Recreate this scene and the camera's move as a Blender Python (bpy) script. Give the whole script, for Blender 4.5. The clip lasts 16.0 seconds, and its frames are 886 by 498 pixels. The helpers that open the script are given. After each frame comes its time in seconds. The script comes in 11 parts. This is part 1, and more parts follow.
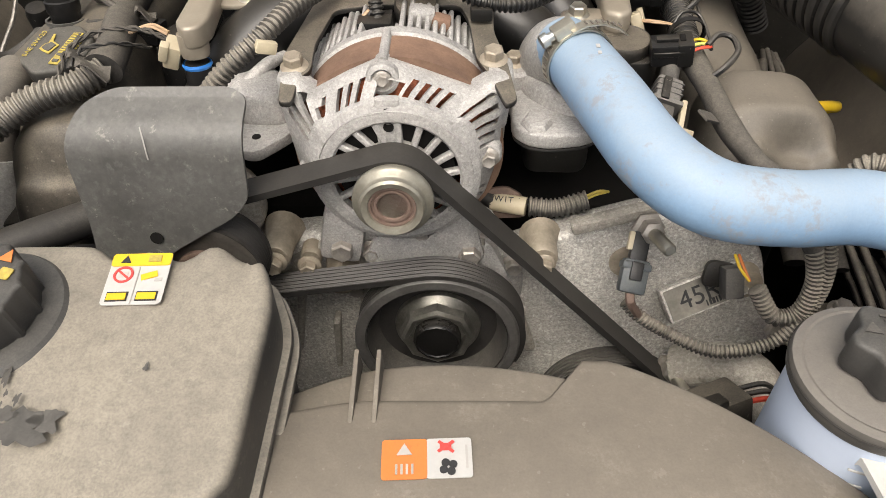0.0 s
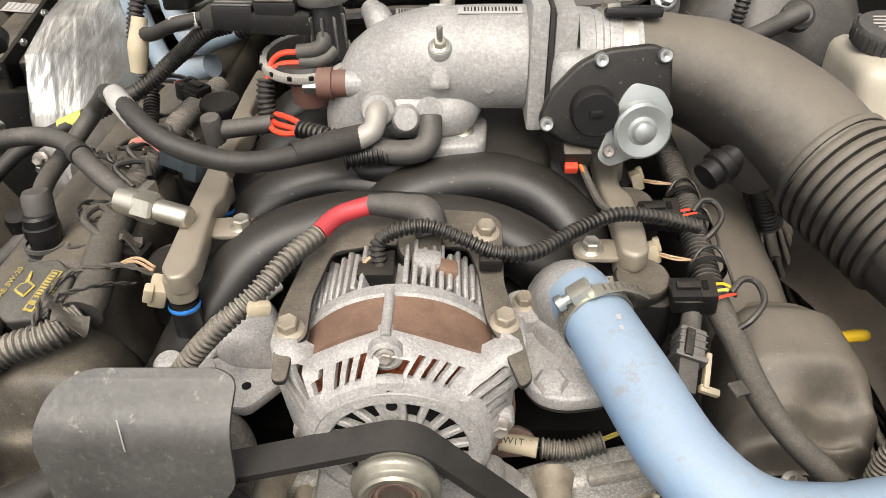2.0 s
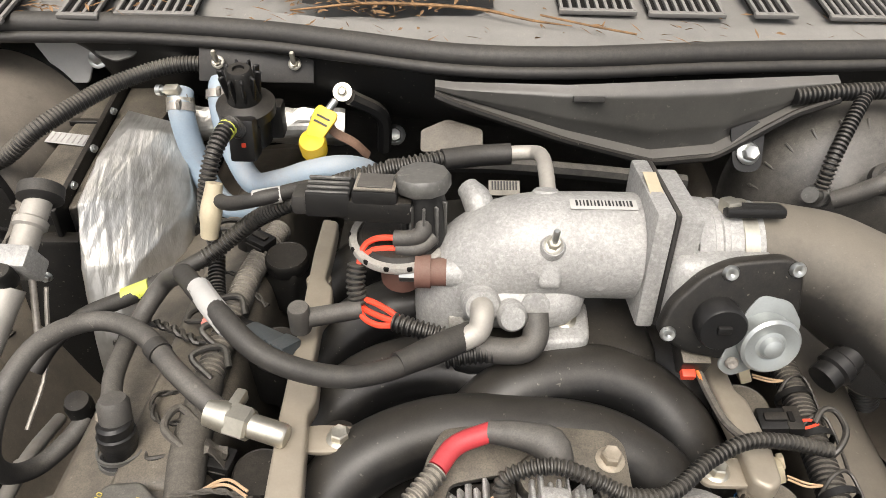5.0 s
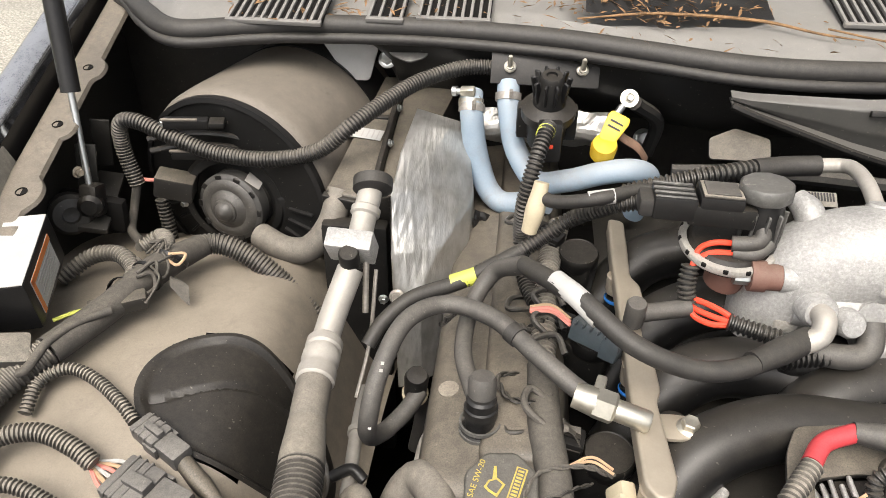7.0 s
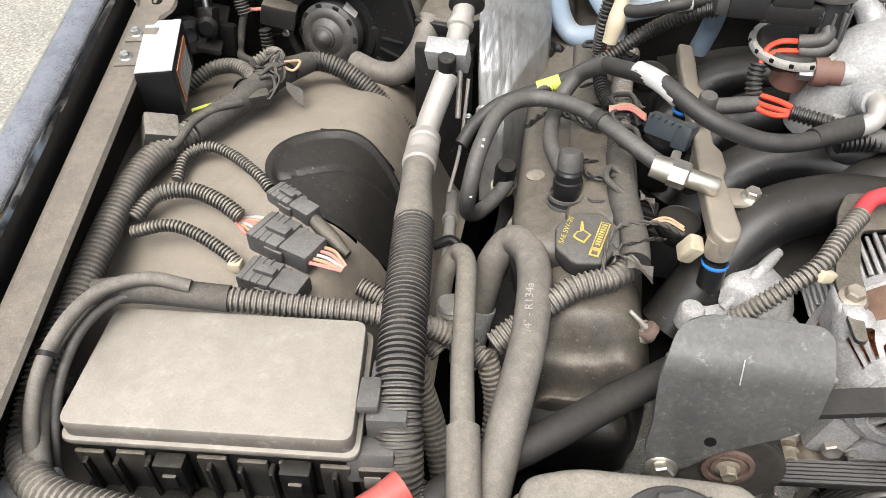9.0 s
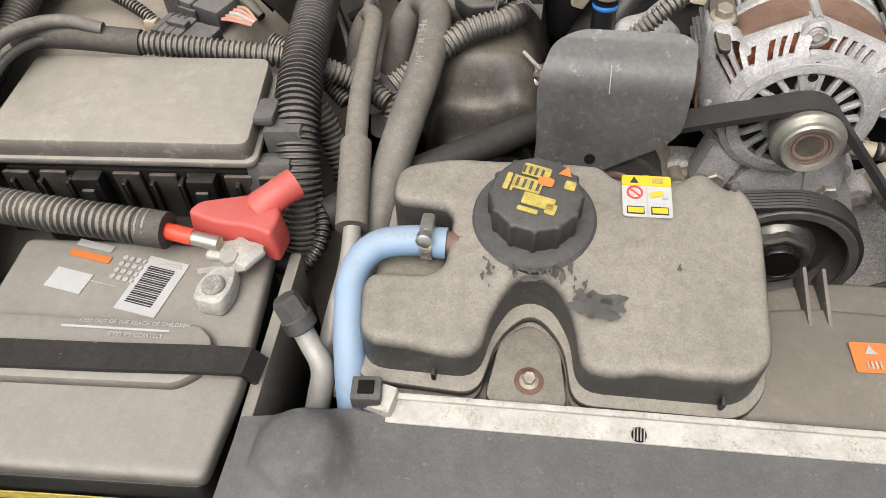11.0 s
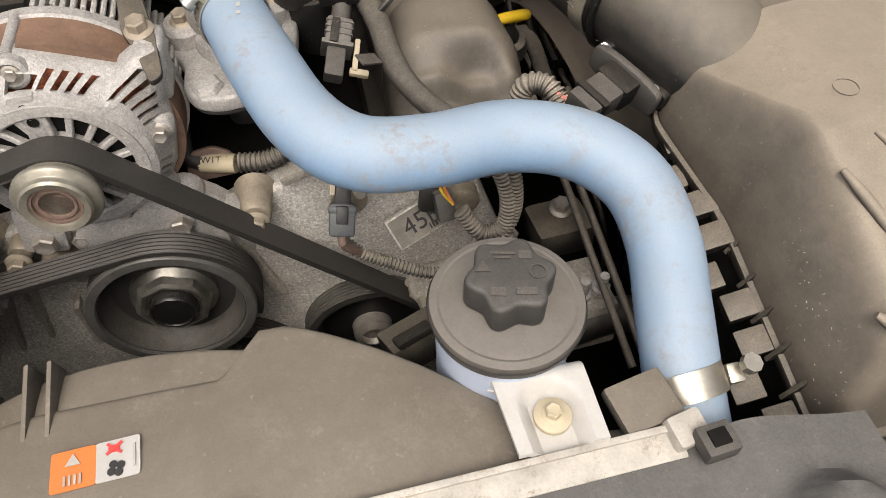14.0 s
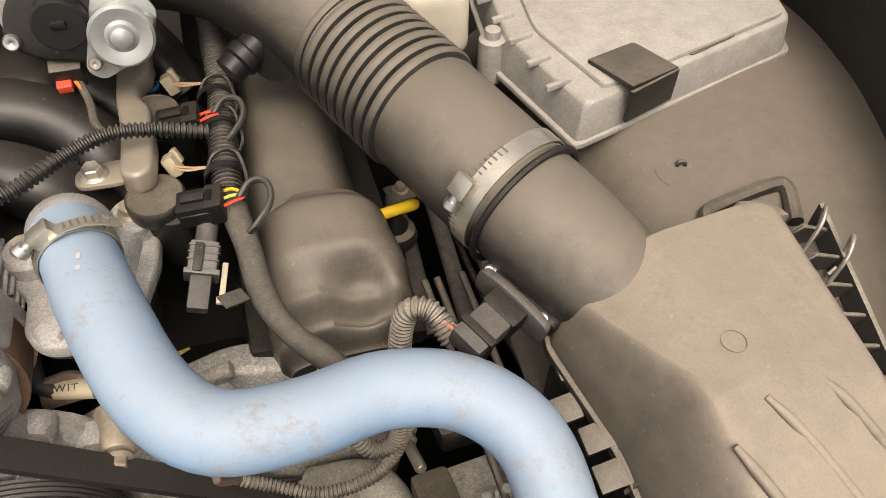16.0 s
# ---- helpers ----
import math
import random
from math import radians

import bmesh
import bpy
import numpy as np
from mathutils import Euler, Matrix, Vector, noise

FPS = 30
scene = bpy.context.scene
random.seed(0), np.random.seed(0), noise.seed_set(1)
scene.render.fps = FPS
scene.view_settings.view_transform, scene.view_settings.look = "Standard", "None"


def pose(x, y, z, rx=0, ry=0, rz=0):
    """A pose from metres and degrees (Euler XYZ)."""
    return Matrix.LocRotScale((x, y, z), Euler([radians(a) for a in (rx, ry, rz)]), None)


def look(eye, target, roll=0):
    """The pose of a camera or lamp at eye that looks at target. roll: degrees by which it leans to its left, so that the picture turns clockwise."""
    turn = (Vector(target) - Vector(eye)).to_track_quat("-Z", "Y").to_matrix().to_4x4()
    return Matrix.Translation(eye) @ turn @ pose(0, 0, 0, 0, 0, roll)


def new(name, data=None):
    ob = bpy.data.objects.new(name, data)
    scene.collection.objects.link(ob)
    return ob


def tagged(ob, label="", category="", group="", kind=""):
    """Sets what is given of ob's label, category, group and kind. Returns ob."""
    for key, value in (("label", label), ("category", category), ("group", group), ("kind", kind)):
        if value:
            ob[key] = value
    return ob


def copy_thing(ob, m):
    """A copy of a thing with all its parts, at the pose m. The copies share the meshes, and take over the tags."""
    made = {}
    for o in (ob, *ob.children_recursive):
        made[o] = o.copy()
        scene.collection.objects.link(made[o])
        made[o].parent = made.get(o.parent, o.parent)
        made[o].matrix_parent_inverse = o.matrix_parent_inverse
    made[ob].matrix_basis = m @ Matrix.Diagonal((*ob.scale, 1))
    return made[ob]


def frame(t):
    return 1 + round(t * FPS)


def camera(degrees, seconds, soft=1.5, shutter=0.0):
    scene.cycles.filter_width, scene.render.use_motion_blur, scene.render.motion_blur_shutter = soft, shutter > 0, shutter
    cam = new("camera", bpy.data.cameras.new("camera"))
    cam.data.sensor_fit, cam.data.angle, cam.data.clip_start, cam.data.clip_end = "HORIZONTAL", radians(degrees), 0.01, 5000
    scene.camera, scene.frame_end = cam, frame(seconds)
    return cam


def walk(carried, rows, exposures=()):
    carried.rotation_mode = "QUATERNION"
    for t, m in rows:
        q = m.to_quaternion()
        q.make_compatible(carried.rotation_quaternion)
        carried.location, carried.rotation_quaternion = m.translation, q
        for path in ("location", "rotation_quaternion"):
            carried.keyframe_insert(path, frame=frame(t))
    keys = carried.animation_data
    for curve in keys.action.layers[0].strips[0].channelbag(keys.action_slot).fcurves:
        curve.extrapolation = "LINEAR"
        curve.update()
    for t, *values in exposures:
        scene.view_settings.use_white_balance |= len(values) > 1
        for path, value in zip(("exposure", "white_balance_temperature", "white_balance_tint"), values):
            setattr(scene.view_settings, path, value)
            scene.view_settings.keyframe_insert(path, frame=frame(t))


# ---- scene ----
cam = camera(62.8, 16.0, soft=0.72)
PATH = [
    (0.0, (0.0176, 0.022, 1.1334), (-0.0539, 1.6269, -0.3703), -1.6),
    (0.5, (0.0176, 0.0726, 1.1334), (-0.0638, 1.6753, -0.3714), -1.6),
    (1.0, (0.011, 0.1001, 1.1576), (-0.0693, 1.727, -0.3208), -1.5),
    (1.5, (0.0022, 0.1188, 1.1829), (-0.0649, 1.7897, -0.246), -1.2),
    (2.0, (0.0055, 0.1441, 1.2126), (-0.0385, 1.8623, -0.1591), -0.9),
    (2.5, (0.0077, 0.1716, 1.2357), (-0.0088, 1.914, -0.1085), -0.5),
    (3.0, (0.0055, 0.198, 1.2566), (0.0132, 1.958, -0.0623), -0.1),
    (3.2, (0.0055, 0.2068, 1.2621), (0.0154, 1.9778, -0.0436), -0.2),
    (5.3, (-0.1254, 0.2585, 1.305), (-0.0946, 2.0141, -0.0205), 2.1),
    (5.5, (-0.1452, 0.2552, 1.3094), (-0.1375, 2.0108, -0.0172), 2.0),
    (6.0, (-0.198, 0.2431, 1.3127), (-0.2541, 1.9965, -0.015), 1.6),
    (6.5, (-0.2574, 0.2288, 1.3237), (-0.3861, 1.9723, -0.0117), 0.8),
    (7.0, (-0.308, 0.2156, 1.3248), (-0.4873, 1.9459, -0.0227), 0.4),
    (7.5, (-0.3377, 0.198, 1.3248), (-0.5544, 1.9052, -0.0469), 0.1),
    (8.0, (-0.3465, 0.1573, 1.3105), (-0.5808, 1.8337, -0.0953), -0.0),
    (8.5, (-0.3509, 0.1122, 1.2973), (-0.5896, 1.7446, -0.158), -0.1),
    (9.0, (-0.3465, 0.0616, 1.2852), (-0.5973, 1.639, -0.2273), -0.4),
    (9.2, (-0.3465, 0.0385, 1.2775), (-0.6039, 1.5873, -0.2625), -0.6),
    (11.3, (-0.209, -0.0649, 1.2082), (-0.4477, 1.3244, -0.4803), -3.0),
    (11.5, (-0.187, -0.0583, 1.2093), (-0.3971, 1.3299, -0.4858), -2.9),
    (12.0, (-0.1221, -0.0407, 1.206), (-0.253, 1.3486, -0.4957), -2.8),
    (12.5, (-0.0506, -0.0187, 1.2005), (-0.1034, 1.3728, -0.5045), -3.0),
    (13.0, (0.0231, 0.0066, 1.1939), (0.0649, 1.3805, -0.5243), -3.0),
    (13.5, (0.0957, 0.0308, 1.1829), (0.2233, 1.3805, -0.5496), -3.2),
    (14.0, (0.1606, 0.0396, 1.1708), (0.3751, 1.3629, -0.5738), -2.8),
    (14.5, (0.2057, 0.0429, 1.1697), (0.5016, 1.3475, -0.576), -1.7),
    (15.0, (0.2255, 0.0737, 1.1774), (0.5808, 1.3827, -0.5551), -0.6),
    (15.5, (0.2244, 0.1133, 1.1917), (0.6281, 1.4509, -0.5078), 0.6),
    (16.0, (0.2222, 0.1496, 1.2203), (0.6644, 1.5301, -0.4352), 1.5),
]
# the clip's own exposure and white balance drift a little warmer towards its end
walk(cam, [(t, look(eye, target, roll)) for t, eye, target, roll in PATH],
     [(0.0, 0.56, 6700, 11), (1.0, 0.61, 6700, 11), (2.0, 0.55, 6650, 11), (3.2, 0.57, 6600, 11), (5.5, 0.70, 6600, 11), (6.5, 0.82, 6600, 11), (9.0, 0.85, 6200, 11), (11.5, 0.30, 6300, 11), (12.1, 0.21, 6300, 11), (13.0, 0.25, 6700, 11), (14.0, 0.35, 6800, 13), (15.0, 0.44, 7050, 14), (16.0, 0.47, 7250, 15)])

# ---- world and light: bright overcast daylight ----
world = bpy.data.worlds.new("overcast_sky")
world.use_nodes = True
scene.world = world
wn = world.node_tree.nodes
sky = wn.new("ShaderNodeTexSky")
sky.sky_type = "NISHITA"
sky.sun_disc = False
sky.sun_elevation, sky.sun_rotation = radians(58), radians(200)
sky.air_density, sky.dust_density, sky.ozone_density = 1.0, 6.0, 1.0
wn["Background"].inputs["Strength"].default_value = 0.15
grey_sky = wn.new("ShaderNodeHueSaturation")
grey_sky.inputs["Saturation"].default_value = 0.3
world.node_tree.links.new(sky.outputs["Color"], grey_sky.inputs["Color"])
world.node_tree.links.new(grey_sky.outputs["Color"], wn["Background"].inputs["Color"])
sun_data = bpy.data.lights.new("sun", "SUN")
sun_data.energy, sun_data.angle, sun_data.color = 1.3, radians(35), (1.0, 0.93, 0.82)
sun = new("sun", sun_data)
sun.matrix_world = look((0, -1.2, 4), (0, 0.55, 0.8))


# ---- materials ----
def surf(name, base, rough=0.6, metal=0.0, var=0.18, scale=45.0, dust=0.0, dust_col=(0.30, 0.255, 0.195),
         bump=0.12, fine=500.0, speck=0.0, flecks=0.0, smear=0.0, spots=0.0, spot_col=(0.05, 0.045, 0.04), coat=0.0, spec=0.5, face=-0.2, deep=0.0012, mott=0.55):
    """A procedural surface: two scales of tone, settled dust, small spots and fine relief."""
    m = bpy.data.materials.new(name)
    m.use_nodes = True
    t = m.node_tree
    n, ln = t.nodes, t.links.new
    bsdf = n["Principled BSDF"]
    tc = n.new("ShaderNodeTexCoord")
    info = n.new("ShaderNodeObjectInfo")
    off = n.new("ShaderNodeVectorMath")
    off.operation = "ADD"
    rnd = n.new("ShaderNodeVectorMath")
    rnd.operation = "SCALE"
    rnd.inputs[0].default_value = (7.3, 3.1, 5.7)
    ln(info.outputs["Random"], rnd.inputs["Scale"])
    ln(tc.outputs["Object"], off.inputs[0])
    ln(rnd.outputs[0], off.inputs[1])

    def noise_tex(s, detail=4.0, r=0.6):
        k = n.new("ShaderNodeTexNoise")
        k.inputs["Scale"].default_value, k.inputs["Detail"].default_value, k.inputs["Roughness"].default_value = s, detail, r
        ln(off.outputs[0], k.inputs["Vector"])
        return k.outputs["Fac"]

    def ramp(src, a, b):
        r = n.new("ShaderNodeMapRange")
        r.inputs["From Min"].default_value, r.inputs["From Max"].default_value = a, b
        ln(src, r.inputs["Value"])
        return r.outputs["Result"]

    def mix(fac, a, b):
        k = n.new("ShaderNodeMix")
        k.data_type = "RGBA"
        if hasattr(fac, "is_linked"):
            ln(fac, k.inputs["Factor"])
        else:
            k.inputs["Factor"].default_value = fac
        for sock, v in ((k.inputs[6], a), (k.inputs[7], b)):
            if hasattr(v, "is_linked"):
                ln(v, sock)
            else:
                sock.default_value = (*v, 1.0)
        return k.outputs[2]

    def times(a, b):
        k = n.new("ShaderNodeMath")
        k.operation = "MULTIPLY"
        for sock, v in ((k.inputs[0], a), (k.inputs[1], b)):
            if hasattr(v, "is_linked"):
                ln(v, sock)
            else:
                sock.default_value = v
        return k.outputs[0]

    big, small = noise_tex(scale, 5.0), noise_tex(fine, 3.0)
    lo = tuple(c * (1 - var) for c in base)
    hi = tuple(min(1.0, c * (1 + var)) for c in base)
    col = mix(ramp(big, 0.3, 0.7), lo, hi)
    col = mix(times(ramp(small, 0.35, 0.75), 0.35), col, tuple(c * (1 - 1.6 * var) if 1.6 * var < 1 else 0 for c in base))
    if speck > 0:
        grit = ramp(noise_tex(fine * 1.3, 4.0, 0.75), 0.40, 0.60)
        col = mix(times(grit, speck), col, tuple(c * 0.38 for c in base))
        pale = ramp(noise_tex(fine * 0.9, 3.0, 0.7), 0.56, 0.68)
        col = mix(times(pale, speck), col, tuple(min(0.85, c * 1.35 + 0.05) for c in base))
    rgh = None
    if dust > 0:
        geo = n.new("ShaderNodeNewGeometry")
        sep = n.new("ShaderNodeSeparateXYZ")
        ln(geo.outputs["Normal"], sep.inputs[0])
        rag = n.new("ShaderNodeMath")
        rag.operation = "MULTIPLY_ADD"
        ln(noise_tex(scale * 2.2, 9.0, 0.75), rag.inputs[0])
        rag.inputs[1].default_value = 0.9
        rag.inputs[2].default_value = -0.45
        tilt = n.new("ShaderNodeMath")
        tilt.operation = "ADD"
        ln(sep.outputs["Z"], tilt.inputs[0])
        ln(rag.outputs[0], tilt.inputs[1])
        up = ramp(tilt.outputs[0], face, 0.8)
        soft = n.new("ShaderNodeMapRange")
        soft.inputs["From Min"].default_value, soft.inputs["From Max"].default_value, soft.inputs["To Min"].default_value = 0.30, 0.62, mott
        ln(noise_tex(scale * 0.8, 7.0, 0.7), soft.inputs["Value"])
        patch = soft.outputs[0]
        streak = n.new("ShaderNodeMapRange")
        streak.inputs["From Min"].default_value, streak.inputs["From Max"].default_value, streak.inputs["To Min"].default_value = 0.36, 0.60, min(0.95, mott + 0.05)
        ln(noise_tex(scale * 4.5, 8.0, 0.72), streak.inputs["Value"])
        grain = n.new("ShaderNodeMapRange")
        grain.inputs["From Min"].default_value, grain.inputs["From Max"].default_value, grain.inputs["To Min"].default_value = 0.32, 0.6, max(0.62, min(0.92, mott + 0.06))
        ln(noise_tex(fine * 1.7, 2.0), grain.inputs["Value"])
        f = times(times(times(times(up, patch), streak.outputs[0]), grain.outputs[0]), dust)
        base_f = times(times(up, streak.outputs[0]), dust * 0.42)
        mx = n.new("ShaderNodeMath")
        mx.operation = "MAXIMUM"
        ln(f, mx.inputs[0])
        ln(base_f, mx.inputs[1])
        f = mx.outputs[0]
        col = mix(f, col, dust_col)
        rr = n.new("ShaderNodeMapRange")
        rr.inputs["To Min"].default_value, rr.inputs["To Max"].default_value = rough, 0.74
        ln(f, rr.inputs["Value"])
        rgh = rr.outputs["Result"]
        if metal > 0:
            mm = n.new("ShaderNodeMapRange")
            mm.inputs["To Min"].default_value, mm.inputs["To Max"].default_value = metal, 0.0
            ln(f, mm.inputs["Value"])
            ln(mm.outputs["Result"], bsdf.inputs["Metallic"])
    if spots > 0:
        sp = times(ramp(noise_tex(scale * 3.0, 6.0, 0.75), 0.60, 0.68), spots)
        col = mix(sp, col, spot_col)
    if smear > 0:
        rub = n.new("ShaderNodeMath")
        rub.operation = "MULTIPLY"
        ln(ramp(noise_tex(scale * 1.6, 6.0, 0.7), 0.50, 0.66), rub.inputs[0])
        ln(ramp(noise_tex(scale * 14, 8.0, 0.75), 0.44, 0.60), rub.inputs[1])
        col = mix(times(rub.outputs[0], smear), col, spot_col)
    if flecks > 0:
        fl = times(ramp(noise_tex(fine * 0.55, 2.0, 0.5), 0.70, 0.74), min(1.0, flecks * 0.55))
        col = mix(fl, col, (0.40, 0.365, 0.305))
    ln(col, bsdf.inputs["Base Color"])
    if rgh is None:
        rr = n.new("ShaderNodeMapRange")
        rr.inputs["To Min"].default_value, rr.inputs["To Max"].default_value = max(0.03, rough - 0.1), min(1, rough + 0.1)
        ln(small, rr.inputs["Value"])
        rgh = rr.outputs["Result"]
        bsdf.inputs["Metallic"].default_value = metal
    elif metal == 0:
        bsdf.inputs["Metallic"].default_value = 0
    ln(rgh, bsdf.inputs["Roughness"])
    bsdf.inputs["Specular IOR Level"].default_value = spec
    if coat:
        bsdf.inputs["Coat Weight"].default_value = coat
        bsdf.inputs["Coat Roughness"].default_value = 0.05
        bsdf.inputs["Coat IOR"].default_value = 3.2
    if bump:
        b = n.new("ShaderNodeBump")
        b.inputs["Strength"].default_value, b.inputs["Distance"].default_value = bump, deep
        ln(small, b.inputs["Height"])
        ln(b.outputs["Normal"], bsdf.inputs["Normal"])
    return m


def film_foil():
    """Thin metallised film: bright, with fine streaky wrinkles and a little grime."""
    m = bpy.data.materials.new("metallised_film")
    m.use_nodes = True
    n, ln = m.node_tree.nodes, m.node_tree.links.new
    bsdf = n["Principled BSDF"]
    tc = n.new("ShaderNodeTexCoord")
    layers = []
    for turn, size, s, detail in (((0.2, 0.5, 0.9), (1.0, 0.13, 0.3), 260.0, 3.0), ((-0.4, 0.2, -0.5), (1.0, 0.16, 0.35), 120.0, 4.0)):
        mp = n.new("ShaderNodeMapping")
        mp.inputs["Rotation"].default_value, mp.inputs["Scale"].default_value = turn, size
        ln(tc.outputs["Object"], mp.inputs["Vector"])
        k = n.new("ShaderNodeTexNoise")
        k.inputs["Scale"].default_value, k.inputs["Detail"].default_value, k.inputs["Roughness"].default_value = s, detail, 0.65
        ln(mp.outputs["Vector"], k.inputs["Vector"])
        layers.append(k.outputs["Fac"])
    b1, b2 = n.new("ShaderNodeBump"), n.new("ShaderNodeBump")
    b1.inputs["Strength"].default_value, b1.inputs["Distance"].default_value = 0.25, 0.0020
    b2.inputs["Strength"].default_value, b2.inputs["Distance"].default_value = 0.2, 0.0045
    ln(layers[0], b1.inputs["Height"])
    ln(layers[1], b2.inputs["Height"])
    ln(b2.outputs["Normal"], b1.inputs["Normal"])
    ln(b1.outputs["Normal"], bsdf.inputs["Normal"])
    grime = n.new("ShaderNodeTexNoise")
    grime.inputs["Scale"].default_value, grime.inputs["Detail"].default_value = 60.0, 8.0
    ln(tc.outputs["Object"], grime.inputs["Vector"])
    r = n.new("ShaderNodeValToRGB")
    r.color_ramp.elements[0].position, r.color_ramp.elements[0].color = 0.33, (0.40, 0.385, 0.35, 1)
    r.color_ramp.elements[1].position, r.color_ramp.elements[1].color = 0.60, (0.52, 0.51, 0.48, 1)
    ln(grime.outputs["Fac"], r.inputs["Fac"])
    ln(r.outputs["Color"], bsdf.inputs["Base Color"])
    bsdf.inputs["Metallic"].default_value, bsdf.inputs["Roughness"].default_value = 0.75, 0.33
    return m


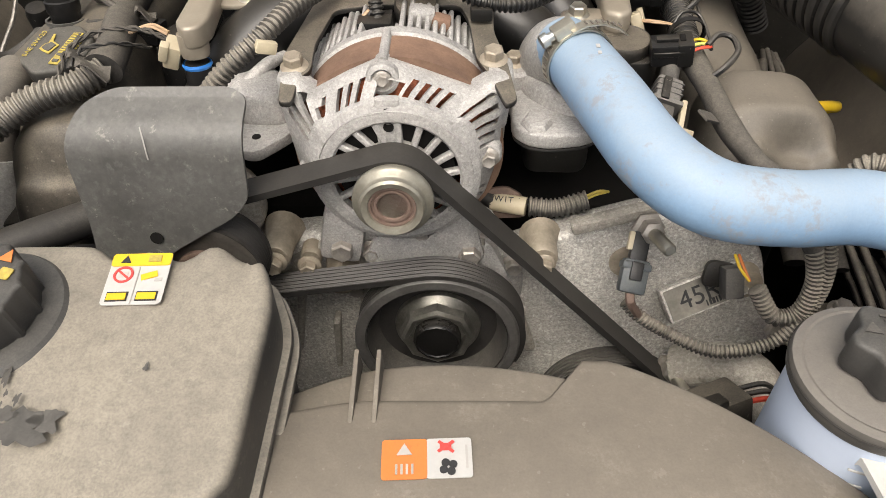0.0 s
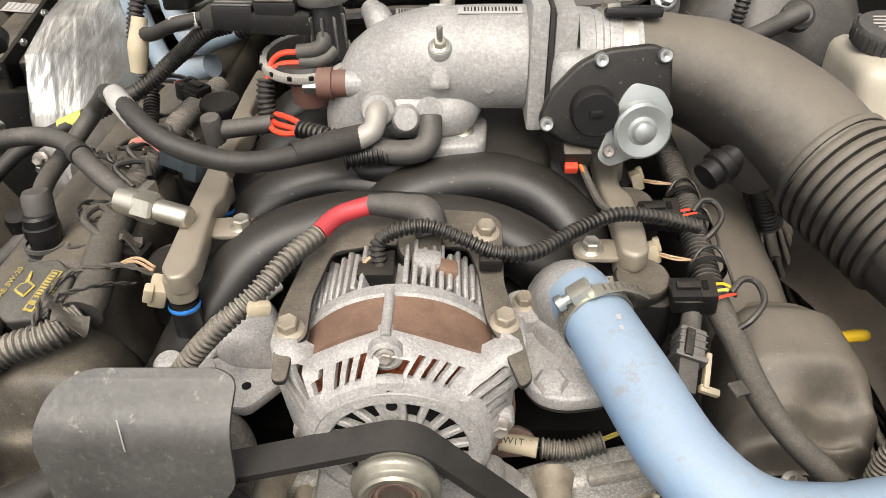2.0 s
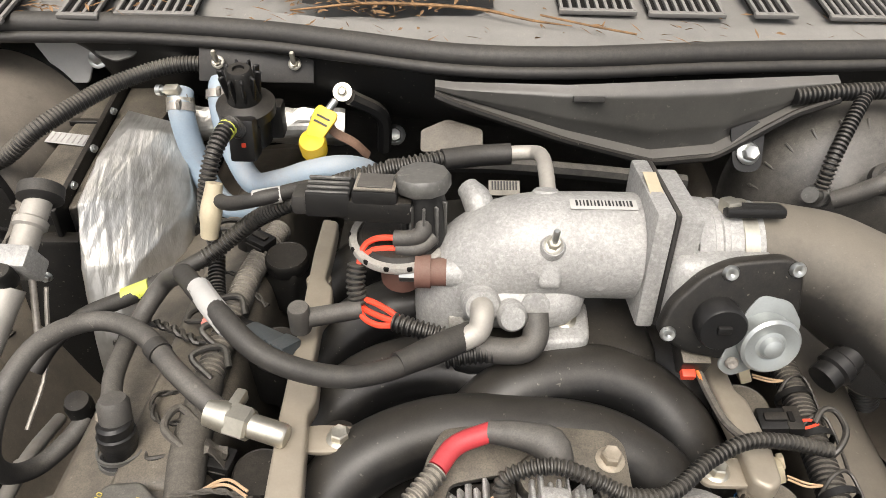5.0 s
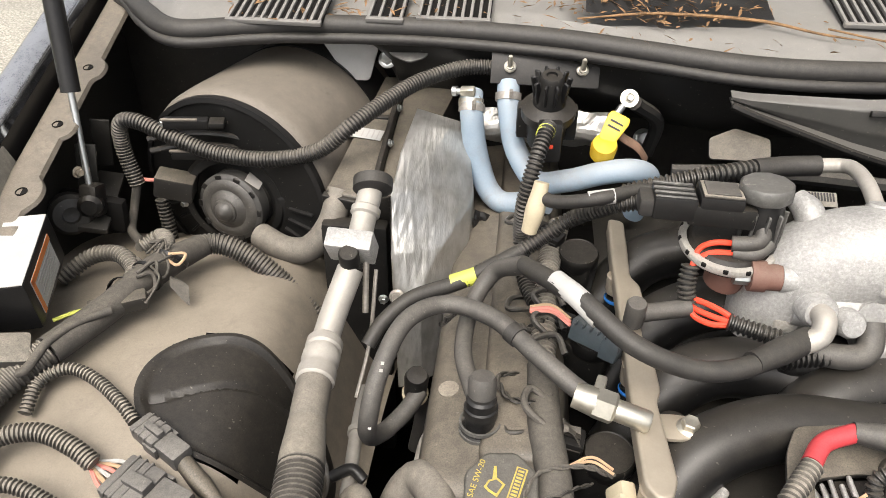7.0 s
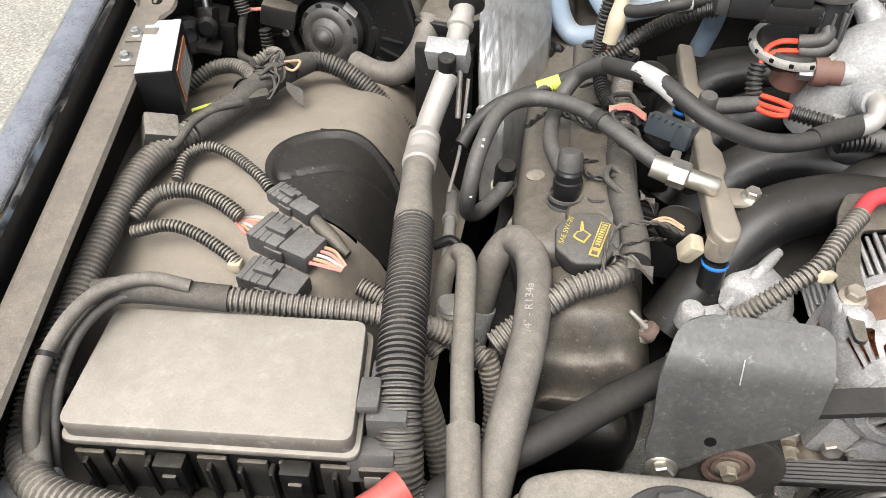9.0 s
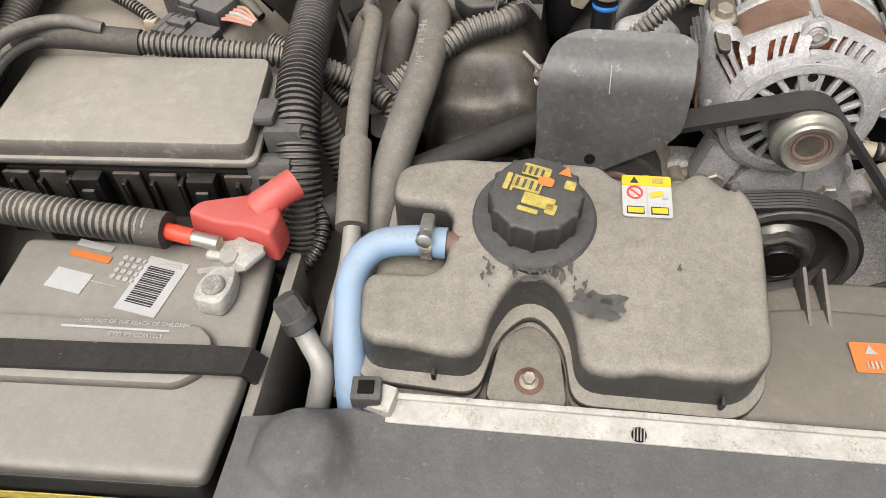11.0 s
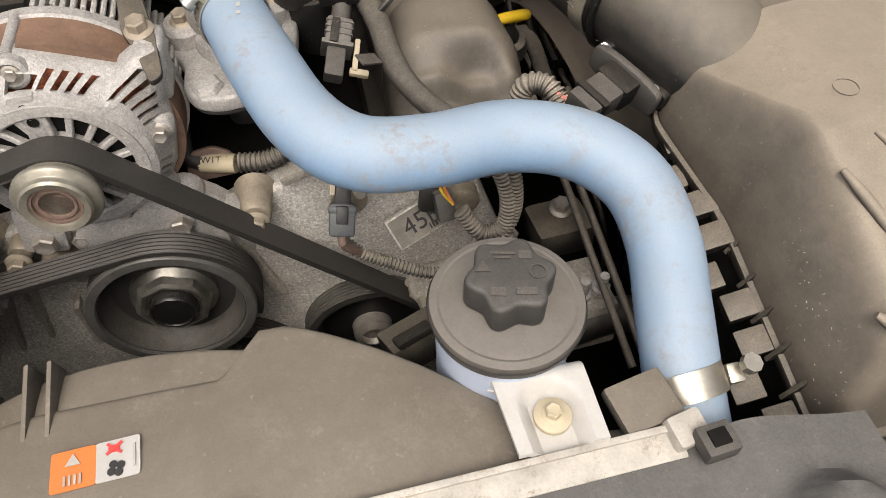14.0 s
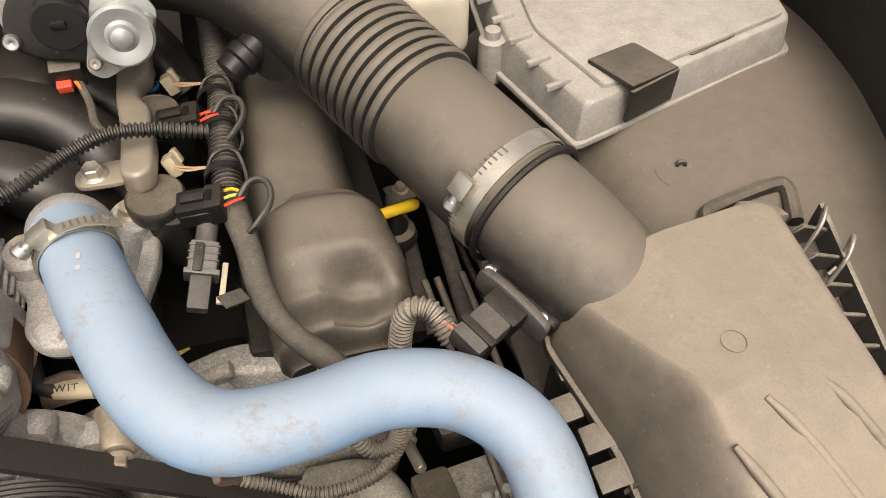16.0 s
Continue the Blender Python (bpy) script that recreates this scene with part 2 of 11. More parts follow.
M = {
    "grey_plastic": surf("dusty_grey_plastic", (0.085, 0.075, 0.062), 0.6, dust=0.88, dust_col=(0.39, 0.34, 0.27), spots=0.3, scale=18, fine=420, flecks=0.35),
    "shroud": surf("dusty_shroud_plastic", (0.06, 0.053, 0.044), 0.55, smear=0.3, dust=0.85, dust_col=(0.215, 0.186, 0.146), spots=0.3, spot_col=(0.3, 0.27, 0.22), scale=20, fine=420, flecks=0.35, mott=0.8),
    "box_plastic": surf("dusty_box_plastic", (0.055, 0.049, 0.042), 0.46, dust=0.9, dust_col=(0.345, 0.295, 0.228), spots=0.10, scale=12, fine=480, flecks=0.45, face=-0.25, smear=0.25, mott=0.8),
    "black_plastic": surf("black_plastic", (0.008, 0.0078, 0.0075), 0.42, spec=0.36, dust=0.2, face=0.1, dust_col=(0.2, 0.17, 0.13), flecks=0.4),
    "black_clean": surf("clean_black_plastic", (0.008, 0.008, 0.0084), 0.36, spec=0.36, dust=0.08, dust_col=(0.2, 0.18, 0.15)),
    "runner": surf("black_nylon_runner", (0.0085, 0.0083, 0.0082), 0.32, spec=0.4, dust=0.22, face=0.35, dust_col=(0.17, 0.15, 0.12), scale=25, flecks=0.3, mott=0.7, bump=0.05),
    "cover": surf("dusty_black_cover", (0.016, 0.015, 0.0135), 0.42, dust=0.66, dust_col=(0.27, 0.232, 0.176), scale=14, spots=0.2, flecks=0.4, face=0.12),
    "loom": surf("dusty_loom", (0.052, 0.049, 0.044), 0.5, dust=0.95, dust_col=(0.375, 0.335, 0.27), scale=30, bump=0.05, face=0.05),
    "loom_black": surf("black_loom", (0.010, 0.010, 0.010), 0.38, dust=0.42, dust_col=(0.24, 0.215, 0.175), scale=30, bump=0.05, face=0.2),
    "belt": surf("black_belt_rubber", (0.022, 0.0205, 0.019), 0.5, dust=0.35, dust_col=(0.11, 0.10, 0.085), scale=60, bump=0.05),
    "rubber": surf("black_rubber", (0.018, 0.017, 0.017), 0.55, dust=0.26, dust_col=(0.2, 0.18, 0.14)),
    "rubber_grey": surf("dusty_rubber_hose", (0.075, 0.068, 0.06), 0.6, dust=0.78, dust_col=(0.325, 0.29, 0.235), scale=25, flecks=0.3),
    "foam": surf("grey_foam_sleeve", (0.11, 0.10, 0.085), 0.8, dust=0.7, dust_col=(0.35, 0.31, 0.245)),
    "tape": surf("black_cloth_tape", (0.04, 0.037, 0.034), 0.8, dust=0.6, dust_col=(0.21, 0.185, 0.145), bump=0.4),
    "alu": surf("cast_aluminium", (0.48, 0.463, 0.437), 0.56, metal=0.22, var=0.24, scale=55, speck=0.42, spots=0.55, spot_col=(0.20, 0.185, 0.165), bump=0.7, fine=430),
    "alu_bright": surf("bright_cast_aluminium", (0.41, 0.402, 0.382), 0.52, metal=0.2, var=0.2, scale=26, speck=0.36, spots=0.5, spot_col=(0.27, 0.25, 0.22), bump=0.5, fine=300),
    "alu_cover": surf("speckled_cast_cover", (0.64, 0.612, 0.555), 0.52, metal=0.18, var=0.3, scale=16, speck=0.7, spots=0.5, spot_col=(0.15, 0.13, 0.10), bump=0.8, fine=330),
    "alu_dirty": surf("dirty_cast_aluminium", (0.42, 0.39, 0.335), 0.55, metal=0.12, var=0.35, scale=18, speck=0.5, spots=0.55, spot_col=(0.12, 0.10, 0.075), bump=0.8, fine=260),
    "alu_tube": surf("dull_aluminium_tube", (0.40, 0.38, 0.345), 0.5, metal=0.4, dust=0.5, dust_col=(0.38, 0.34, 0.28)),
    "steel": surf("dull_steel", (0.42, 0.39, 0.35), 0.45, metal=0.7, var=0.25, scale=120, spots=0.3, spot_col=(0.2, 0.14, 0.09), dust=0.25),
    "worn_rim": surf("worn_rim_edge", (0.105, 0.10, 0.093), 0.42, metal=0.3, var=0.3, scale=60, bump=0.05),
    "gloss_black": surf("gloss_black_paint", (0.009, 0.0088, 0.0085), 0.24, var=0.2, scale=30, dust=0.12, dust_col=(0.12, 0.105, 0.085), bump=0.02),
    "dark_steel": surf("oily_bare_steel", (0.25, 0.24, 0.21), 0.42, metal=0.85, var=0.35, scale=70, spots=0.4, spot_col=(0.10, 0.085, 0.06), bump=0.06),
    "zinc_can": surf("clear_zinc_can", (0.36, 0.38, 0.37), 0.32, metal=0.5, var=0.08, scale=60, bump=0.03),
    "zinc": surf("bright_zinc", (0.52, 0.53, 0.51), 0.34, metal=0.9, var=0.1, scale=80, bump=0.05),
    "cad": surf("passivated_steel", (0.55, 0.52, 0.44), 0.35, metal=0.85, var=0.15, scale=80, bump=0.08),
    "rail": surf("champagne_fuel_rail", (0.36, 0.315, 0.25), 0.42, metal=0.45, var=0.12, scale=40, dust=0.35, dust_col=(0.33, 0.28, 0.21), bump=0.08),
    "beam": surf("dirty_painted_beam", (0.46, 0.435, 0.385), 0.55, smear=0.7, var=0.25, scale=45, spots=0.7, spot_col=(0.17, 0.115, 0.065), dust=0.15),
    "rust": surf("rusty_steel", (0.15, 0.085, 0.058), 0.85, var=0.4, scale=90, spots=0.5, bump=0.4),
    "stator": surf("rusty_lamination", (0.20, 0.12, 0.08), 0.75, var=0.3, scale=35, spots=0.3, spot_col=(0.1, 0.05, 0.03), bump=0.2),
    "copper": surf("dark_copper_winding", (0.42, 0.13, 0.06), 0.4, metal=0.5, var=0.6, scale=300, bump=0.4),
    # near-black parts, and the shade of gaps and holes put into colour
    "dark": surf("dark_parts_and_gap_shade", (0.006, 0.0055, 0.005), 0.85, dust=0.12, dust_col=(0.04, 0.034, 0.027), spec=0.2),
    "blue_dull": surf("dull_blue_silicone", (0.27, 0.36, 0.45), 0.5, var=0.14, scale=14, dust=0.75, dust_col=(0.40, 0.405, 0.395), spots=0.4, smear=0.5, spot_col=(0.27, 0.25, 0.22), bump=0.06, face=-0.2, mott=0.6),
    # pale upper dust: real whitish patches, plus the hose's sheen as colour
    "blue": surf("blue_silicone", (0.205, 0.325, 0.475), 0.46, var=0.14, scale=12, dust=0.6, dust_col=(0.37, 0.415, 0.44), spots=0.55, smear=0.7, spot_col=(0.27, 0.25, 0.22), bump=0.06, flecks=0.25, face=0.0, mott=0.75),
    "red": surf("red_plastic", (0.52, 0.07, 0.055), 0.5, var=0.1, dust=0.35, dust_col=(0.4, 0.24, 0.2)),
    "redwire": surf("red_wire", (0.75, 0.075, 0.035), 0.4, var=0.05),
    "wire_tan": surf("tan_wire", (0.48, 0.33, 0.2), 0.5, var=0.1),
    "wire_pink": surf("pink_wire", (0.72, 0.27, 0.22), 0.5, var=0.1),
    "orange": surf("orange_plastic", (0.62, 0.19, 0.045), 0.5, var=0.06, spots=0.15, bump=0.02),
    "yellow": surf("yellow_plastic", (0.70, 0.46, 0.02), 0.42, var=0.05, spots=0.1, bump=0.03),
    "yellow_print": surf("faded_yellow_print", (0.50, 0.385, 0.06), 0.7, var=0.3, scale=200, spots=0.5, dust=0.35, dust_col=(0.24, 0.21, 0.14)),
    "lime": surf("lime_tape", (0.62, 0.66, 0.10), 0.5, var=0.08, dust=0.3),
    "white": surf("white_paper", (0.47, 0.46, 0.435), 0.6, var=0.08, spots=0.3, spot_col=(0.38, 0.35, 0.30), bump=0.02),
    "ivory": surf("ivory_plastic", (0.52, 0.45, 0.31), 0.5, var=0.12, dust=0.4, dust_col=(0.42, 0.36, 0.27)),
    "white_plastic": surf("white_plastic", (0.56, 0.55, 0.52), 0.4, var=0.08, dust=0.3, dust_col=(0.42, 0.39, 0.34), spots=0.15, spot_col=(0.35, 0.32, 0.27), bump=0.06),
    "lavender": surf("pale_blue_tank_plastic", (0.50, 0.575, 0.70), 0.4, var=0.05, scale=12, dust=0.1, bump=0.03),
    "print_black": surf("black_print", (0.025, 0.025, 0.025), 0.6, var=0.1, bump=0),
    "print_grey": surf("grey_print", (0.42, 0.4, 0.37), 0.7, var=0.1, bump=0),
    "print_red": surf("red_print", (0.62, 0.06, 0.05), 0.6, var=0.05, bump=0),
    "foil": film_foil(),
    # the pale dust film also paints in the sky's reflection
    "paint": surf("black_car_paint", (0.008, 0.008, 0.009), 0.08, var=0.1, scale=10, bump=0, coat=1.0, smear=0.9, spot_col=(0.13, 0.13, 0.135), spec=1.0, dust=0.62, dust_col=(0.38, 0.385, 0.40), face=0.3, flecks=0.3),
    "steel_rail": surf("dusty_painted_rail", (0.085, 0.075, 0.062), 0.42, var=0.3, dust=0.85, dust_col=(0.285, 0.245, 0.19), spots=0.35, scale=22, face=0.2, smear=0.4, flecks=0.4),
    "concrete": surf("speckled_concrete", (0.42, 0.395, 0.33), 0.9, var=0.25, scale=2.5, fine=75, speck=0.85, spots=0.3, spot_col=(0.2, 0.19, 0.165), bump=0.5),
    "glass_white": surf("pale_reservoir_plastic", (0.50, 0.46, 0.37), 0.35, var=0.15, scale=20, dust=0.25, dust_col=(0.42, 0.38, 0.3)),
    "grey_metal": surf("grey_module_alloy", (0.40, 0.385, 0.35), 0.6, metal=0.2, var=0.2, scale=60, speck=0.3, dust=0.4, dust_col=(0.46, 0.42, 0.35), spots=0.3, spot_col=(0.25, 0.225, 0.185), bump=0.5),
    "leaf": surf("dry_leaf_litter", (0.26, 0.15, 0.07), 0.85, var=0.5, scale=60),
    "plate": surf("worn_grey_shield", (0.085, 0.0832, 0.078), 0.36, var=0.35, dust=0.47, dust_col=(0.20, 0.19, 0.168), spots=0.55, spot_col=(0.33, 0.31, 0.27), speck=0.35, scale=26, fine=170, bump=0.15),
    "lid_black": surf("dusty_black_cap", (0.03, 0.029, 0.028), 0.5, dust=0.5, dust_col=(0.17, 0.16, 0.14), scale=25),
    "cream_steel": surf("worn_cream_steel", (0.31, 0.29, 0.235), 0.38, metal=0.55, var=0.2, scale=120, spots=0.3, spot_col=(0.3, 0.25, 0.18), bump=0.05),
    "rust_dull": surf("dull_rust_ring", (0.17, 0.115, 0.09), 0.7, var=0.3, scale=90, bump=0.2),
    "idler_face": surf("dull_pressed_steel", (0.095, 0.085, 0.074), 0.42, metal=0.25, var=0.3, scale=50, spots=0.4, spot_col=(0.05, 0.043, 0.036), bump=0.08),
    "clutch_grey": surf("grey_brown_clutch", (0.14, 0.12, 0.10), 0.6, var=0.2, scale=90, bump=0.1),
    "cad_dusty": surf("dusty_passivated_bolt", (0.36, 0.31, 0.24), 0.5, metal=0.4, var=0.3, scale=90, spots=0.4, spot_col=(0.2, 0.13, 0.08), dust=0.3),
    "bottle": surf("dusty_bottle_plastic", (0.040, 0.038, 0.035), 0.42, smear=0.5, dust=0.95, dust_col=(0.33, 0.293, 0.233), mott=0.7, spots=0.35, spot_col=(0.13, 0.12, 0.10), scale=26, fine=420, flecks=0.45, bump=0.06, face=0.12),
    "wet": surf("wet_stain", (0.085, 0.079, 0.069), 0.45, var=0.3, scale=90, bump=0.1),
    "shield_plastic": surf("dusty_shield_plastic", (0.065, 0.064, 0.062), 0.5, dust=0.75, dust_col=(0.17, 0.162, 0.15), spots=0.2, spot_col=(0.28, 0.27, 0.245), scale=30, fine=400, flecks=0.4, bump=0.2),
    "battery_top": surf("dusty_battery_plastic", (0.10, 0.092, 0.08), 0.5, dust=0.85, dust_col=(0.35, 0.32, 0.27), spots=0.4, spot_col=(0.2, 0.18, 0.15), scale=35, flecks=0.4, mott=0.8),
    "arch_liner": surf("dusty_arch_liner", (0.05, 0.045, 0.039), 0.55, dust=0.8, dust_col=(0.215, 0.182, 0.142), spots=0.2, scale=16, flecks=0.3, mott=0.8),
    "valve_dust": surf("dusty_valve_cover", (0.018, 0.0165, 0.015), 0.34, dust=0.74, dust_col=(0.235, 0.205, 0.162), scale=11, smear=0.35, spot_col=(0.03, 0.027, 0.023), flecks=0.4, face=0.0, bump=0.05, mott=0.8),
    "tube_dust": surf("dusty_intake_rubber", (0.022, 0.0208, 0.019), 0.42, dust=0.72, dust_col=(0.235, 0.205, 0.16), scale=12, flecks=0.2, face=0.0, bump=0.04, mott=0.85),
    "cover_black": surf("glossy_black_cover", (0.020, 0.0185, 0.0165), 0.36, face=0.0, dust=0.72, dust_col=(0.285, 0.245, 0.188), scale=14, spots=0.2, flecks=0.35),
    "hose_dark": surf("dark_grey_hose", (0.04, 0.038, 0.036), 0.5, dust=0.55, dust_col=(0.215, 0.195, 0.165), scale=25, flecks=0.3),
    "drum": surf("dusty_drum_plastic", (0.055, 0.05, 0.044), 0.5, dust=0.8, dust_col=(0.26, 0.225, 0.18), spots=0.2, scale=18, flecks=0.3, mott=0.8),
    "cowl_grey": surf("grey_cowl_plastic", (0.12, 0.117, 0.112), 0.45, dust=0.65, dust_col=(0.30, 0.285, 0.258), spots=0.3, spot_col=(0.3, 0.27, 0.22), scale=14, flecks=0.4, mott=0.8),
    "trough": surf("dusty_trough_plastic", (0.045, 0.044, 0.041), 0.30, spec=0.8, dust=0.62, dust_col=(0.19, 0.178, 0.158), spots=0.2, spot_col=(0.25, 0.23, 0.19), scale=16, flecks=0.35, face=-0.3, bump=0.05, mott=0.8),
    "lid_grey": surf("dusty_reservoir_lid", (0.055, 0.052, 0.048), 0.5, dust=0.75, dust_col=(0.21, 0.19, 0.162), spots=0.12, scale=30, flecks=0.25, mott=0.8),
    "fuse_lid": surf("dusty_fuse_lid", (0.10, 0.092, 0.08), 0.5, smear=0.3, dust=0.85, dust_col=(0.40, 0.36, 0.295), spots=0.3, spot_col=(0.5, 0.46, 0.39), scale=18, flecks=0.3, mott=0.8),
    "crimson": surf("crimson_sleeve", (0.50, 0.035, 0.045), 0.45, var=0.1, dust=0.2, dust_col=(0.4, 0.2, 0.18)),
    "blue_ring": surf("blue_seal", (0.03, 0.2, 0.6), 0.4, var=0.05),
    "terracotta": surf("terracotta_boot", (0.15, 0.07, 0.052), 0.7, var=0.15, dust=0.3),
    "booster": surf("dusty_booster_paint", (0.018, 0.0175, 0.017), 0.32, dust=0.55, dust_col=(0.235, 0.215, 0.185), scale=30, smear=0.5, spot_col=(0.05, 0.047, 0.042), flecks=0.3, face=-0.5),
    "old_paper": surf("grimy_label_paper", (0.22, 0.205, 0.172), 0.7, var=0.3, scale=60, spots=0.4, spot_col=(0.14, 0.125, 0.10), smear=0.5),
    # dusty bay walls; on the neck and valley it colours in shade
    "wall_dust_and_shade": surf("dusty_wall_and_gap_shade", (0.012, 0.0115, 0.0105), 0.45, dust=0.3, dust_col=(0.15, 0.135, 0.11), scale=14, smear=0.4, flecks=0.35, face=-1.0),
    "sleeve_dark": surf("dusty_dark_sleeve", (0.016, 0.0155, 0.015), 0.42, dust=0.75, dust_col=(0.26, 0.232, 0.19), scale=24, flecks=0.3, face=0.2, smear=0.3),
    "faint_print": surf("worn_hose_print", (0.33, 0.305, 0.26), 0.7, var=0.3, scale=250, dust=0.3, spots=0.5, spot_col=(0.2, 0.18, 0.145), bump=0),
    "slate_plug": surf("slate_blue_plug", (0.045, 0.058, 0.066), 0.42, dust=0.35, dust_col=(0.2, 0.19, 0.165), scale=50, var=0.2, face=0.3),
    "plug_grey": surf("dusty_grey_plug", (0.06, 0.058, 0.056), 0.45, dust=0.7, dust_col=(0.27, 0.25, 0.215), scale=40, face=0.1, flecks=0.3),
    "lead": surf("oxidised_lead", (0.52, 0.50, 0.44), 0.6, metal=0.15, var=0.3, scale=60, speck=0.3, spots=0.4, spot_col=(0.3, 0.27, 0.21), bump=0.5),
    "oil_cap": surf("dusty_oil_cap", (0.04, 0.038, 0.034), 0.5, dust=0.7, dust_col=(0.19, 0.175, 0.145), scale=40, smear=0.3, flecks=0.3),
    "grass": surf("verge_grass", (0.16, 0.2, 0.07), 0.9, var=0.4, scale=8),
}

# ---- geometry helpers ----
WORLD = {}


def mesh_from(name, verts, faces, smooth=True):
    me = bpy.data.meshes.new(name)
    me.from_pydata([tuple(v) for v in verts], [], faces)
    me.update()
    if smooth:
        me.polygons.foreach_set("use_smooth", [True] * len(me.polygons))
        try:
            me.set_sharp_from_angle(angle=radians(38))
        except AttributeError:
            pass
    return me


def place(name, me, material, parent=None, label="", world_pose=None):
    """Links a mesh as one object; its origin sits at its centre, and under a parent it keeps its place."""
    if world_pose is None:
        n = len(me.vertices)
        co = np.empty(n * 3)
        me.vertices.foreach_get("co", co)
        c = Vector(co.reshape(-1, 3).mean(0)) if n else Vector()
        me.transform(Matrix.Translation(-c))
        world_pose = Matrix.Translation(c)
    ob = new(name, me)
    if material is not None and not me.materials:
        me.materials.append(M[material])
    ob.matrix_basis = world_pose
    WORLD[ob] = world_pose
    if parent is not None:
        ob.parent = parent
        ob.matrix_parent_inverse = WORLD[parent].inverted()
    if label:
        ob["label"] = label
    return ob


def part(name, geo, material, parent=None, label="", smooth=True):
    """One mesh object from a bmesh or from (verts, faces)."""
    if isinstance(geo, tuple):
        me = mesh_from(name, geo[0], geo[1], smooth)
    else:
        me = bpy.data.meshes.new(name)
        bmesh.ops.recalc_face_normals(geo, faces=geo.faces)
        geo.to_mesh(me)
        geo.free()
        if smooth:
            me.polygons.foreach_set("use_smooth", [True] * len(me.polygons))
            me.set_sharp_from_angle(angle=radians(38))
    return place(name, me, material, parent, label)


def thing(name, label, category, at=(0, 0, 0), group="", kind=""):
    e = new(name)
    e.empty_display_size = 0.02
    e.matrix_basis = Matrix.Translation(at)
    WORLD[e] = Matrix.Translation(at)
    return tagged(e, label, category, group, kind)


def solo(name, geo, material, label, category, group="", kind="", smooth=True):
    return tagged(part(name, geo, material, None, label, smooth), label, category, group, kind)


def frame_to(axis, at=(0, 0, 0), up=(0, 0, 1)):
    """A pose whose z runs along axis, with y as near to up as it goes."""
    z = Vector(axis).normalized()
    u = Vector(up)
    if abs(z.dot(u.normalized())) > 0.98:
        u = Vector((0, 1, 0))
    x = u.cross(z).normalized()
    y = z.cross(x)
    m = Matrix((x, y, z)).transposed().to_4x4()
    m.translation = at
    return m


def join(*geos):
    v, f = [], []
    for gv, gf in geos:
        o = len(v)
        v.extend(gv)
        f.extend([tuple(i + o for i in q) for q in gf])
    return v, f


def moved(geo, m):
    return [m @ Vector(v) for v in geo[0]], geo[1]


def smooth_path(pts, radii=None, step=0.006):
    """Catmull-Rom through the points, resampled at even steps."""
    P = np.array(pts, float)
    R = np.array(radii if radii is not None else [1.0] * len(P), float)
    Q = np.vstack([2 * P[0] - P[1], P, 2 * P[-1] - P[-2]])
    RR = np.concatenate([[R[0]], R, [R[-1]]])
    out, rad = [], []
    for i in range(1, len(Q) - 2):
        for t in np.linspace(0, 1, 24, endpoint=False):
            a, b, c, d = Q[i - 1], Q[i], Q[i + 1], Q[i + 2]
            out.append(0.5 * (2 * b + (c - a) * t + (2 * a - 5 * b + 4 * c - d) * t * t + (3 * b - a - 3 * c + d) * t ** 3))
            s = t * t * (3 - 2 * t)
            rad.append(RR[i] * (1 - s) + RR[i + 1] * s)
    out.append(P[-1])
    rad.append(R[-1])
    out, rad = np.array(out), np.array(rad)
    seg = np.linalg.norm(np.diff(out, axis=0), axis=1)
    s = np.concatenate([[0], np.cumsum(seg)])
    n = max(2, int(round(s[-1] / step)) + 1)
    k = np.linspace(0, s[-1], n)
    return np.stack([np.interp(k, s, out[:, j]) for j in range(3)], 1), np.interp(k, s, rad), s[-1]


def tube(pts, r, n=12, step=None, corr=None, caps=True, radii=None, flat=1.0):
    """A hose along the points. corr: (pitch, depth) of its corrugation. flat: height over width."""
    st = step or max(0.003, r * 0.45)
    if corr:
        st = corr[0] / 4
    path, scale_r, _ = smooth_path(pts, radii, st)
    k = len(path)
    tan = np.gradient(path, axis=0)
    tan /= np.linalg.norm(tan, axis=1)[:, None] + 1e-12
    u = np.cross(tan[0], [0, 0, 1.0])
    if np.linalg.norm(u) < 0.1:
        u = np.cross(tan[0], [0, 1.0, 0])
    u /= np.linalg.norm(u)
    ang = np.linspace(0, 2 * math.pi, n, endpoint=False)
    verts = np.empty((k, n, 3))
    for i in range(k):
        u = u - tan[i] * np.dot(u, tan[i])
        u /= np.linalg.norm(u) + 1e-12
        w = np.cross(tan[i], u)
        rr = r * scale_r[i]
        if corr:
            rr -= 1.45 * corr[1] * (i % 4 in (0, 3))
        verts[i] = path[i] + rr * (np.cos(ang)[:, None] * u + flat * np.sin(ang)[:, None] * w)
    V = verts.reshape(-1, 3).tolist()
    F = []
    for i in range(k - 1):
        a, b = i * n, (i + 1) * n
        for j in range(n):
            j2 = (j + 1) % n
            F.append((a + j, a + j2, b + j2, b + j))
    if caps:
        F.append(tuple(range(n - 1, -1, -1)))
        F.append(tuple((k - 1) * n + j for j in range(n)))
    return V, F


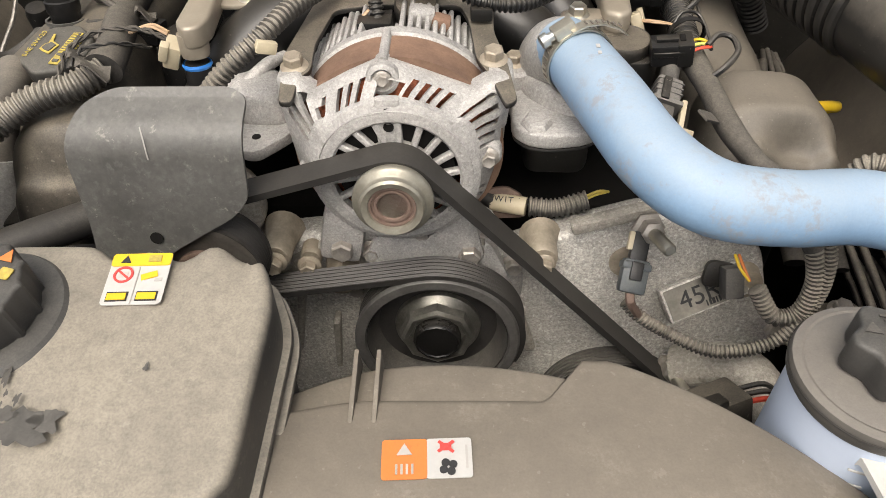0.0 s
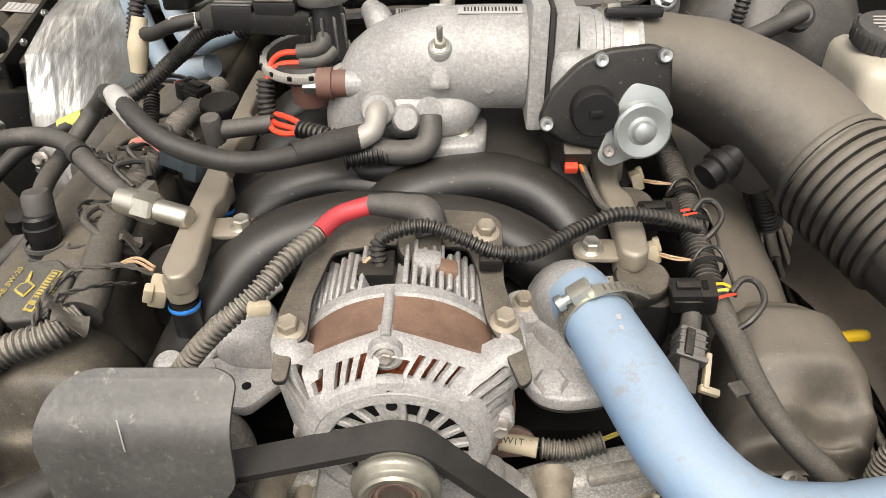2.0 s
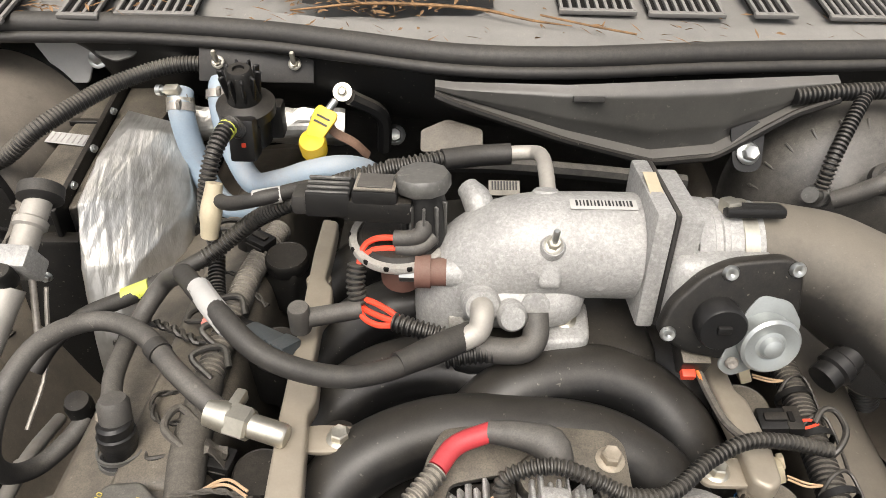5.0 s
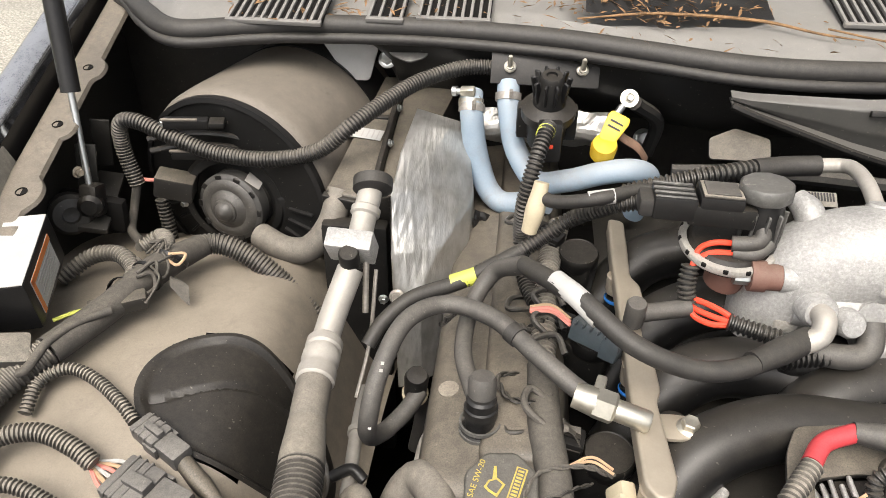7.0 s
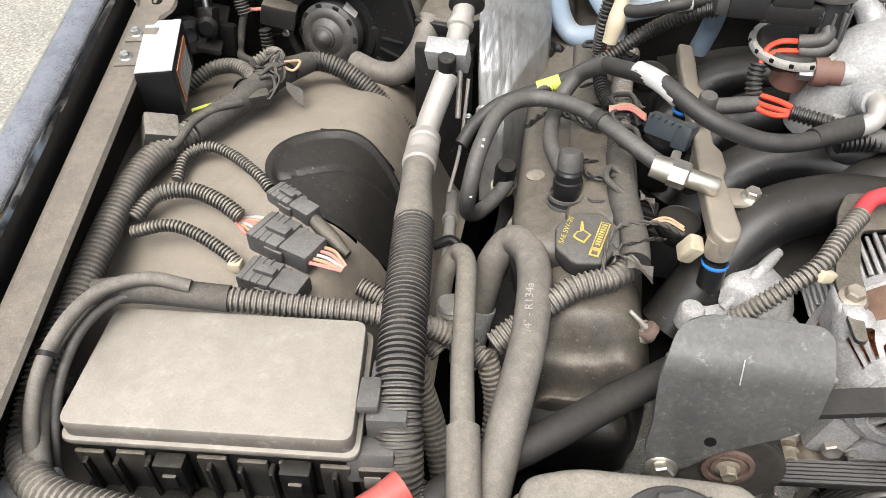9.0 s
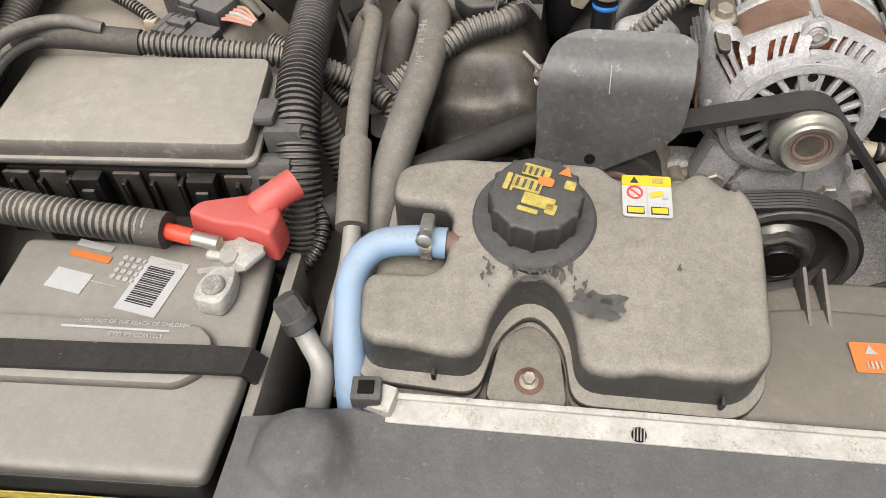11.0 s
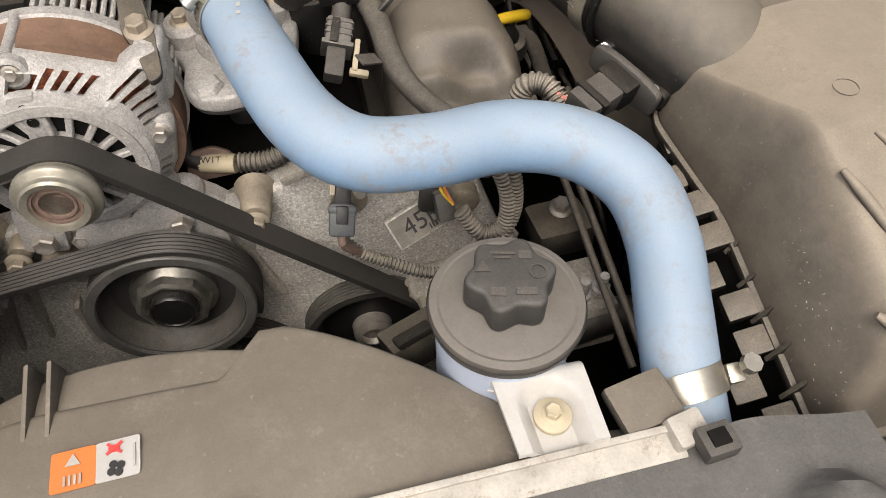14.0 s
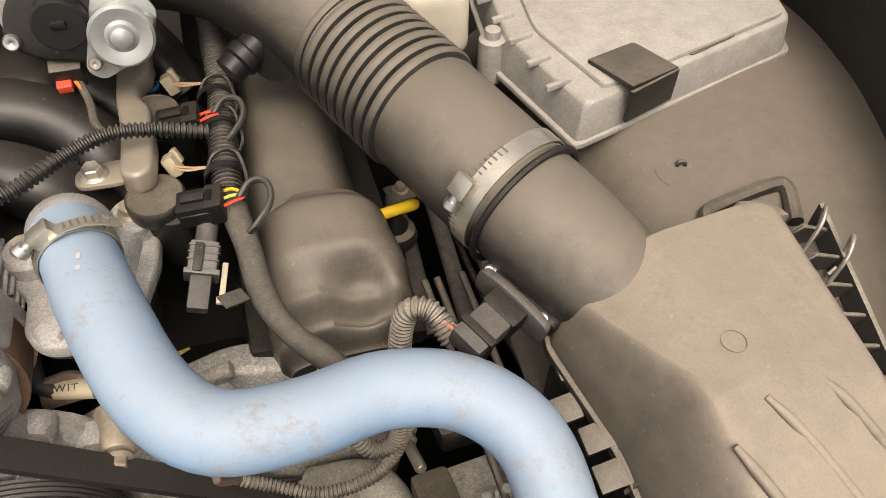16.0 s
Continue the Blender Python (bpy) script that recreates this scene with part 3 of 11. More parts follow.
def lathe(profile, at=(0, 0, 0), axis=(0, 0, 1), n=32, up=(0, 0, 1), hollow=False):
    """A turned body: profile of (radius, height) along the axis; hollow leaves its ends open."""
    m = frame_to(axis, at, up)
    V, F = [], []
    k = len(profile)
    for r, h in profile:
        for j in range(n):
            a = 2 * math.pi * j / n
            V.append(m @ Vector((r * math.cos(a), r * math.sin(a), h)))
    for i in range(k - 1):
        for j in range(n):
            j2 = (j + 1) % n
            F.append((i * n + j, i * n + j2, (i + 1) * n + j2, (i + 1) * n + j))
    if profile[0][0] > 1e-6 and not hollow:
        F.append(tuple(range(n - 1, -1, -1)))
    if profile[-1][0] > 1e-6 and not hollow:
        F.append(tuple((k - 1) * n + j for j in range(n)))
    return V, F


def rbox(size, m=None, bevel=0.003, seg=2, taper=1.0):
    """A box with rounded edges, centred at the pose m. taper: how far the top narrows."""
    bm = bmesh.new()
    bmesh.ops.create_cube(bm, size=1.0)
    for v in bm.verts:
        k = taper if v.co.z > 0 else 1.0
        v.co = Vector((v.co.x * size[0] * k, v.co.y * size[1] * k, v.co.z * size[2]))
    if bevel > 0:
        b = min(bevel, 0.45 * min(size))
        bmesh.ops.bevel(bm, geom=bm.edges[:], offset=b, segments=seg, profile=0.6, affect="EDGES")
    if m is not None:
        bmesh.ops.transform(bm, matrix=m, verts=bm.verts)
    bm.verts.index_update()
    geo = [v.co.copy() for v in bm.verts], [tuple(v.index for v in f.verts) for f in bm.faces]
    bm.free()
    return geo


def round_poly(poly, r=0.01, seg=5):
    """The polygon with its corners rounded."""
    out = []
    k = len(poly)
    for i in range(k):
        p, a, b = Vector(poly[i]), Vector(poly[i - 1]), Vector(poly[(i + 1) % k])
        da, db = (a - p), (b - p)
        rr = min(r, da.length * 0.45, db.length * 0.45)
        s, e = p + da.normalized() * rr, p + db.normalized() * rr
        for j in range(seg + 1):
            t = j / seg
            out.append(tuple(s * (1 - t) ** 2 + p * 2 * t * (1 - t) + e * t * t))
    return out


def prism(poly, h, m=None, bevel=0.0, seg=2, top_scale=1.0, holes=()):
    """A slab of the 2D outline, from 0 to h along local z, with a rounded top and bottom rim and round holes (x, y, r)."""
    bm = bmesh.new()
    lo = [bm.verts.new((x, y, 0)) for x, y in poly]
    edges = [bm.edges.new((lo[i], lo[(i + 1) % len(lo)])) for i in range(len(lo))]
    for hx, hy, hr in holes:
        ring = [bm.verts.new((hx + hr * math.cos(2 * math.pi * j / 14), hy + hr * math.sin(2 * math.pi * j / 14), 0)) for j in range(14)]
        edges += [bm.edges.new((ring[j], ring[(j + 1) % 14])) for j in range(14)]
    if holes:
        bmesh.ops.triangle_fill(bm, use_beauty=True, edges=edges)
    else:
        bm.faces.new(lo)
    faces = bm.faces[:]
    ext = bmesh.ops.extrude_face_region(bm, geom=faces)
    top = [g for g in ext["geom"] if isinstance(g, bmesh.types.BMVert)]
    c = sum((v.co for v in top), Vector()) / len(top)
    for v in top:
        v.co = Vector((c.x + (v.co.x - c.x) * top_scale, c.y + (v.co.y - c.y) * top_scale, h))
    bmesh.ops.recalc_face_normals(bm, faces=bm.faces)
    if bevel > 0:
        rim = [e for e in bm.edges if len(e.link_faces) == 2 and e.calc_face_angle(0) > radians(50) and abs(e.verts[0].co.z - e.verts[1].co.z) < 1e-7]
        bmesh.ops.bevel(bm, geom=rim, offset=bevel, segments=seg, profile=0.5, affect="EDGES", clamp_overlap=True)
    if m is not None:
        bmesh.ops.transform(bm, matrix=m, verts=bm.verts)
    bm.verts.index_update()
    geo = [v.co.copy() for v in bm.verts], [tuple(v.index for v in f.verts) for f in bm.faces]
    bm.free()
    return geo


def patch(nx, ny, fn, thick=0.0):
    """A sheet from fn(u, v), with a back side when thick."""
    V = [Vector(fn(i / nx, j / ny)) for j in range(ny + 1) for i in range(nx + 1)]
    F = [(j * (nx + 1) + i, j * (nx + 1) + i + 1, (j + 1) * (nx + 1) + i + 1, (j + 1) * (nx + 1) + i) for j in range(ny) for i in range(nx)]
    if thick:
        bm = bmesh.new()
        vs = [bm.verts.new(v) for v in V]
        for q in F:
            bm.faces.new([vs[i] for i in q])
        bmesh.ops.recalc_face_normals(bm, faces=bm.faces)
        bmesh.ops.solidify(bm, geom=bm.faces[:], thickness=thick)
        bm.verts.index_update()
        geo = [v.co.copy() for v in bm.verts], [tuple(v.index for v in f.verts) for f in bm.faces]
        bm.free()
        return geo
    return V, F


def wave(x, y, s=20.0, seed=0.0):
    return noise.noise(Vector((x * s + seed, y * s - seed, seed * 1.7)))


def sst(a, b, x):
    t = min(1.0, max(0.0, (x - a) / (b - a)))
    return t * t * (3 - 2 * t)


BOLTS = {}


def bolt(at, axis, r, parent=None, material="steel", name="bolt", label="", h=None, top=False, group=""):
    """A hexagon head on its round flange, r half its flange."""
    key = (round(r, 4), material, round(h or 0, 4))
    if key not in BOLTS:
        hh = h or r * 0.9
        geo = join(lathe([(r, 0), (r * 1.02, r * 0.12), (r * 0.8, r * 0.28), (r * 0.7, r * 0.3)], n=18),
                   lathe([(r * 0.72, r * 0.25), (r * 0.72, hh), (r * 0.6, hh + r * 0.12), (r * 0.35, hh + r * 0.05)], n=6))
        me = mesh_from("bolt", *geo)
        me.materials.append(M[material])
        BOLTS[key] = me
    m = frame_to(axis, at) @ pose(0, 0, -r * 0.1, 0, 0, random.uniform(0, 60))
    ob = place(name, BOLTS[key], None, parent, label, m)
    return ob


def strip(poly3, width, thick, axis=(0, 1, 0)):
    """A flat band along a polyline, its width along axis."""
    P = [Vector(p) for p in poly3]
    w = Vector(axis).normalized() * width / 2
    V, F = [], []
    for i, p in enumerate(P):
        t = (P[min(i + 1, len(P) - 1)] - P[max(i - 1, 0)]).normalized()
        nrm = t.cross(Vector(axis)).normalized() * thick / 2
        V += [p - w - nrm, p + w - nrm, p + w + nrm, p - w + nrm]
    for i in range(len(P) - 1):
        a, b = i * 4, i * 4 + 4
        for j in range(4):
            k = (j + 1) % 4
            F.append((a + j, a + k, b + k, b + j))
    F += [(3, 2, 1, 0), tuple(len(V) - 4 + j for j in range(4))]
    return V, F


def decal(poly, m, material, parent, name, lift=0.0006, label=""):
    """A thin flat print or sticker."""
    return part(name, prism(poly, 0.0005, m @ Matrix.Translation((0, 0, lift))), material, parent, label, smooth=False)


def rect(x, y, w, h):
    return [(x - w / 2, y - h / 2), (x + w / 2, y - h / 2), (x + w / 2, y + h / 2), (x - w / 2, y + h / 2)]


def disc(x, y, r, n=20):
    return [(x + r * math.cos(2 * math.pi * i / n), y + r * math.sin(2 * math.pi * i / n)) for i in range(n)]


def lettering(text, size, m, material, parent, name="print", lift=0.0012, label=""):
    cu = bpy.data.curves.new(name, "FONT")
    cu.body, cu.size, cu.align_x, cu.align_y = text, size, "CENTER", "CENTER"
    cu.extrude = 0.0002
    ob = bpy.data.objects.new(name, cu)
    me = bpy.data.meshes.new_from_object(ob)
    bpy.data.objects.remove(ob)
    me.transform(m @ Matrix.Translation((0, 0, lift)))
    return place(name, me, material, parent, label)


def clamp(at, axis, r, width=0.012, screw=(1, 0, 0), group="hose clamps", label="worm-drive steel hose clamp tightened round the hose"):
    """A worm-drive clamp: band, housing and screw."""
    e = thing("hose_clamp", label, "hose clamp", at, group)
    part("band", lathe([(r, -width / 2), (r + 0.0012, -width / 2), (r + 0.0012, width / 2), (r, width / 2), (r, -width / 2)], at, axis, 36, hollow=True), "cad", e)
    s = Vector(screw).normalized()
    c = Vector(at) + s * (r + 0.004)
    side = Vector(axis).cross(s).normalized()
    for k in list(range(3, 9)) + list(range(-8, -2)):
        a = k * 0.0042 / r
        out = s * math.cos(a) + side * math.sin(a)
        part("slot", rbox((0.0013, width * 0.5, 0.0006), frame_to(out, Vector(at) + out * (r + 0.00125), axis), 0.0002, 1), "clutch_grey", e)
    part("housing", rbox((0.016, width * 1.1, 0.009), frame_to(s, c, axis), 0.002), "cad", e)
    part("screw", lathe([(0.0035, -0.006), (0.0035, 0.012), (0.0055, 0.012), (0.0055, 0.017), (0.004, 0.018)], c, side, 10), "zinc", e)
    return e

# ---- the setting: ground, bay walls, fenders, cowl, front ----
solo("ground", patch(40, 40, lambda u, v: ((u - 0.5) * 120, (v - 0.5) * 120, 0.0)), "concrete",
                   "pale speckled concrete yard under the car", "ground", kind="structure")
solo("verge", patch(30, 4, lambda u, v: (-6.2 - 5 * v + 0.1 * wave(u, v, 9), -6 + 18 * u, 0.01 + 0.02 * wave(u, v, 30))), "grass",
     "strip of thin green grass beside the concrete", "grass", kind="structure")


def open_hood():
    """The raised hood behind the bay: outer skin, inner frame."""
    e = thing("hood", "raised black hood with its pressed inner frame", "hood", (0, 1.2, 1.1), kind="structure")

    def fn(u, v):
        x = (u - 0.5) * (1.5 - 0.12 * v)
        bow = 0.05 * (1 - (2 * u - 1) ** 2)
        return (x, 1.20 - 0.26 * v + bow * 0.9, 1.10 + 1.12 * v + bow * 0.35 - 0.05 * v * v)
    part("skin", patch(24, 24, fn, 0.004), "paint", e)
    for u in (0.06, 0.28, 0.5, 0.72, 0.94):
        part("inner_rib", tube([Vector(fn(u, v)) + Vector((0, -0.016, -0.006)) for v in (0.04, 0.3, 0.6, 0.95)], 0.02, 10, 0.03, flat=0.6), "black_plastic", e)
    for v in (0.05, 0.5, 0.95):
        part("inner_rib", tube([Vector(fn(u, v)) + Vector((0, -0.016, -0.006)) for u in (0.04, 0.3, 0.6, 0.96)], 0.02, 10, 0.03, flat=0.6), "black_plastic", e)


open_hood()


def rail_x(y, sign=-1):
    """Inner edge of the fender flange, along the car."""
    if sign > 0:
        return -0.655 - 0.27 * (y - 0.30) + 0.02 * max(0.0, 0.3 - y)
    return -0.724 - 0.145 * (y - 0.60)


def rail_rise(y, sign=-1):
    """The flange climbs towards the cowl."""
    return 0.05 * (y - 0.66) if sign > 0 else 0.16 * (y - 0.67)


# black sheets added below and in front keep the bay's gaps dark
solo("undertray", rbox((1.9, 1.5, 0.03), pose(0, 0.6, 0.33), 0.004), "dark", "plain black sheet added below the engine to darken the gaps", "undertray", kind="structure")
solo("firewall", rbox((1.8, 0.04, 0.70), pose(0, 1.12, 0.66), 0.01), "wall_dust_and_shade", "black painted firewall behind the engine", "wall", kind="structure")
solo("radiator_panel", rbox((1.5, 0.05, 0.42), pose(0, 0.085, 0.55), 0.01), "dark", "plain black panel in the radiator's place, closing the bay", "radiator", kind="structure")


def fender(sign, name, label):
    """Glossy outer wing with its gutter; lofted along the car."""
    prof = [(0.028, 0.925), (0.032, 0.900), (0.038, 0.912), (0.040, 0.962), (0.044, 0.972), (0.054, 0.977), (0.072, 0.975), (0.083, 0.966),
            (0.090, 0.945), (0.096, 0.91), (0.102, 0.85), (0.108, 0.77), (0.110, 0.68), (0.108, 0.55), (0.100, 0.42)]

    def fn(u, v):
        y = -0.15 + 1.55 * v
        k = u * (len(prof) - 1)
        i = min(int(k), len(prof) - 2)
        f = k - i
        dx = prof[i][0] * (1 - f) + prof[i + 1][0] * f
        z = prof[i][1] * (1 - f) + prof[i + 1][1] * f
        z += rail_rise(y, sign)
        x = rail_x(y, sign) - dx
        return (x if sign < 0 else -x + CAR_SHIFT, y, z)
    e = thing(name, label, "fender", (0.8 * sign, 0.6, 0.9))
    part("gutter", patch(12, 24, lambda u, v: fn(u * 3.2 / (len(prof) - 1), v)), "black_clean", e)
    part("outer_panel", patch(42, 24, lambda u, v: fn((3.0 + u * (len(prof) - 4)) / (len(prof) - 1), v), 0.0015), "paint", e)
    return e


CAR_SHIFT = -0.01
fender(-1, "fender", "glossy black front fender reflecting the sky")
fender(1, "fender", "glossy black front fender beside the air filter box")


def fender_rail(sign):
    e = thing("fender_rail", "dusty steel fender flange with punched holes and bolts", "rail", (0.7 * sign, 0.6, 0.93))

    def fn(u, v):
        y = -0.1 + 1.25 * v
        x = rail_x(y, sign)
        pts = [(-0.032, 0.922), (-0.031, 0.944), (-0.026, 0.947), (0.0, 0.946), (0.003, 0.942), (-0.030, 0.925), (-0.040, 0.60), (-0.040, 0.34)]
        k = u * (len(pts) - 1)
        i = min(int(k), len(pts) - 2)
        f = k - i
        ear = sum(math.sqrt(max(0.0, 1 - ((y - c) / 0.019) ** 2)) for c in (0.730, 0.829, 0.93)) if sign < 0 else 0.0
        dx = pts[i][0] * (1 - f) + pts[i + 1][0] * f + 0.010 * ear * (1 - sst(3.9, 4.3, k)) * sst(2.0, 3.0, k)
        z = pts[i][1] * (1 - f) + pts[i + 1][1] * f + rail_rise(y, sign)
        return ((x + dx) if sign < 0 else -(x + dx) + CAR_SHIFT, y, z)
    part("flange", patch(28, 220, lambda u, v: fn(u * 4.3 / 7, v)), "steel_rail", e)
    part("inner_wall", patch(8, 30, lambda u, v: fn(4.3 / 7 + u * 2.7 / 7, v)), "wall_dust_and_shade", e, "dark inner wall below the flange")
    for y in (0.730, 0.829, 0.93):
        x = rail_x(y, sign) - 0.008
        x = x if sign < 0 else -x + CAR_SHIFT
        part("hole", lathe([(0.0055, 0), (0.0055, 0.0012), (0.0045, 0.0014), (0.0045, 0.0003)], (x, y, 0.9462 + rail_rise(y, sign)), (0, -0.16 if sign < 0 else -0.05, 1), 18), "dark", e)
    return e


LEFT_RAIL = fender_rail(-1)
fender_rail(1)
for x, y, z in ((-0.749, 0.674, 0.948), (-0.744, 0.638, 0.942)):
    part("bolt_tab", rbox((0.030, 0.022, 0.003), pose(x + 0.006, y, z - 0.001, 8, 0, 12), 0.001), "steel_rail", LEFT_RAIL)
    bolt((x, y, z + 0.0005), (0, -0.15, 1), 0.0062, LEFT_RAIL, "zinc")
part("sticker", prism(round_poly(rect(0, 0, 0.060, 0.024), 0.002), 0.0006, frame_to((0.93, 0.25, 0.28), (-0.7765, 0.745, 0.966), (0.05, 0, 1))), "old_paper", LEFT_RAIL, "yellowed paper sticker", smooth=False)


def wheel_housing(sign, name, label, x_in, x_out, yc, top, pocket=None):
    """The inner wheel arch: a broad hump across the car that rolls off towards the engine."""
    def fn(u, v):
        x = x_out + (x_in - x_out) * u
        a = radians(-62 + 124 * v)
        y = yc + 0.46 * math.sin(a)
        z = top - 0.40 * (1 - math.cos(a))
        e = sst(0.62, 1.0, u)
        z -= 0.16 * e * e
        z += 0.012 * sst(0.0, 0.35, u) * math.cos(a) - 0.01
        z += 0.0016 * wave(x, y, 14, 3.0)
        return (x, y, z)
    e = thing(name, label, "wheel housing", (x_in, yc, top - 0.1), kind="structure")
    V, F = patch(110, 110, fn)
    if pocket:
        px, py, rx, ry, dep, ang = pocket
        c, s = math.cos(ang), math.sin(ang)

        def inside(p):
            dx, dy = p[0] - px, p[1] - py
            return math.hypot((dx * c + dy * s) / rx, (-dx * s + dy * c) / ry)
        F = [q for q in F if min(inside(V[i]) for i in q) > 0.97]

        def base(x, y):
            u = (x - x_out) / (x_in - x_out)
            a = math.asin(max(-1, min(1, (y - yc) / 0.46)))
            v = (math.degrees(a) + 62) / 124
            return fn(u, v)[2]

        def dish(u, v):
            a = 2 * math.pi * u
            q = 1.06 * (1 - v)
            x = px + rx * q * math.cos(a) * c - ry * q * math.sin(a) * s
            y = py + rx * q * math.cos(a) * s + ry * q * math.sin(a) * c
            k = 1 - sst(0.90, 0.99, q)
            crease = 0.004 * (1 - sst(0.0, 0.10, abs((x - px) * 0.5 - (y - py) + 0.012) / 0.05))
            return (x, y, base(x, y) + 0.0004 - k * (dep * (0.35 + 0.65 * sst(-0.8, 1.0, (x - px) / rx)) + crease))
        # recess surface in a darker plastic than the liner
        part("recess", patch(72, 30, dish), "black_plastic", e, "near-black recess surface")
    part("liner", (V, F), "box_plastic" if sign < 0 else "arch_liner", e)
    return e


wheel_housing(-1, "wheel_housing_left", "dusty grey plastic wheel arch liner with a round recess", -0.425, -0.80, 0.635, 0.862,
              pocket=(-0.527, 0.602, 0.075, 0.060, 0.013, -0.15))
wheel_housing(1, "wheel_housing_right", "dusty grey wheel arch liner beside the air box", 0.40, 0.80, 0.60, 0.832)

# cowl: rubber seal, vented top panel, litter, flange
SEAL = [(-0.90, 1.16, 1.02), (-0.80, 1.08, 1.025), (-0.735, 0.998, 1.03), (-0.676, 0.948, 1.03), (-0.60, 0.965, 1.03), (-0.546, 0.976, 1.03), (-0.409, 0.983, 1.03), (-0.276, 0.970, 1.03), (-0.188, 0.949, 1.03),
        (-0.078, 0.920, 1.03), (0.031, 0.918, 1.03), (0.174, 0.938, 1.03), (0.30, 0.955, 1.028), (0.45, 0.97, 1.025), (0.62, 0.955, 1.02), (0.74, 1.02, 1.02), (0.9, 1.16, 1.01)]
seal = thing("cowl_seal", "black rubber bulb seal along the cowl edge", "weatherstrip", (0, 0.95, 1.03), kind="structure")
part("bulb", tube(SEAL, 0.0115, 14, 0.01), "rubber", seal)
part("lip", tube([(x, y - 0.011, z - 0.010) for x, y, z in SEAL], 0.006, 10, 0.01), "rubber", seal)
part("rear_bead", tube([(x, y + 0.013, z - 0.002) for x, y, z in SEAL], 0.006, 10, 0.01), "black_plastic", seal)


def seal_y(x):
    xs, ys = [p[0] for p in SEAL], [p[1] for p in SEAL]
    return float(np.interp(x, xs, ys))


cowl = thing("cowl_panel", "dusty grey plastic cowl panel with vent grilles and leaf litter", "cowl", (0, 1.05, 1.03), kind="structure")


def cowl_fn(u, v):
    x = -0.88 + 1.76 * u
    y0 = seal_y(x) + 0.012
    y = y0 + (1.36 - y0) * v
    z = 1.022 + 0.075 * (y - y0) + 0.004 * wave(x, y, 8, 2)
    z += 0.012 * sst(0.01, 0.03, y - y0)
    if -0.27 < x < -0.02:
        z -= 0.02 * sst(1.0, 1.03, y) * sst(-0.27, -0.22, x) * (1 - sst(-0.07, -0.02, x))
    return (x, y, z)


part("panel", patch(150, 26, cowl_fn), "cowl_grey", cowl)


def cowl_z(x, y):
    y0 = seal_y(x) + 0.012
    return 1.022 + 0.075 * (y - y0) + 0.012


VENTS = [(-0.57, 0.995, 0.10, 0.075), (-0.452, 1.01, 0.035, 0.07), (-0.378, 1.02, 0.075, 0.075), (0.072, 1.045, 0.075, 0.085), (0.165, 1.045, 0.075, 0.085),
         (0.26, 1.05, 0.04, 0.085), (0.36, 1.05, 0.08, 0.085), (0.48, 1.06, 0.08, 0.085)]
for vx, vy, w, d in VENTS:
    z = cowl_z(vx, vy)
    lean = pose(vx, vy, z + 0.0045 + 0.05 * d, 9, 0, 0)
    # a dark sheet paints the shade inside each vent opening
    grille = part("vent_grille", prism(round_poly(rect(0, 0, w + 0.005, d), 0.004), 0.002, lean), "dark", cowl, "dark sheet for the shade in the vent opening", smooth=False)
    k = int(w / 0.0088)
    for i in range(k + 1):
        part("slat", rbox((0.0036, d * 1.02, 0.005), lean @ pose(-w / 2 + w * i / k, 0, 0.003), 0.0012, 2), "cowl_grey", grille)
    for f in (-0.5, 0.5):
        part("slat", rbox((w + 0.006, 0.007, 0.005), lean @ pose(0, f * d, 0.0025), 0.0015, 2), "cowl_grey", grille)
part("recess_plate", patch(14, 10, lambda u, v: (-0.235 + 0.20 * u, 1.015 + 0.13 * v, 1.046 + 0.006 * wave(u * 2, v * 2, 2, 5) + 0.02 * v)), "black_clean", cowl)

rng = random.Random(4)
lit_v, lit_f = [], []
for i in range(520):
    zone = rng.random()
    if zone < 0.62:
        x, y = rng.gauss(-0.16, 0.055), rng.gauss(1.035, 0.022)
    elif zone < 0.85:
        x, y = rng.gauss(-0.52, 0.08), rng.gauss(1.005, 0.018)
    else:
        x = rng.uniform(-0.6, 0.4)
        y = seal_y(x) + abs(rng.gauss(0.02, 0.03))
    z = cowl_z(x, y) + rng.uniform(0.002, 0.014)
    a, l, w = rng.uniform(0, 3.14), rng.uniform(0.006, 0.022), rng.uniform(0.0008, 0.004)
    tilt = rng.uniform(-0.5, 0.5)
    d = Vector((math.cos(a), math.sin(a), tilt)) * l / 2
    q = Vector((-math.sin(a), math.cos(a), rng.uniform(-0.4, 0.4))) * w / 2
    c = Vector((x, y, z))
    b = len(lit_v)
    lit_v += [c - d, c + q + Vector((0, 0, 0.001)), c + d, c - q]
    lit_f.append((b, b + 1, b + 2, b + 3))
tagged(part("leaf_litter", (lit_v, lit_f), "leaf", None, smooth=False), "dry brown leaf and needle litter lying on the cowl", "leaf litter", kind="stuff")
twig = [(-0.245, 1.0, 1.042), (-0.16, 1.006, 1.049), (-0.06, 0.995, 1.05), (0.0, 0.972, 1.047), (0.04, 0.964, 1.045)]
solo("twig", tube(twig, 0.0016, 6, 0.006, radii=[0.6, 1, 1.1, 0.8, 0.4]), "leaf", "thin dry curved twig lying along the cowl", "twig")
solo("twig", tube([(0.01, 0.985, 1.048), (0.06, 0.962, 1.046), (0.10, 0.945, 1.045)], 0.0011, 6, 0.006), "leaf", "short dry twig lying on the cowl", "twig")

# cowl front flange and drain panel below the seal
flange = thing("cowl_flange", "black painted cowl flange with studs under the seal", "flange", (0, 0.95, 0.99), kind="structure")
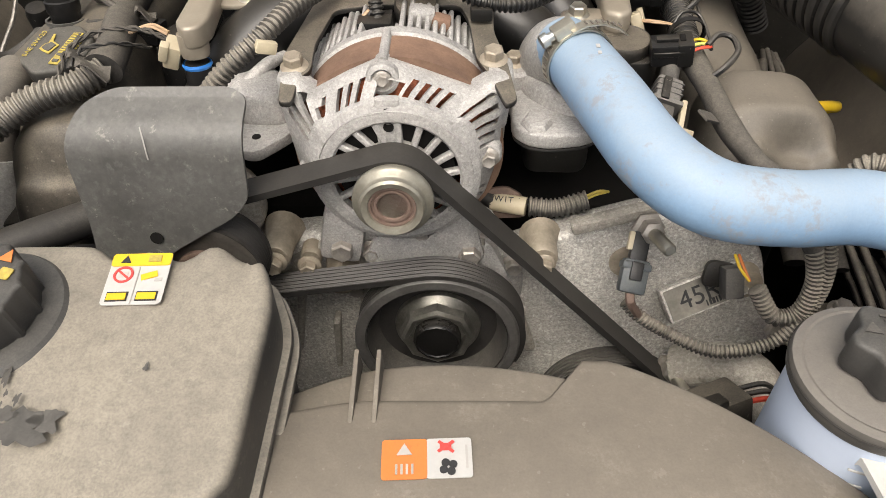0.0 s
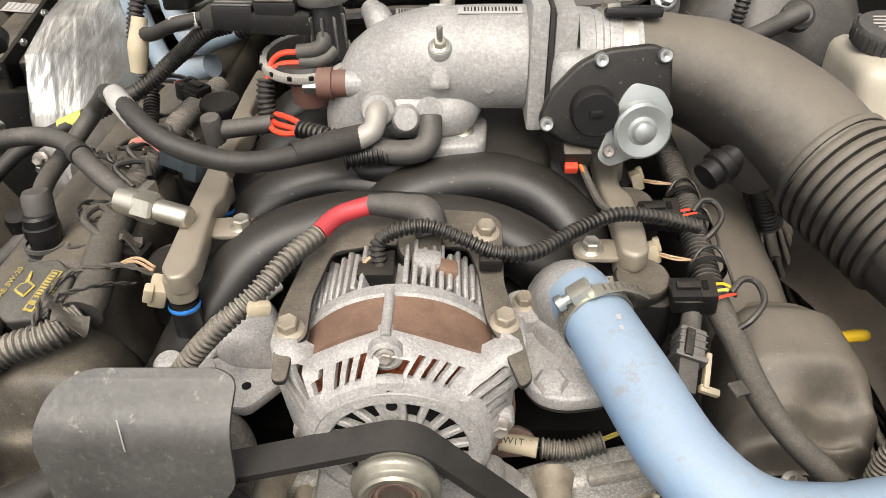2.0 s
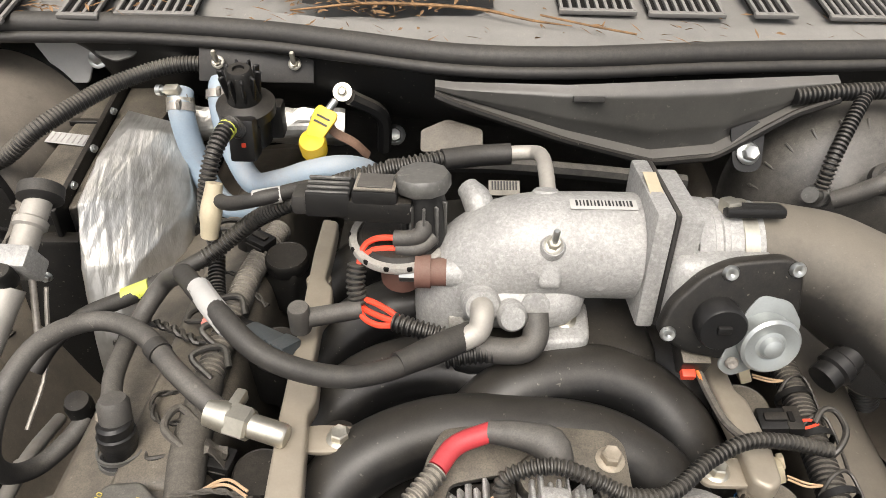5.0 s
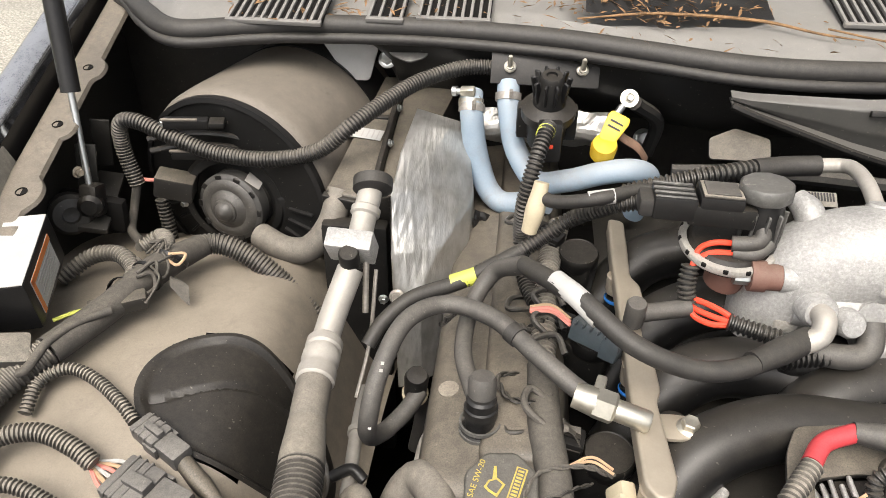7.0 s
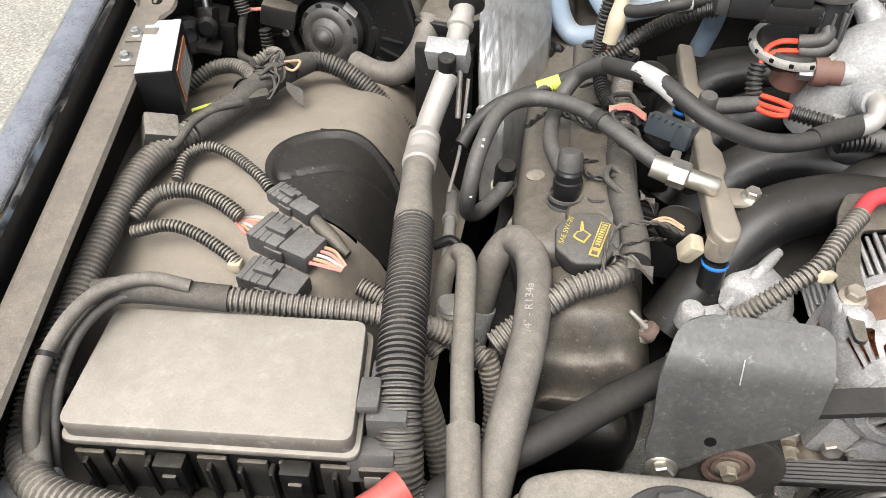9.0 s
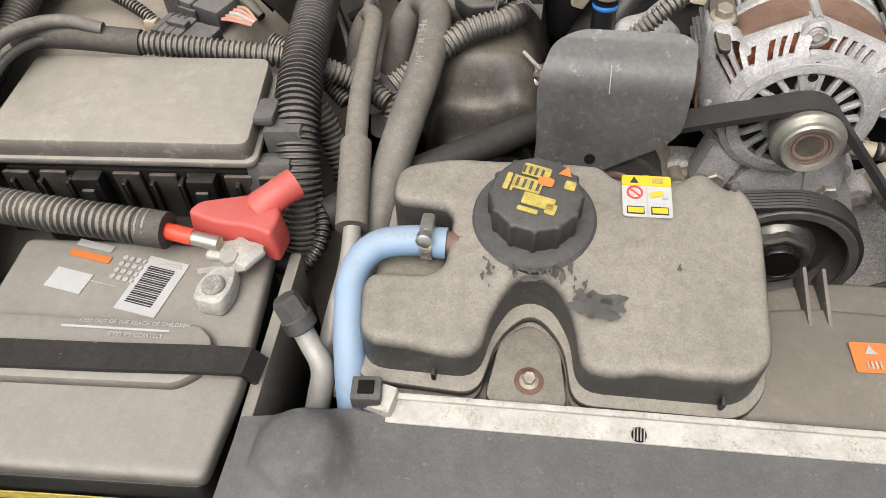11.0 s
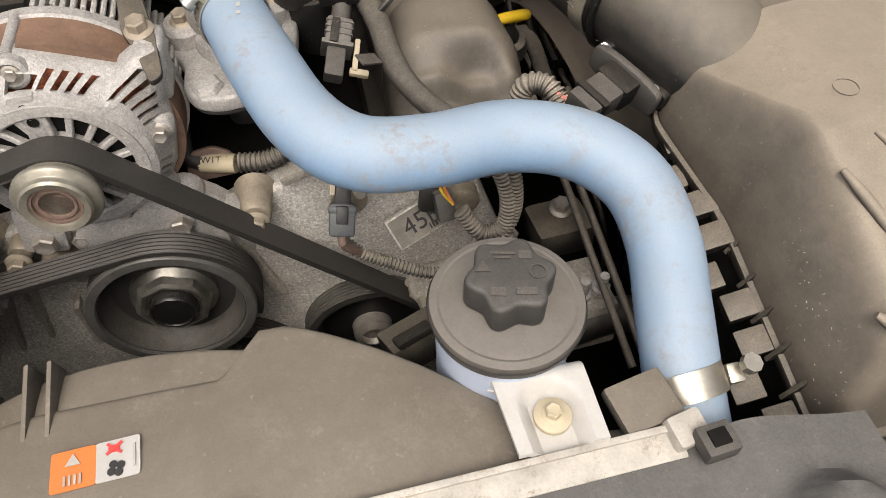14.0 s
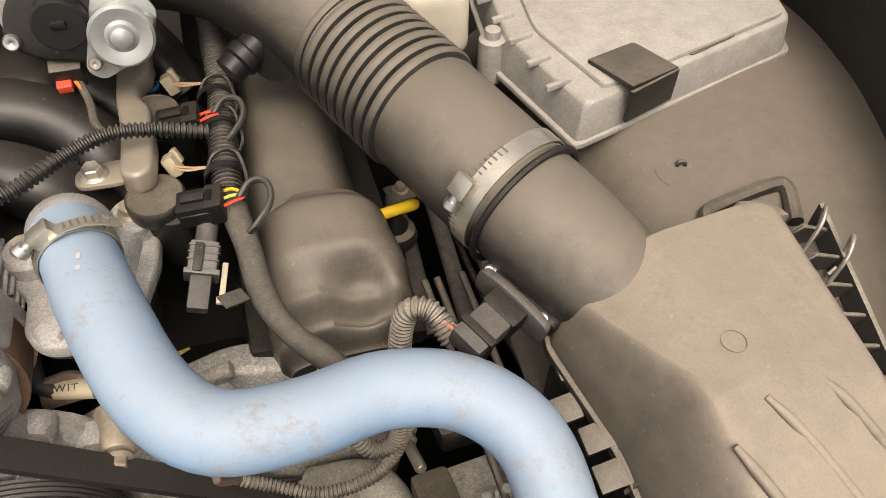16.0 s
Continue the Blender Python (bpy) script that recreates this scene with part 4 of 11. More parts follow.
part("lip_sheet", patch(120, 6, lambda u, v: (-0.86 + 1.72 * u, seal_y(-0.86 + 1.72 * u) - 0.018 + 0.045 * v * v + 0.02, 1.018 - (0.022 + 0.063 * sst(-0.47, -0.44, -0.86 + 1.72 * u)) * v)), "black_plastic", flange)
part("stud_plate", rbox((0.116, 0.004, 0.040), pose(-0.276, 0.960, 1.002, -32), 0.001), "black_plastic", flange)
for x in (-0.3135, -0.2365):
    bolt((x, 0.953, 1.004), (0, -0.8, 0.55), 0.0065, flange, "cad", "stud")
    part("stud_tip", lathe([(0.0028, 0), (0.0028, 0.011), (0.002, 0.013)], (x, 0.948, 1.008), (0, -0.4, 0.9), 10), "cad", flange)
bolt((-0.455, 1.0, 0.985), (0, -0.75, 0.65), 0.0105, flange, "zinc")
bolt((-0.142, 1.045, 0.877), (0, -0.85, 0.5), 0.0125, flange, "zinc")
part("corner_panel", prism(round_poly([(-0.040, 0.036), (0.046, 0.036), (0.030, -0.036), (0.004, -0.036), (-0.030, 0.008)], 0.006), 0.004, frame_to((0.05, -0.85, 0.5), (-0.512, 1.040, 0.978), (0, 0.5, 0.85)), 0.001), "white", flange, "pale painted corner panel")
part("lug_plate", prism(round_poly([(-0.036, 0.012), (0.030, 0.014), (0.022, -0.010), (0.004, -0.018), (-0.016, -0.010)], 0.005), 0.003, frame_to((0, -0.5, 0.86), (-0.430, 0.992, 1.000), (0, 0.86, 0.5)), 0.001), "plate", flange)


def drain_fn(u, v):
    x = -0.095 + 0.40 * u
    y_top = seal_y(x) - 0.020
    low = float(np.interp(x, (-0.095, 0.124, 0.190, 0.262, 0.305), (1.006, 0.934, 0.937, 0.982, 0.996)))
    k = sst(0.0, 0.12, v)
    y = y_top - 0.010 * k + 0.006 * sst(0.55, 0.95, v)
    z = 1.012 + (low - 1.012) * v - 0.002 * k
    if v > 0.93:
        y -= 0.014
    z += 0.0016 * (1 - sst(0.0, 0.018, math.hypot(x - 0.222, z - 0.985)))
    return (x, y, z)


drain = thing("cowl_drain_panel", "dark grey sagging plastic drain panel under the cowl", "panel", (0.11, 0.92, 0.95))
part("trough", patch(80, 30, drain_fn, 0.002), "trough", drain)
rim = [drain_fn(i / 30, 1.0) for i in range(31)]
part("rim", tube(rim, 0.004, 8, 0.008), "black_plastic", drain)
part("clip", rbox((0.03, 0.006, 0.018), pose(0.05, 0.893, 1.0, 65), 0.001), "black_plastic", drain)
part("tab", prism(round_poly([(-0.018, 0.03), (0.018, 0.03), (0.014, -0.022), (-0.014, -0.022)], 0.012), 0.003, pose(0.222, 0.905, 0.942, 55)), "black_clean", drain)
bolt((0.222, 0.899, 0.942), (0, -0.8, 0.6), 0.0115, drain, "zinc")

# front: slam-panel strip and radiator sight shield
beam = thing("radiator_beam", "dirty off-white painted radiator support strip with rust stains", "support beam", (0, 0.15, 0.80), kind="structure")
for a, b, y0, y1 in ((-0.318, -0.012, 0.150, 0.161), (-0.008, 0.306, 0.161, 0.172)):
    m = Matrix.LocRotScale(((a + b) / 2, (y0 + y1) / 2 - 0.004, 0.7965), Euler((radians(14), 0, math.atan2(y1 - y0, b - a))), None)
    part("strip", rbox((b - a, 0.017, 0.005), m, 0.0012), "beam", beam)
    part("hem", rbox((b - a, 0.004, 0.007), m @ pose(0, 0.008, 0.003), 0.001), "beam", beam)
for x, y in ((-0.1625, 0.1465), (-0.0085, 0.1545), (0.147, 0.1585)):
    slot = part("slot", lathe([(0.0046, 0), (0.0046, 0.0006)], (x, y, 0.8005), (0, -0.24, 0.97), 18), "dark", beam)
    for i in range(4):
        part("thread", rbox((0.0010, 0.008, 0.001), pose(x - 0.0030 + 0.0020 * i, y, 0.8015, 14), 0.0003, 1), "steel", slot)
for sx, x, y in ((-1, -0.322, 0.150), (1, 0.308, 0.172)):
    part("end_bracket", rbox((0.02, 0.018, 0.016), pose(x, y, 0.801, 10, 0, 12 * sx), 0.003), "beam", beam)

shield = thing("radiator_sight_shield", "dusty dark plastic sight shield over the radiator front", "panel", (0, 0.08, 0.78), kind="structure")


def shield_fn(u, v):
    x = -0.425 + 0.85 * u
    back = 0.1425 + 0.036 * (x + 0.3) + 0.006 * sst(-0.10, -0.075, x) - 0.012 * sst(0.33, 0.41, abs(x))
    y = back - 0.30 * v
    z = 0.7955 + 0.008 * sst(0.31, 0.35, abs(x)) - 0.10 * sst(0.15, 1.0, v) + 0.0012 * wave(x, y, 12, 9)
    for bx, by in ((-0.362, 0.108), (0.365, 0.105)):
        z += 0.016 * (1 - sst(0.62, 1.0, math.hypot(x - bx, y - by) / 0.032))
    z -= 0.05 * sst(0.404, 0.425, abs(x))
    return (x, y, z)


part("panel", patch(130, 50, shield_fn, 0.003), "shield_plastic", shield)
for x, y in ((-0.330, 0.150), (0.318, 0.160)):
    t = part("push_clip", rbox((0.019, 0.017, 0.012), pose(x, y, 0.809, 0, 0, 6), 0.002), "hose_dark", shield)
    part("socket", rbox((0.010, 0.009, 0.002), pose(x, y, 0.8155, 0, 0, 6), 0.0005), "dark", t)
part("corner_bracket", rbox((0.036, 0.030, 0.010), pose(0.292, 0.192, 0.800, 5, 0, 12), 0.003), "shroud", shield)

# ---- front of the engine ----
AX = Vector((0, -1, 0.07)).normalized()      # shaft direction towards the front

# timing cover: the rough front casting with bosses
cover = thing("timing_cover", "dirty rough cast aluminium timing cover on the engine front", "engine cover", (0.05, 0.47, 0.65))
outline = round_poly([(-0.27, 0.60), (-0.25, 0.70), (-0.17, 0.735), (-0.09, 0.745), (-0.03, 0.72), (0.03, 0.715), (0.07, 0.735), (0.125, 0.752), (0.165, 0.765), (0.255, 0.735), (0.29, 0.62), (0.24, 0.42), (-0.2, 0.42)], 0.02)
m = Matrix(((1, 0, 0, 0), (0, 0.10, -0.995, 0.412), (0, 0.995, 0.10, 0.0), (0, 0, 0, 1)))
part("casting", prism(outline, 0.03, m, 0.006, 3), "alu_cover", cover)


def cover_y(z):
    return 0.412 + 0.10 * z - 0.030


for x, z, r, h in ((-0.131, 0.743, 0.0125, 0.040), (0.077, 0.737, 0.0125, 0.034), (-0.085, 0.71, 0.014, 0.03), (0.150, 0.715, 0.016, 0.010), (0.245, 0.70, 0.015, 0.02), (-0.108, 0.728, 0.009, 0.022)):
    y = cover_y(z)
    part("boss", lathe([(r * 1.35, 0.0), (r * 1.1, h * 0.25), (r, h * 0.4), (r * 0.97, h * 0.94), (r * 0.85, h)], (x, y + 0.008, z), AX, 22), "cad_dusty", cover)
for i in range(6):
    x = -0.19 + 0.03 * i
    part("rib", rbox((0.006, 0.02, 0.12), pose(x, cover_y(0.62) + 0.006, 0.60 + 0.02 * (i % 3), 6, 20 - 5 * i, 0), 0.002), "alu_dirty", cover)
for x0, z0, x1, z1, w in ((-0.150, 0.70, -0.095, 0.735, 0.012), (0.100, 0.752, 0.165, 0.772, 0.012), (0.05, 0.70, 0.075, 0.62, 0.010), (-0.06, 0.745, 0.02, 0.752, 0.014)):
    a, b = Vector((x0, cover_y(z0) - 0.003, z0)), Vector((x1, cover_y(z1) - 0.003, z1))
    part("flange_ridge", rbox((0.010, w, (b - a).length), frame_to(b - a, (a + b) / 2, (0, -1, 0)), 0.003), "alu_dirty", cover)
for at in ((-0.131, 0.4215, 0.7445), (0.077, 0.4265, 0.7385), (-0.108, 0.434, 0.7285)):
    bolt(at, AX, 0.0098, cover, "cad_dusty")
# rusty web behind the alternator
part("rusty_web", prism(round_poly([(-0.022, -0.016), (0.022, -0.016), (0.018, 0.004), (0.004, 0.013), (-0.018, 0.010)], 0.006), 0.005, frame_to((0.1, -0.95, 0.25), (0.046, 0.490, 0.752), (0, 0.25, 0.95)), 0.0015), "rust_dull", cover)

# water pump
pump = thing("water_pump", "weathered aluminium water pump with bolted flange", "water pump", (-0.006, 0.45, 0.70))
part("housing", lathe([(0.075, 0.0), (0.074, 0.012), (0.066, 0.02), (0.05, 0.024), (0.03, 0.026)], (-0.006, 0.466, 0.69), AX, 40), "alu", pump)
for a in (25, 62, 100, 140, 178, 215, 330):
    x, z = -0.006 + 0.068 * math.cos(radians(a)), 0.69 + 0.068 * math.sin(radians(a))
    part("lug", lathe([(0.015, 0), (0.0145, 0.014), (0.012, 0.018)], (x, 0.463, z + 0.002), AX, 18), "alu", pump)
    bolt((x, 0.444, z + 0.003), AX, 0.0095, pump, "steel")
part("web", rbox((0.10, 0.012, 0.03), pose(-0.03, 0.458, 0.757, 4), 0.005), "alu", pump)
NECK = round_poly([(-0.062, 0.738), (-0.052, 0.760), (-0.030, 0.768), (-0.016, 0.752), (-0.006, 0.764), (0.012, 0.766), (0.036, 0.752), (0.052, 0.716), (0.046, 0.698), (0.0, 0.70), (-0.05, 0.71)], 0.008, 4)
part("neck", prism(NECK, 0.018, Matrix(((1, 0, 0, 0), (0, 0.07, -0.997, 0.402), (0, 0.997, 0.07, 0.0), (0, 0, 0, 1))), 0.004, 3, holes=((0.012, 0.750, 0.0035),)), "alu", pump, "whitened pump neck with arms")
for x, z, r in ((-0.019, 0.7345, 0.0095), (0.039, 0.711, 0.0095)):
    part("lug", lathe([(r * 1.5, -0.02), (r * 1.35, 0.0), (r * 1.15, 0.004)], (x, 0.450, z), AX, 20), "alu", pump)
    bolt((x, 0.4465, z + 0.0005), AX, r, pump, "cad_dusty")


def pulley_body(name, label, at, r, width, material, ribs=6, depth=0.03, hub=0.02, group="pulleys", dish="zinc"):
    """A grooved belt pulley with a deep dish and a hub."""
    e = thing(name, label, "pulley", at, group)
    prof = [(r * 0.55, width * 0.5), (r * 0.9, width * 0.55), (r * 0.985, width)]
    for i in range(ribs):
        h0 = width * (1 - i / ribs)
        prof += [(r, h0 - width * 0.03), (r, h0 - width * 0.3 / ribs), (r - 0.0022, h0 - width * 0.55 / ribs), (r, h0 - width * 0.85 / ribs)]
    prof = [(r * 0.86, -0.002 + width)] + [(r, width)] + prof[3:] + [(r, 0), (r * 0.5, 0)]
    part("rim", lathe(prof, at, AX, 56, hollow=True), material, e)
    inner = [(r * 0.88, width), (r * 0.87, width - depth * 0.5), (r * 0.80, width - depth), (r * 0.58, width - depth * 0.95)]
    part("dish", lathe(inner + [(r * 0.3, width - depth * 0.9)], at, AX, 48, hollow=True), "black_clean", e)
    return e


wp = pulley_body("water_pump_pulley", "black grooved water pump pulley with a worn bright hub", (-0.006, 0.421, 0.675), 0.066, 0.022, "rubber")
part("face_ring", lathe([(0.0575, 0.0205), (0.0585, 0.0232), (0.0655, 0.0232), (0.0668, 0.0215), (0.0668, 0.0185), (0.064, 0.018)], (-0.006, 0.421, 0.675), AX, 64, hollow=True), "worn_rim", wp, "worn grey rim edge")
part("bowl", lathe([(0.0578, 0.021), (0.055, 0.008), (0.046, -0.004), (0.034, -0.006), (0.030, 0.0)], (-0.006, 0.421, 0.675), AX, 56, hollow=True), "booster", wp, "dusty black dished web")
part("hub_plate", lathe([(0.0365, -0.005), (0.035, 0.004), (0.030, 0.0085), (0.0285, 0.0120), (0.024, 0.0135), (0.0, 0.0135)], (-0.006, 0.421, 0.675), AX, 40), "dark_steel", wp, "worn bright steel hub plate")
part("hub_ring", lathe([(0.0215, 0.012), (0.0235, 0.0165), (0.0270, 0.0178), (0.0300, 0.0160), (0.0318, 0.0095)], (-0.006, 0.421, 0.675), AX, 8), "dark_steel", wp, "smooth bright hub ring")
part("hub_cap", lathe([(0.0195, 0.0), (0.0195, 0.019), (0.0178, 0.0215), (0.0165, 0.0215), (0.0160, 0.0205), (0.0, 0.0208)], (-0.006, 0.419, 0.675), AX, 12), "gloss_black", wp)
ps = pulley_body("power_steering_pulley", "black grooved power steering pump pulley", (0.149, 0.436, 0.558), 0.065, 0.022, "hose_dark")
part("hub", lathe([(0.020, 0.0), (0.019, 0.018), (0.012, 0.022), (0.010, 0.016), (0.0, 0.016)], (0.149, 0.434, 0.558), AX, 28), "steel", ps)
part("web", lathe([(0.05, 0.0), (0.048, 0.004), (0.02, 0.008)], (0.149, 0.436, 0.558), AX, 36), "black_clean", ps)
pulley_body("crank_pulley", "black grooved crankshaft pulley low behind the shroud", (0.0, 0.436, 0.515), 0.085, 0.026, "rubber")
idl = thing("idler_pulley", "smooth grey idler pulley on a rusty centre bolt", "pulley", (-0.169, 0.40, 0.765), "pulleys")
roll = [(0.018, 0.0195), (0.036, 0.0195), (0.038, 0.0225), (0.0425, 0.0225), (0.0428, 0.020)]
for k in range(6):
    roll += [(0.0428, 0.019 - 0.0033 * k), (0.0402, 0.0175 - 0.0033 * k), (0.0428, 0.0160 - 0.0033 * k)]
part("roller", lathe(roll + [(0.0428, -0.005), (0.02, -0.006)], (-0.172, 0.412, 0.762), AX, 56), "belt", idl)
part("front_face", lathe([(0.0185, 0.0198), (0.030, 0.0222), (0.0365, 0.0230), (0.0385, 0.0238), (0.0425, 0.0234)], (-0.172, 0.412, 0.762), AX, 56, hollow=True), "idler_face", idl, "dull brown-grey pressed face")
part("bearing", lathe([(0.0205, 0.0198), (0.0200, 0.0235), (0.0165, 0.0235), (0.0155, 0.0212), (0.0135, 0.0212), (0.0130, 0.0228), (0.009, 0.0228)], (-0.172, 0.412, 0.762), AX, 36), "rust_dull", idl, "rust-brown bearing ring")
bolt((-0.172, 0.389, 0.7636), AX, 0.0095, idl, "cad_dusty")
arm = thing("belt_tensioner", "cast aluminium belt tensioner arm behind the idler", "tensioner", (-0.19, 0.44, 0.74))
part("arm", prism(round_poly([(-0.235, 0.70), (-0.205, 0.69), (-0.14, 0.755), (-0.15, 0.80), (-0.19, 0.80), (-0.24, 0.74)], 0.02), 0.02, m @ pose(0, 0, 0.012), 0.004), "alu_dirty", arm)
bolt((-0.225, 0.379, 0.768), (0, -0.92, 0.4), 0.0125, arm, "cad")


def belt_geo(path, width, y0, rib_out):
    """A ribbed band in the xz plane; ribs face outwards or inwards."""
    P = smooth_path([(x, 0, z) for x, z in path], None, 0.004)[0]
    V, F = [], []
    k = 12
    cross = []
    for i in range(k + 1):
        s = -width / 2 + width * i / k
        cross.append((s, 0.0022 + (0.0012 if (i % 2 == 0 and rib_out) else 0.0)))
    for i in range(k, -1, -1):
        s = -width / 2 + width * i / k
        cross.append((s, -0.002 - (0.0012 if (i % 2 == 0 and not rib_out) else 0)))
    nc = len(cross)
    for i, p in enumerate(P):
        t = Vector(P[min(i + 1, len(P) - 1)] - P[max(i - 1, 0)]).normalized()
        nrm = Vector((-t.z, 0, t.x))
        for s, h in cross:
            V.append(Vector((p[0], y0 + s - 0.07 * (p[2] - 0.75) * 0, p[2])) + nrm * h)
    for i in range(len(P) - 1):
        for j in range(nc):
            j2 = (j + 1) % nc
            F.append((i * nc + j, i * nc + j2, (i + 1) * nc + j2, (i + 1) * nc + j))
    return V, F


def arc(cx, cz, r, a0, a1, n=7):
    return [(cx + r * math.cos(radians(a0 + (a1 - a0) * i / (n - 1))), cz + r * math.sin(radians(a0 + (a1 - a0) * i / (n - 1)))) for i in range(n)]


def belt_line(a, b, n=12):
    """Points along a straight run, its first left out."""
    return [(a[0] + (b[0] - a[0]) * i / n, a[1] + (b[1] - a[1]) * i / n) for i in range(1, n)]


belt = thing("serpentine_belt", "black ribbed serpentine belt running over the pulleys", "belt", (-0.03, 0.41, 0.8))
over_idler, over_alt, over_steer = arc(-0.172, 0.762, 0.0445, 240, 107.3, 20), arc(-0.0325, 0.822, 0.0285, 107.3, 41.4, 14), arc(0.149, 0.558, 0.0675, 41.4, -40, 16)
part("upper_run", belt_geo(over_idler + belt_line(over_idler[-1], over_alt[0]) + over_alt + belt_line(over_alt[-1], over_steer[0], 24) + over_steer, 0.0225, 0.4155, False), "belt", belt)
under_idler, over_pump = arc(-0.172, 0.762, 0.0445, 238, 279, 8), arc(-0.006, 0.675, 0.0685, 99, -25, 22)
part("lower_run", belt_geo(under_idler + belt_line(under_idler[-1], over_pump[0]) + over_pump, 0.0225, 0.4155, True), "belt", belt)

# ---- alternator ----
alt = thing("alternator", "weathered aluminium alternator with brown lamination band and open fins", "alternator", (-0.032, 0.48, 0.82))


def ring_pt(r, a, y):
    return Vector((-0.032 + r * math.cos(a), y, 0.822 + 0.03 * (y - 0.40) * 0 + 0.07 * 0 + r * math.sin(a)))


def alt_lathe(prof, n=64, hollow=True):
    """Profile of (radius, y)."""
    return lathe([(r, 0.43 - y) for r, y in prof], (-0.032, 0.43, 0.822), (0, -1, 0), n, hollow=hollow)


part("winding", alt_lathe([(0.0, 0.447), (0.056, 0.447), (0.066, 0.453), (0.070, 0.47)]), "copper", alt, "copper windings seen through the slots")
part("core", alt_lathe([(0.0, 0.434), (0.042, 0.434), (0.045, 0.45)]), "dark", alt)
part("stator", alt_lathe([(0.068, 0.459), (0.0765, 0.459), (0.0765, 0.489), (0.068, 0.489)]), "stator", alt, "rust-brown lamination stack")
part("through_bolt", tube([(-0.038, 0.452, 0.8985), (-0.038, 0.495, 0.8985)], 0.0035, 10), "alu", alt)
ALT_EDGE = [(-0.038, 0.900), (-0.062, 0.889), (-0.086, 0.876), (-0.098, 0.885), (-0.111, 0.884), (-0.113, 0.866), (-0.110, 0.846), (-0.106, 0.815), (-0.098, 0.79), (-0.083, 0.765), (-0.055, 0.752), (-0.033, 0.75),
            (-0.01, 0.752), (0.018, 0.767), (0.032, 0.79), (0.041, 0.822), (0.042, 0.848), (0.048, 0.866), (0.046, 0.883), (0.034, 0.885), (0.020, 0.877), (-0.012, 0.890)]


def alt_radius(a):
    """Distance from the shaft to the bracket's edge in direction a."""
    d = Vector((math.cos(a), math.sin(a)))
    best = 0.075
    for (x0, z0), (x1, z1) in zip(ALT_EDGE, ALT_EDGE[1:] + ALT_EDGE[:1]):
        p, q = Vector((x0 + 0.0325, z0 - 0.822)), Vector((x1 + 0.0325, z1 - 0.822))
        e = q - p
        den = d.x * e.y - d.y * e.x
        if abs(den) < 1e-9:
            continue
        k, u = (p.x * e.y - p.y * e.x) / den, (p.x * d.y - p.y * d.x) / den
        if k > 0 and -1e-6 <= u <= 1 + 1e-6:
            best = k
    return best


def front_bracket():
    """Shield-shaped shell from the inner ring out to its edge, pierced by slanting slots."""
    slots = []
    for a0, n, step in ((138, 4, 6.0), (112, 3, 7.0), (60, 4, 7.2), (20, 5, 6.2), (335, 3, 6.4), (188, 4, 6.4)):
        slots += [(a0 + step * i, a0 + step * i + step * 0.5) for i in range(n)]
    slots.append((88, 103))
    rows = ((0.0545, 0.434, 0), (0.0545, 0.4275, 0), (0.060, 0.430, 0), (0.22, 0.434, 1), (0.40, 0.439, 1), (0.58, 0.443, 1), (0.74, 0.4475, 1), (0.90, 0.451, 1), (1.0, 0.4555, 1), (1.0, 0.463, 1))
    n = 480
    V, F = [], []
    for back in (0.0, 0.0042):
        for k, (u, y, rel) in enumerate(rows):
            for i in range(n):
                a = 2 * math.pi * i / n - radians(11.0 * (u if rel else 0.0))
                r = u if not rel else 0.058 + (alt_radius(a) - 0.058) * u
                r -= back * 0.5
                ear = max(0.0, r - 0.076)
                V.append(Vector((-0.0325 + r * math.cos(a), y + back + (0.10 * ear if rel else 0) + 0.0004 * wave(r * 60, a * 6, 2.0), 0.822 + r * math.sin(a))))
    m_ = len(rows) * n
    solid = set()
    for k in range(len(rows) - 1):
        for i in range(n):
            deg = 360.0 * (i + 0.5) / n
            if 3 <= k <= 5 and any(lo <= deg <= hi and not (hi - lo > 10 and k >= 5) for lo, hi in slots):
                continue
            solid.add((k, i))
    for k, i in solid:
        j = (i + 1) % n
        q = (k * n + i, k * n + j, (k + 1) * n + j, (k + 1) * n + i)
        F.append(q[::-1])
        F.append(tuple(x + m_ for x in q))
        for (dk, di), (e0, e1) in (((0, -1), (q[3], q[0])), ((0, 1), (q[1], q[2])), ((-1, 0), (q[0], q[1])), ((1, 0), (q[2], q[3]))):
            nk = (k + dk, (i + di) % n)
            if nk not in solid:
                F.append((e0, e1, e1 + m_, e0 + m_))
    return V, F


part("hub", alt_lathe([(0.010, 0.424), (0.026, 0.424), (0.028, 0.430), (0.028, 0.44)]), "alu", alt)
part("front_bracket", front_bracket(), "alu", alt, "oxidised shield-shaped bracket with slanting slots")
part("ring", alt_lathe([(0.046, 0.437), (0.045, 0.428), (0.047, 0.426), (0.0545, 0.4265), (0.0550, 0.431), (0.054, 0.438)]), "alu", alt)
for i in range(18):
    a = 2 * math.pi * i / 18
    p, q = ring_pt(0.025, a, 0.430), ring_pt(0.047, a + 0.10, 0.431)
    d = (q - p)
    part("spoke", rbox((0.0046, 0.006, d.length), frame_to(d, (p + q) / 2, (0, -1, 0)), 0.001, 1), "alu", alt)
part("bolt_boss", lathe([(0.0115, 0.0), (0.0108, 0.006), (0.0078, 0.0075), (0.0074, 0.005), (0.0, 0.005)], (-0.038, 0.4505, 0.889), (0, -1, 0.1), 24), "alu", alt)
bolt((-0.038, 0.4445, 0.8895), (0, -1, 0.12), 0.0062, alt, "steel", h=0.003)
part("web", rbox((0.017, 0.008, 0.036), pose(-0.0345, 0.4325, 0.866), 0.003, 2), "alu", alt)
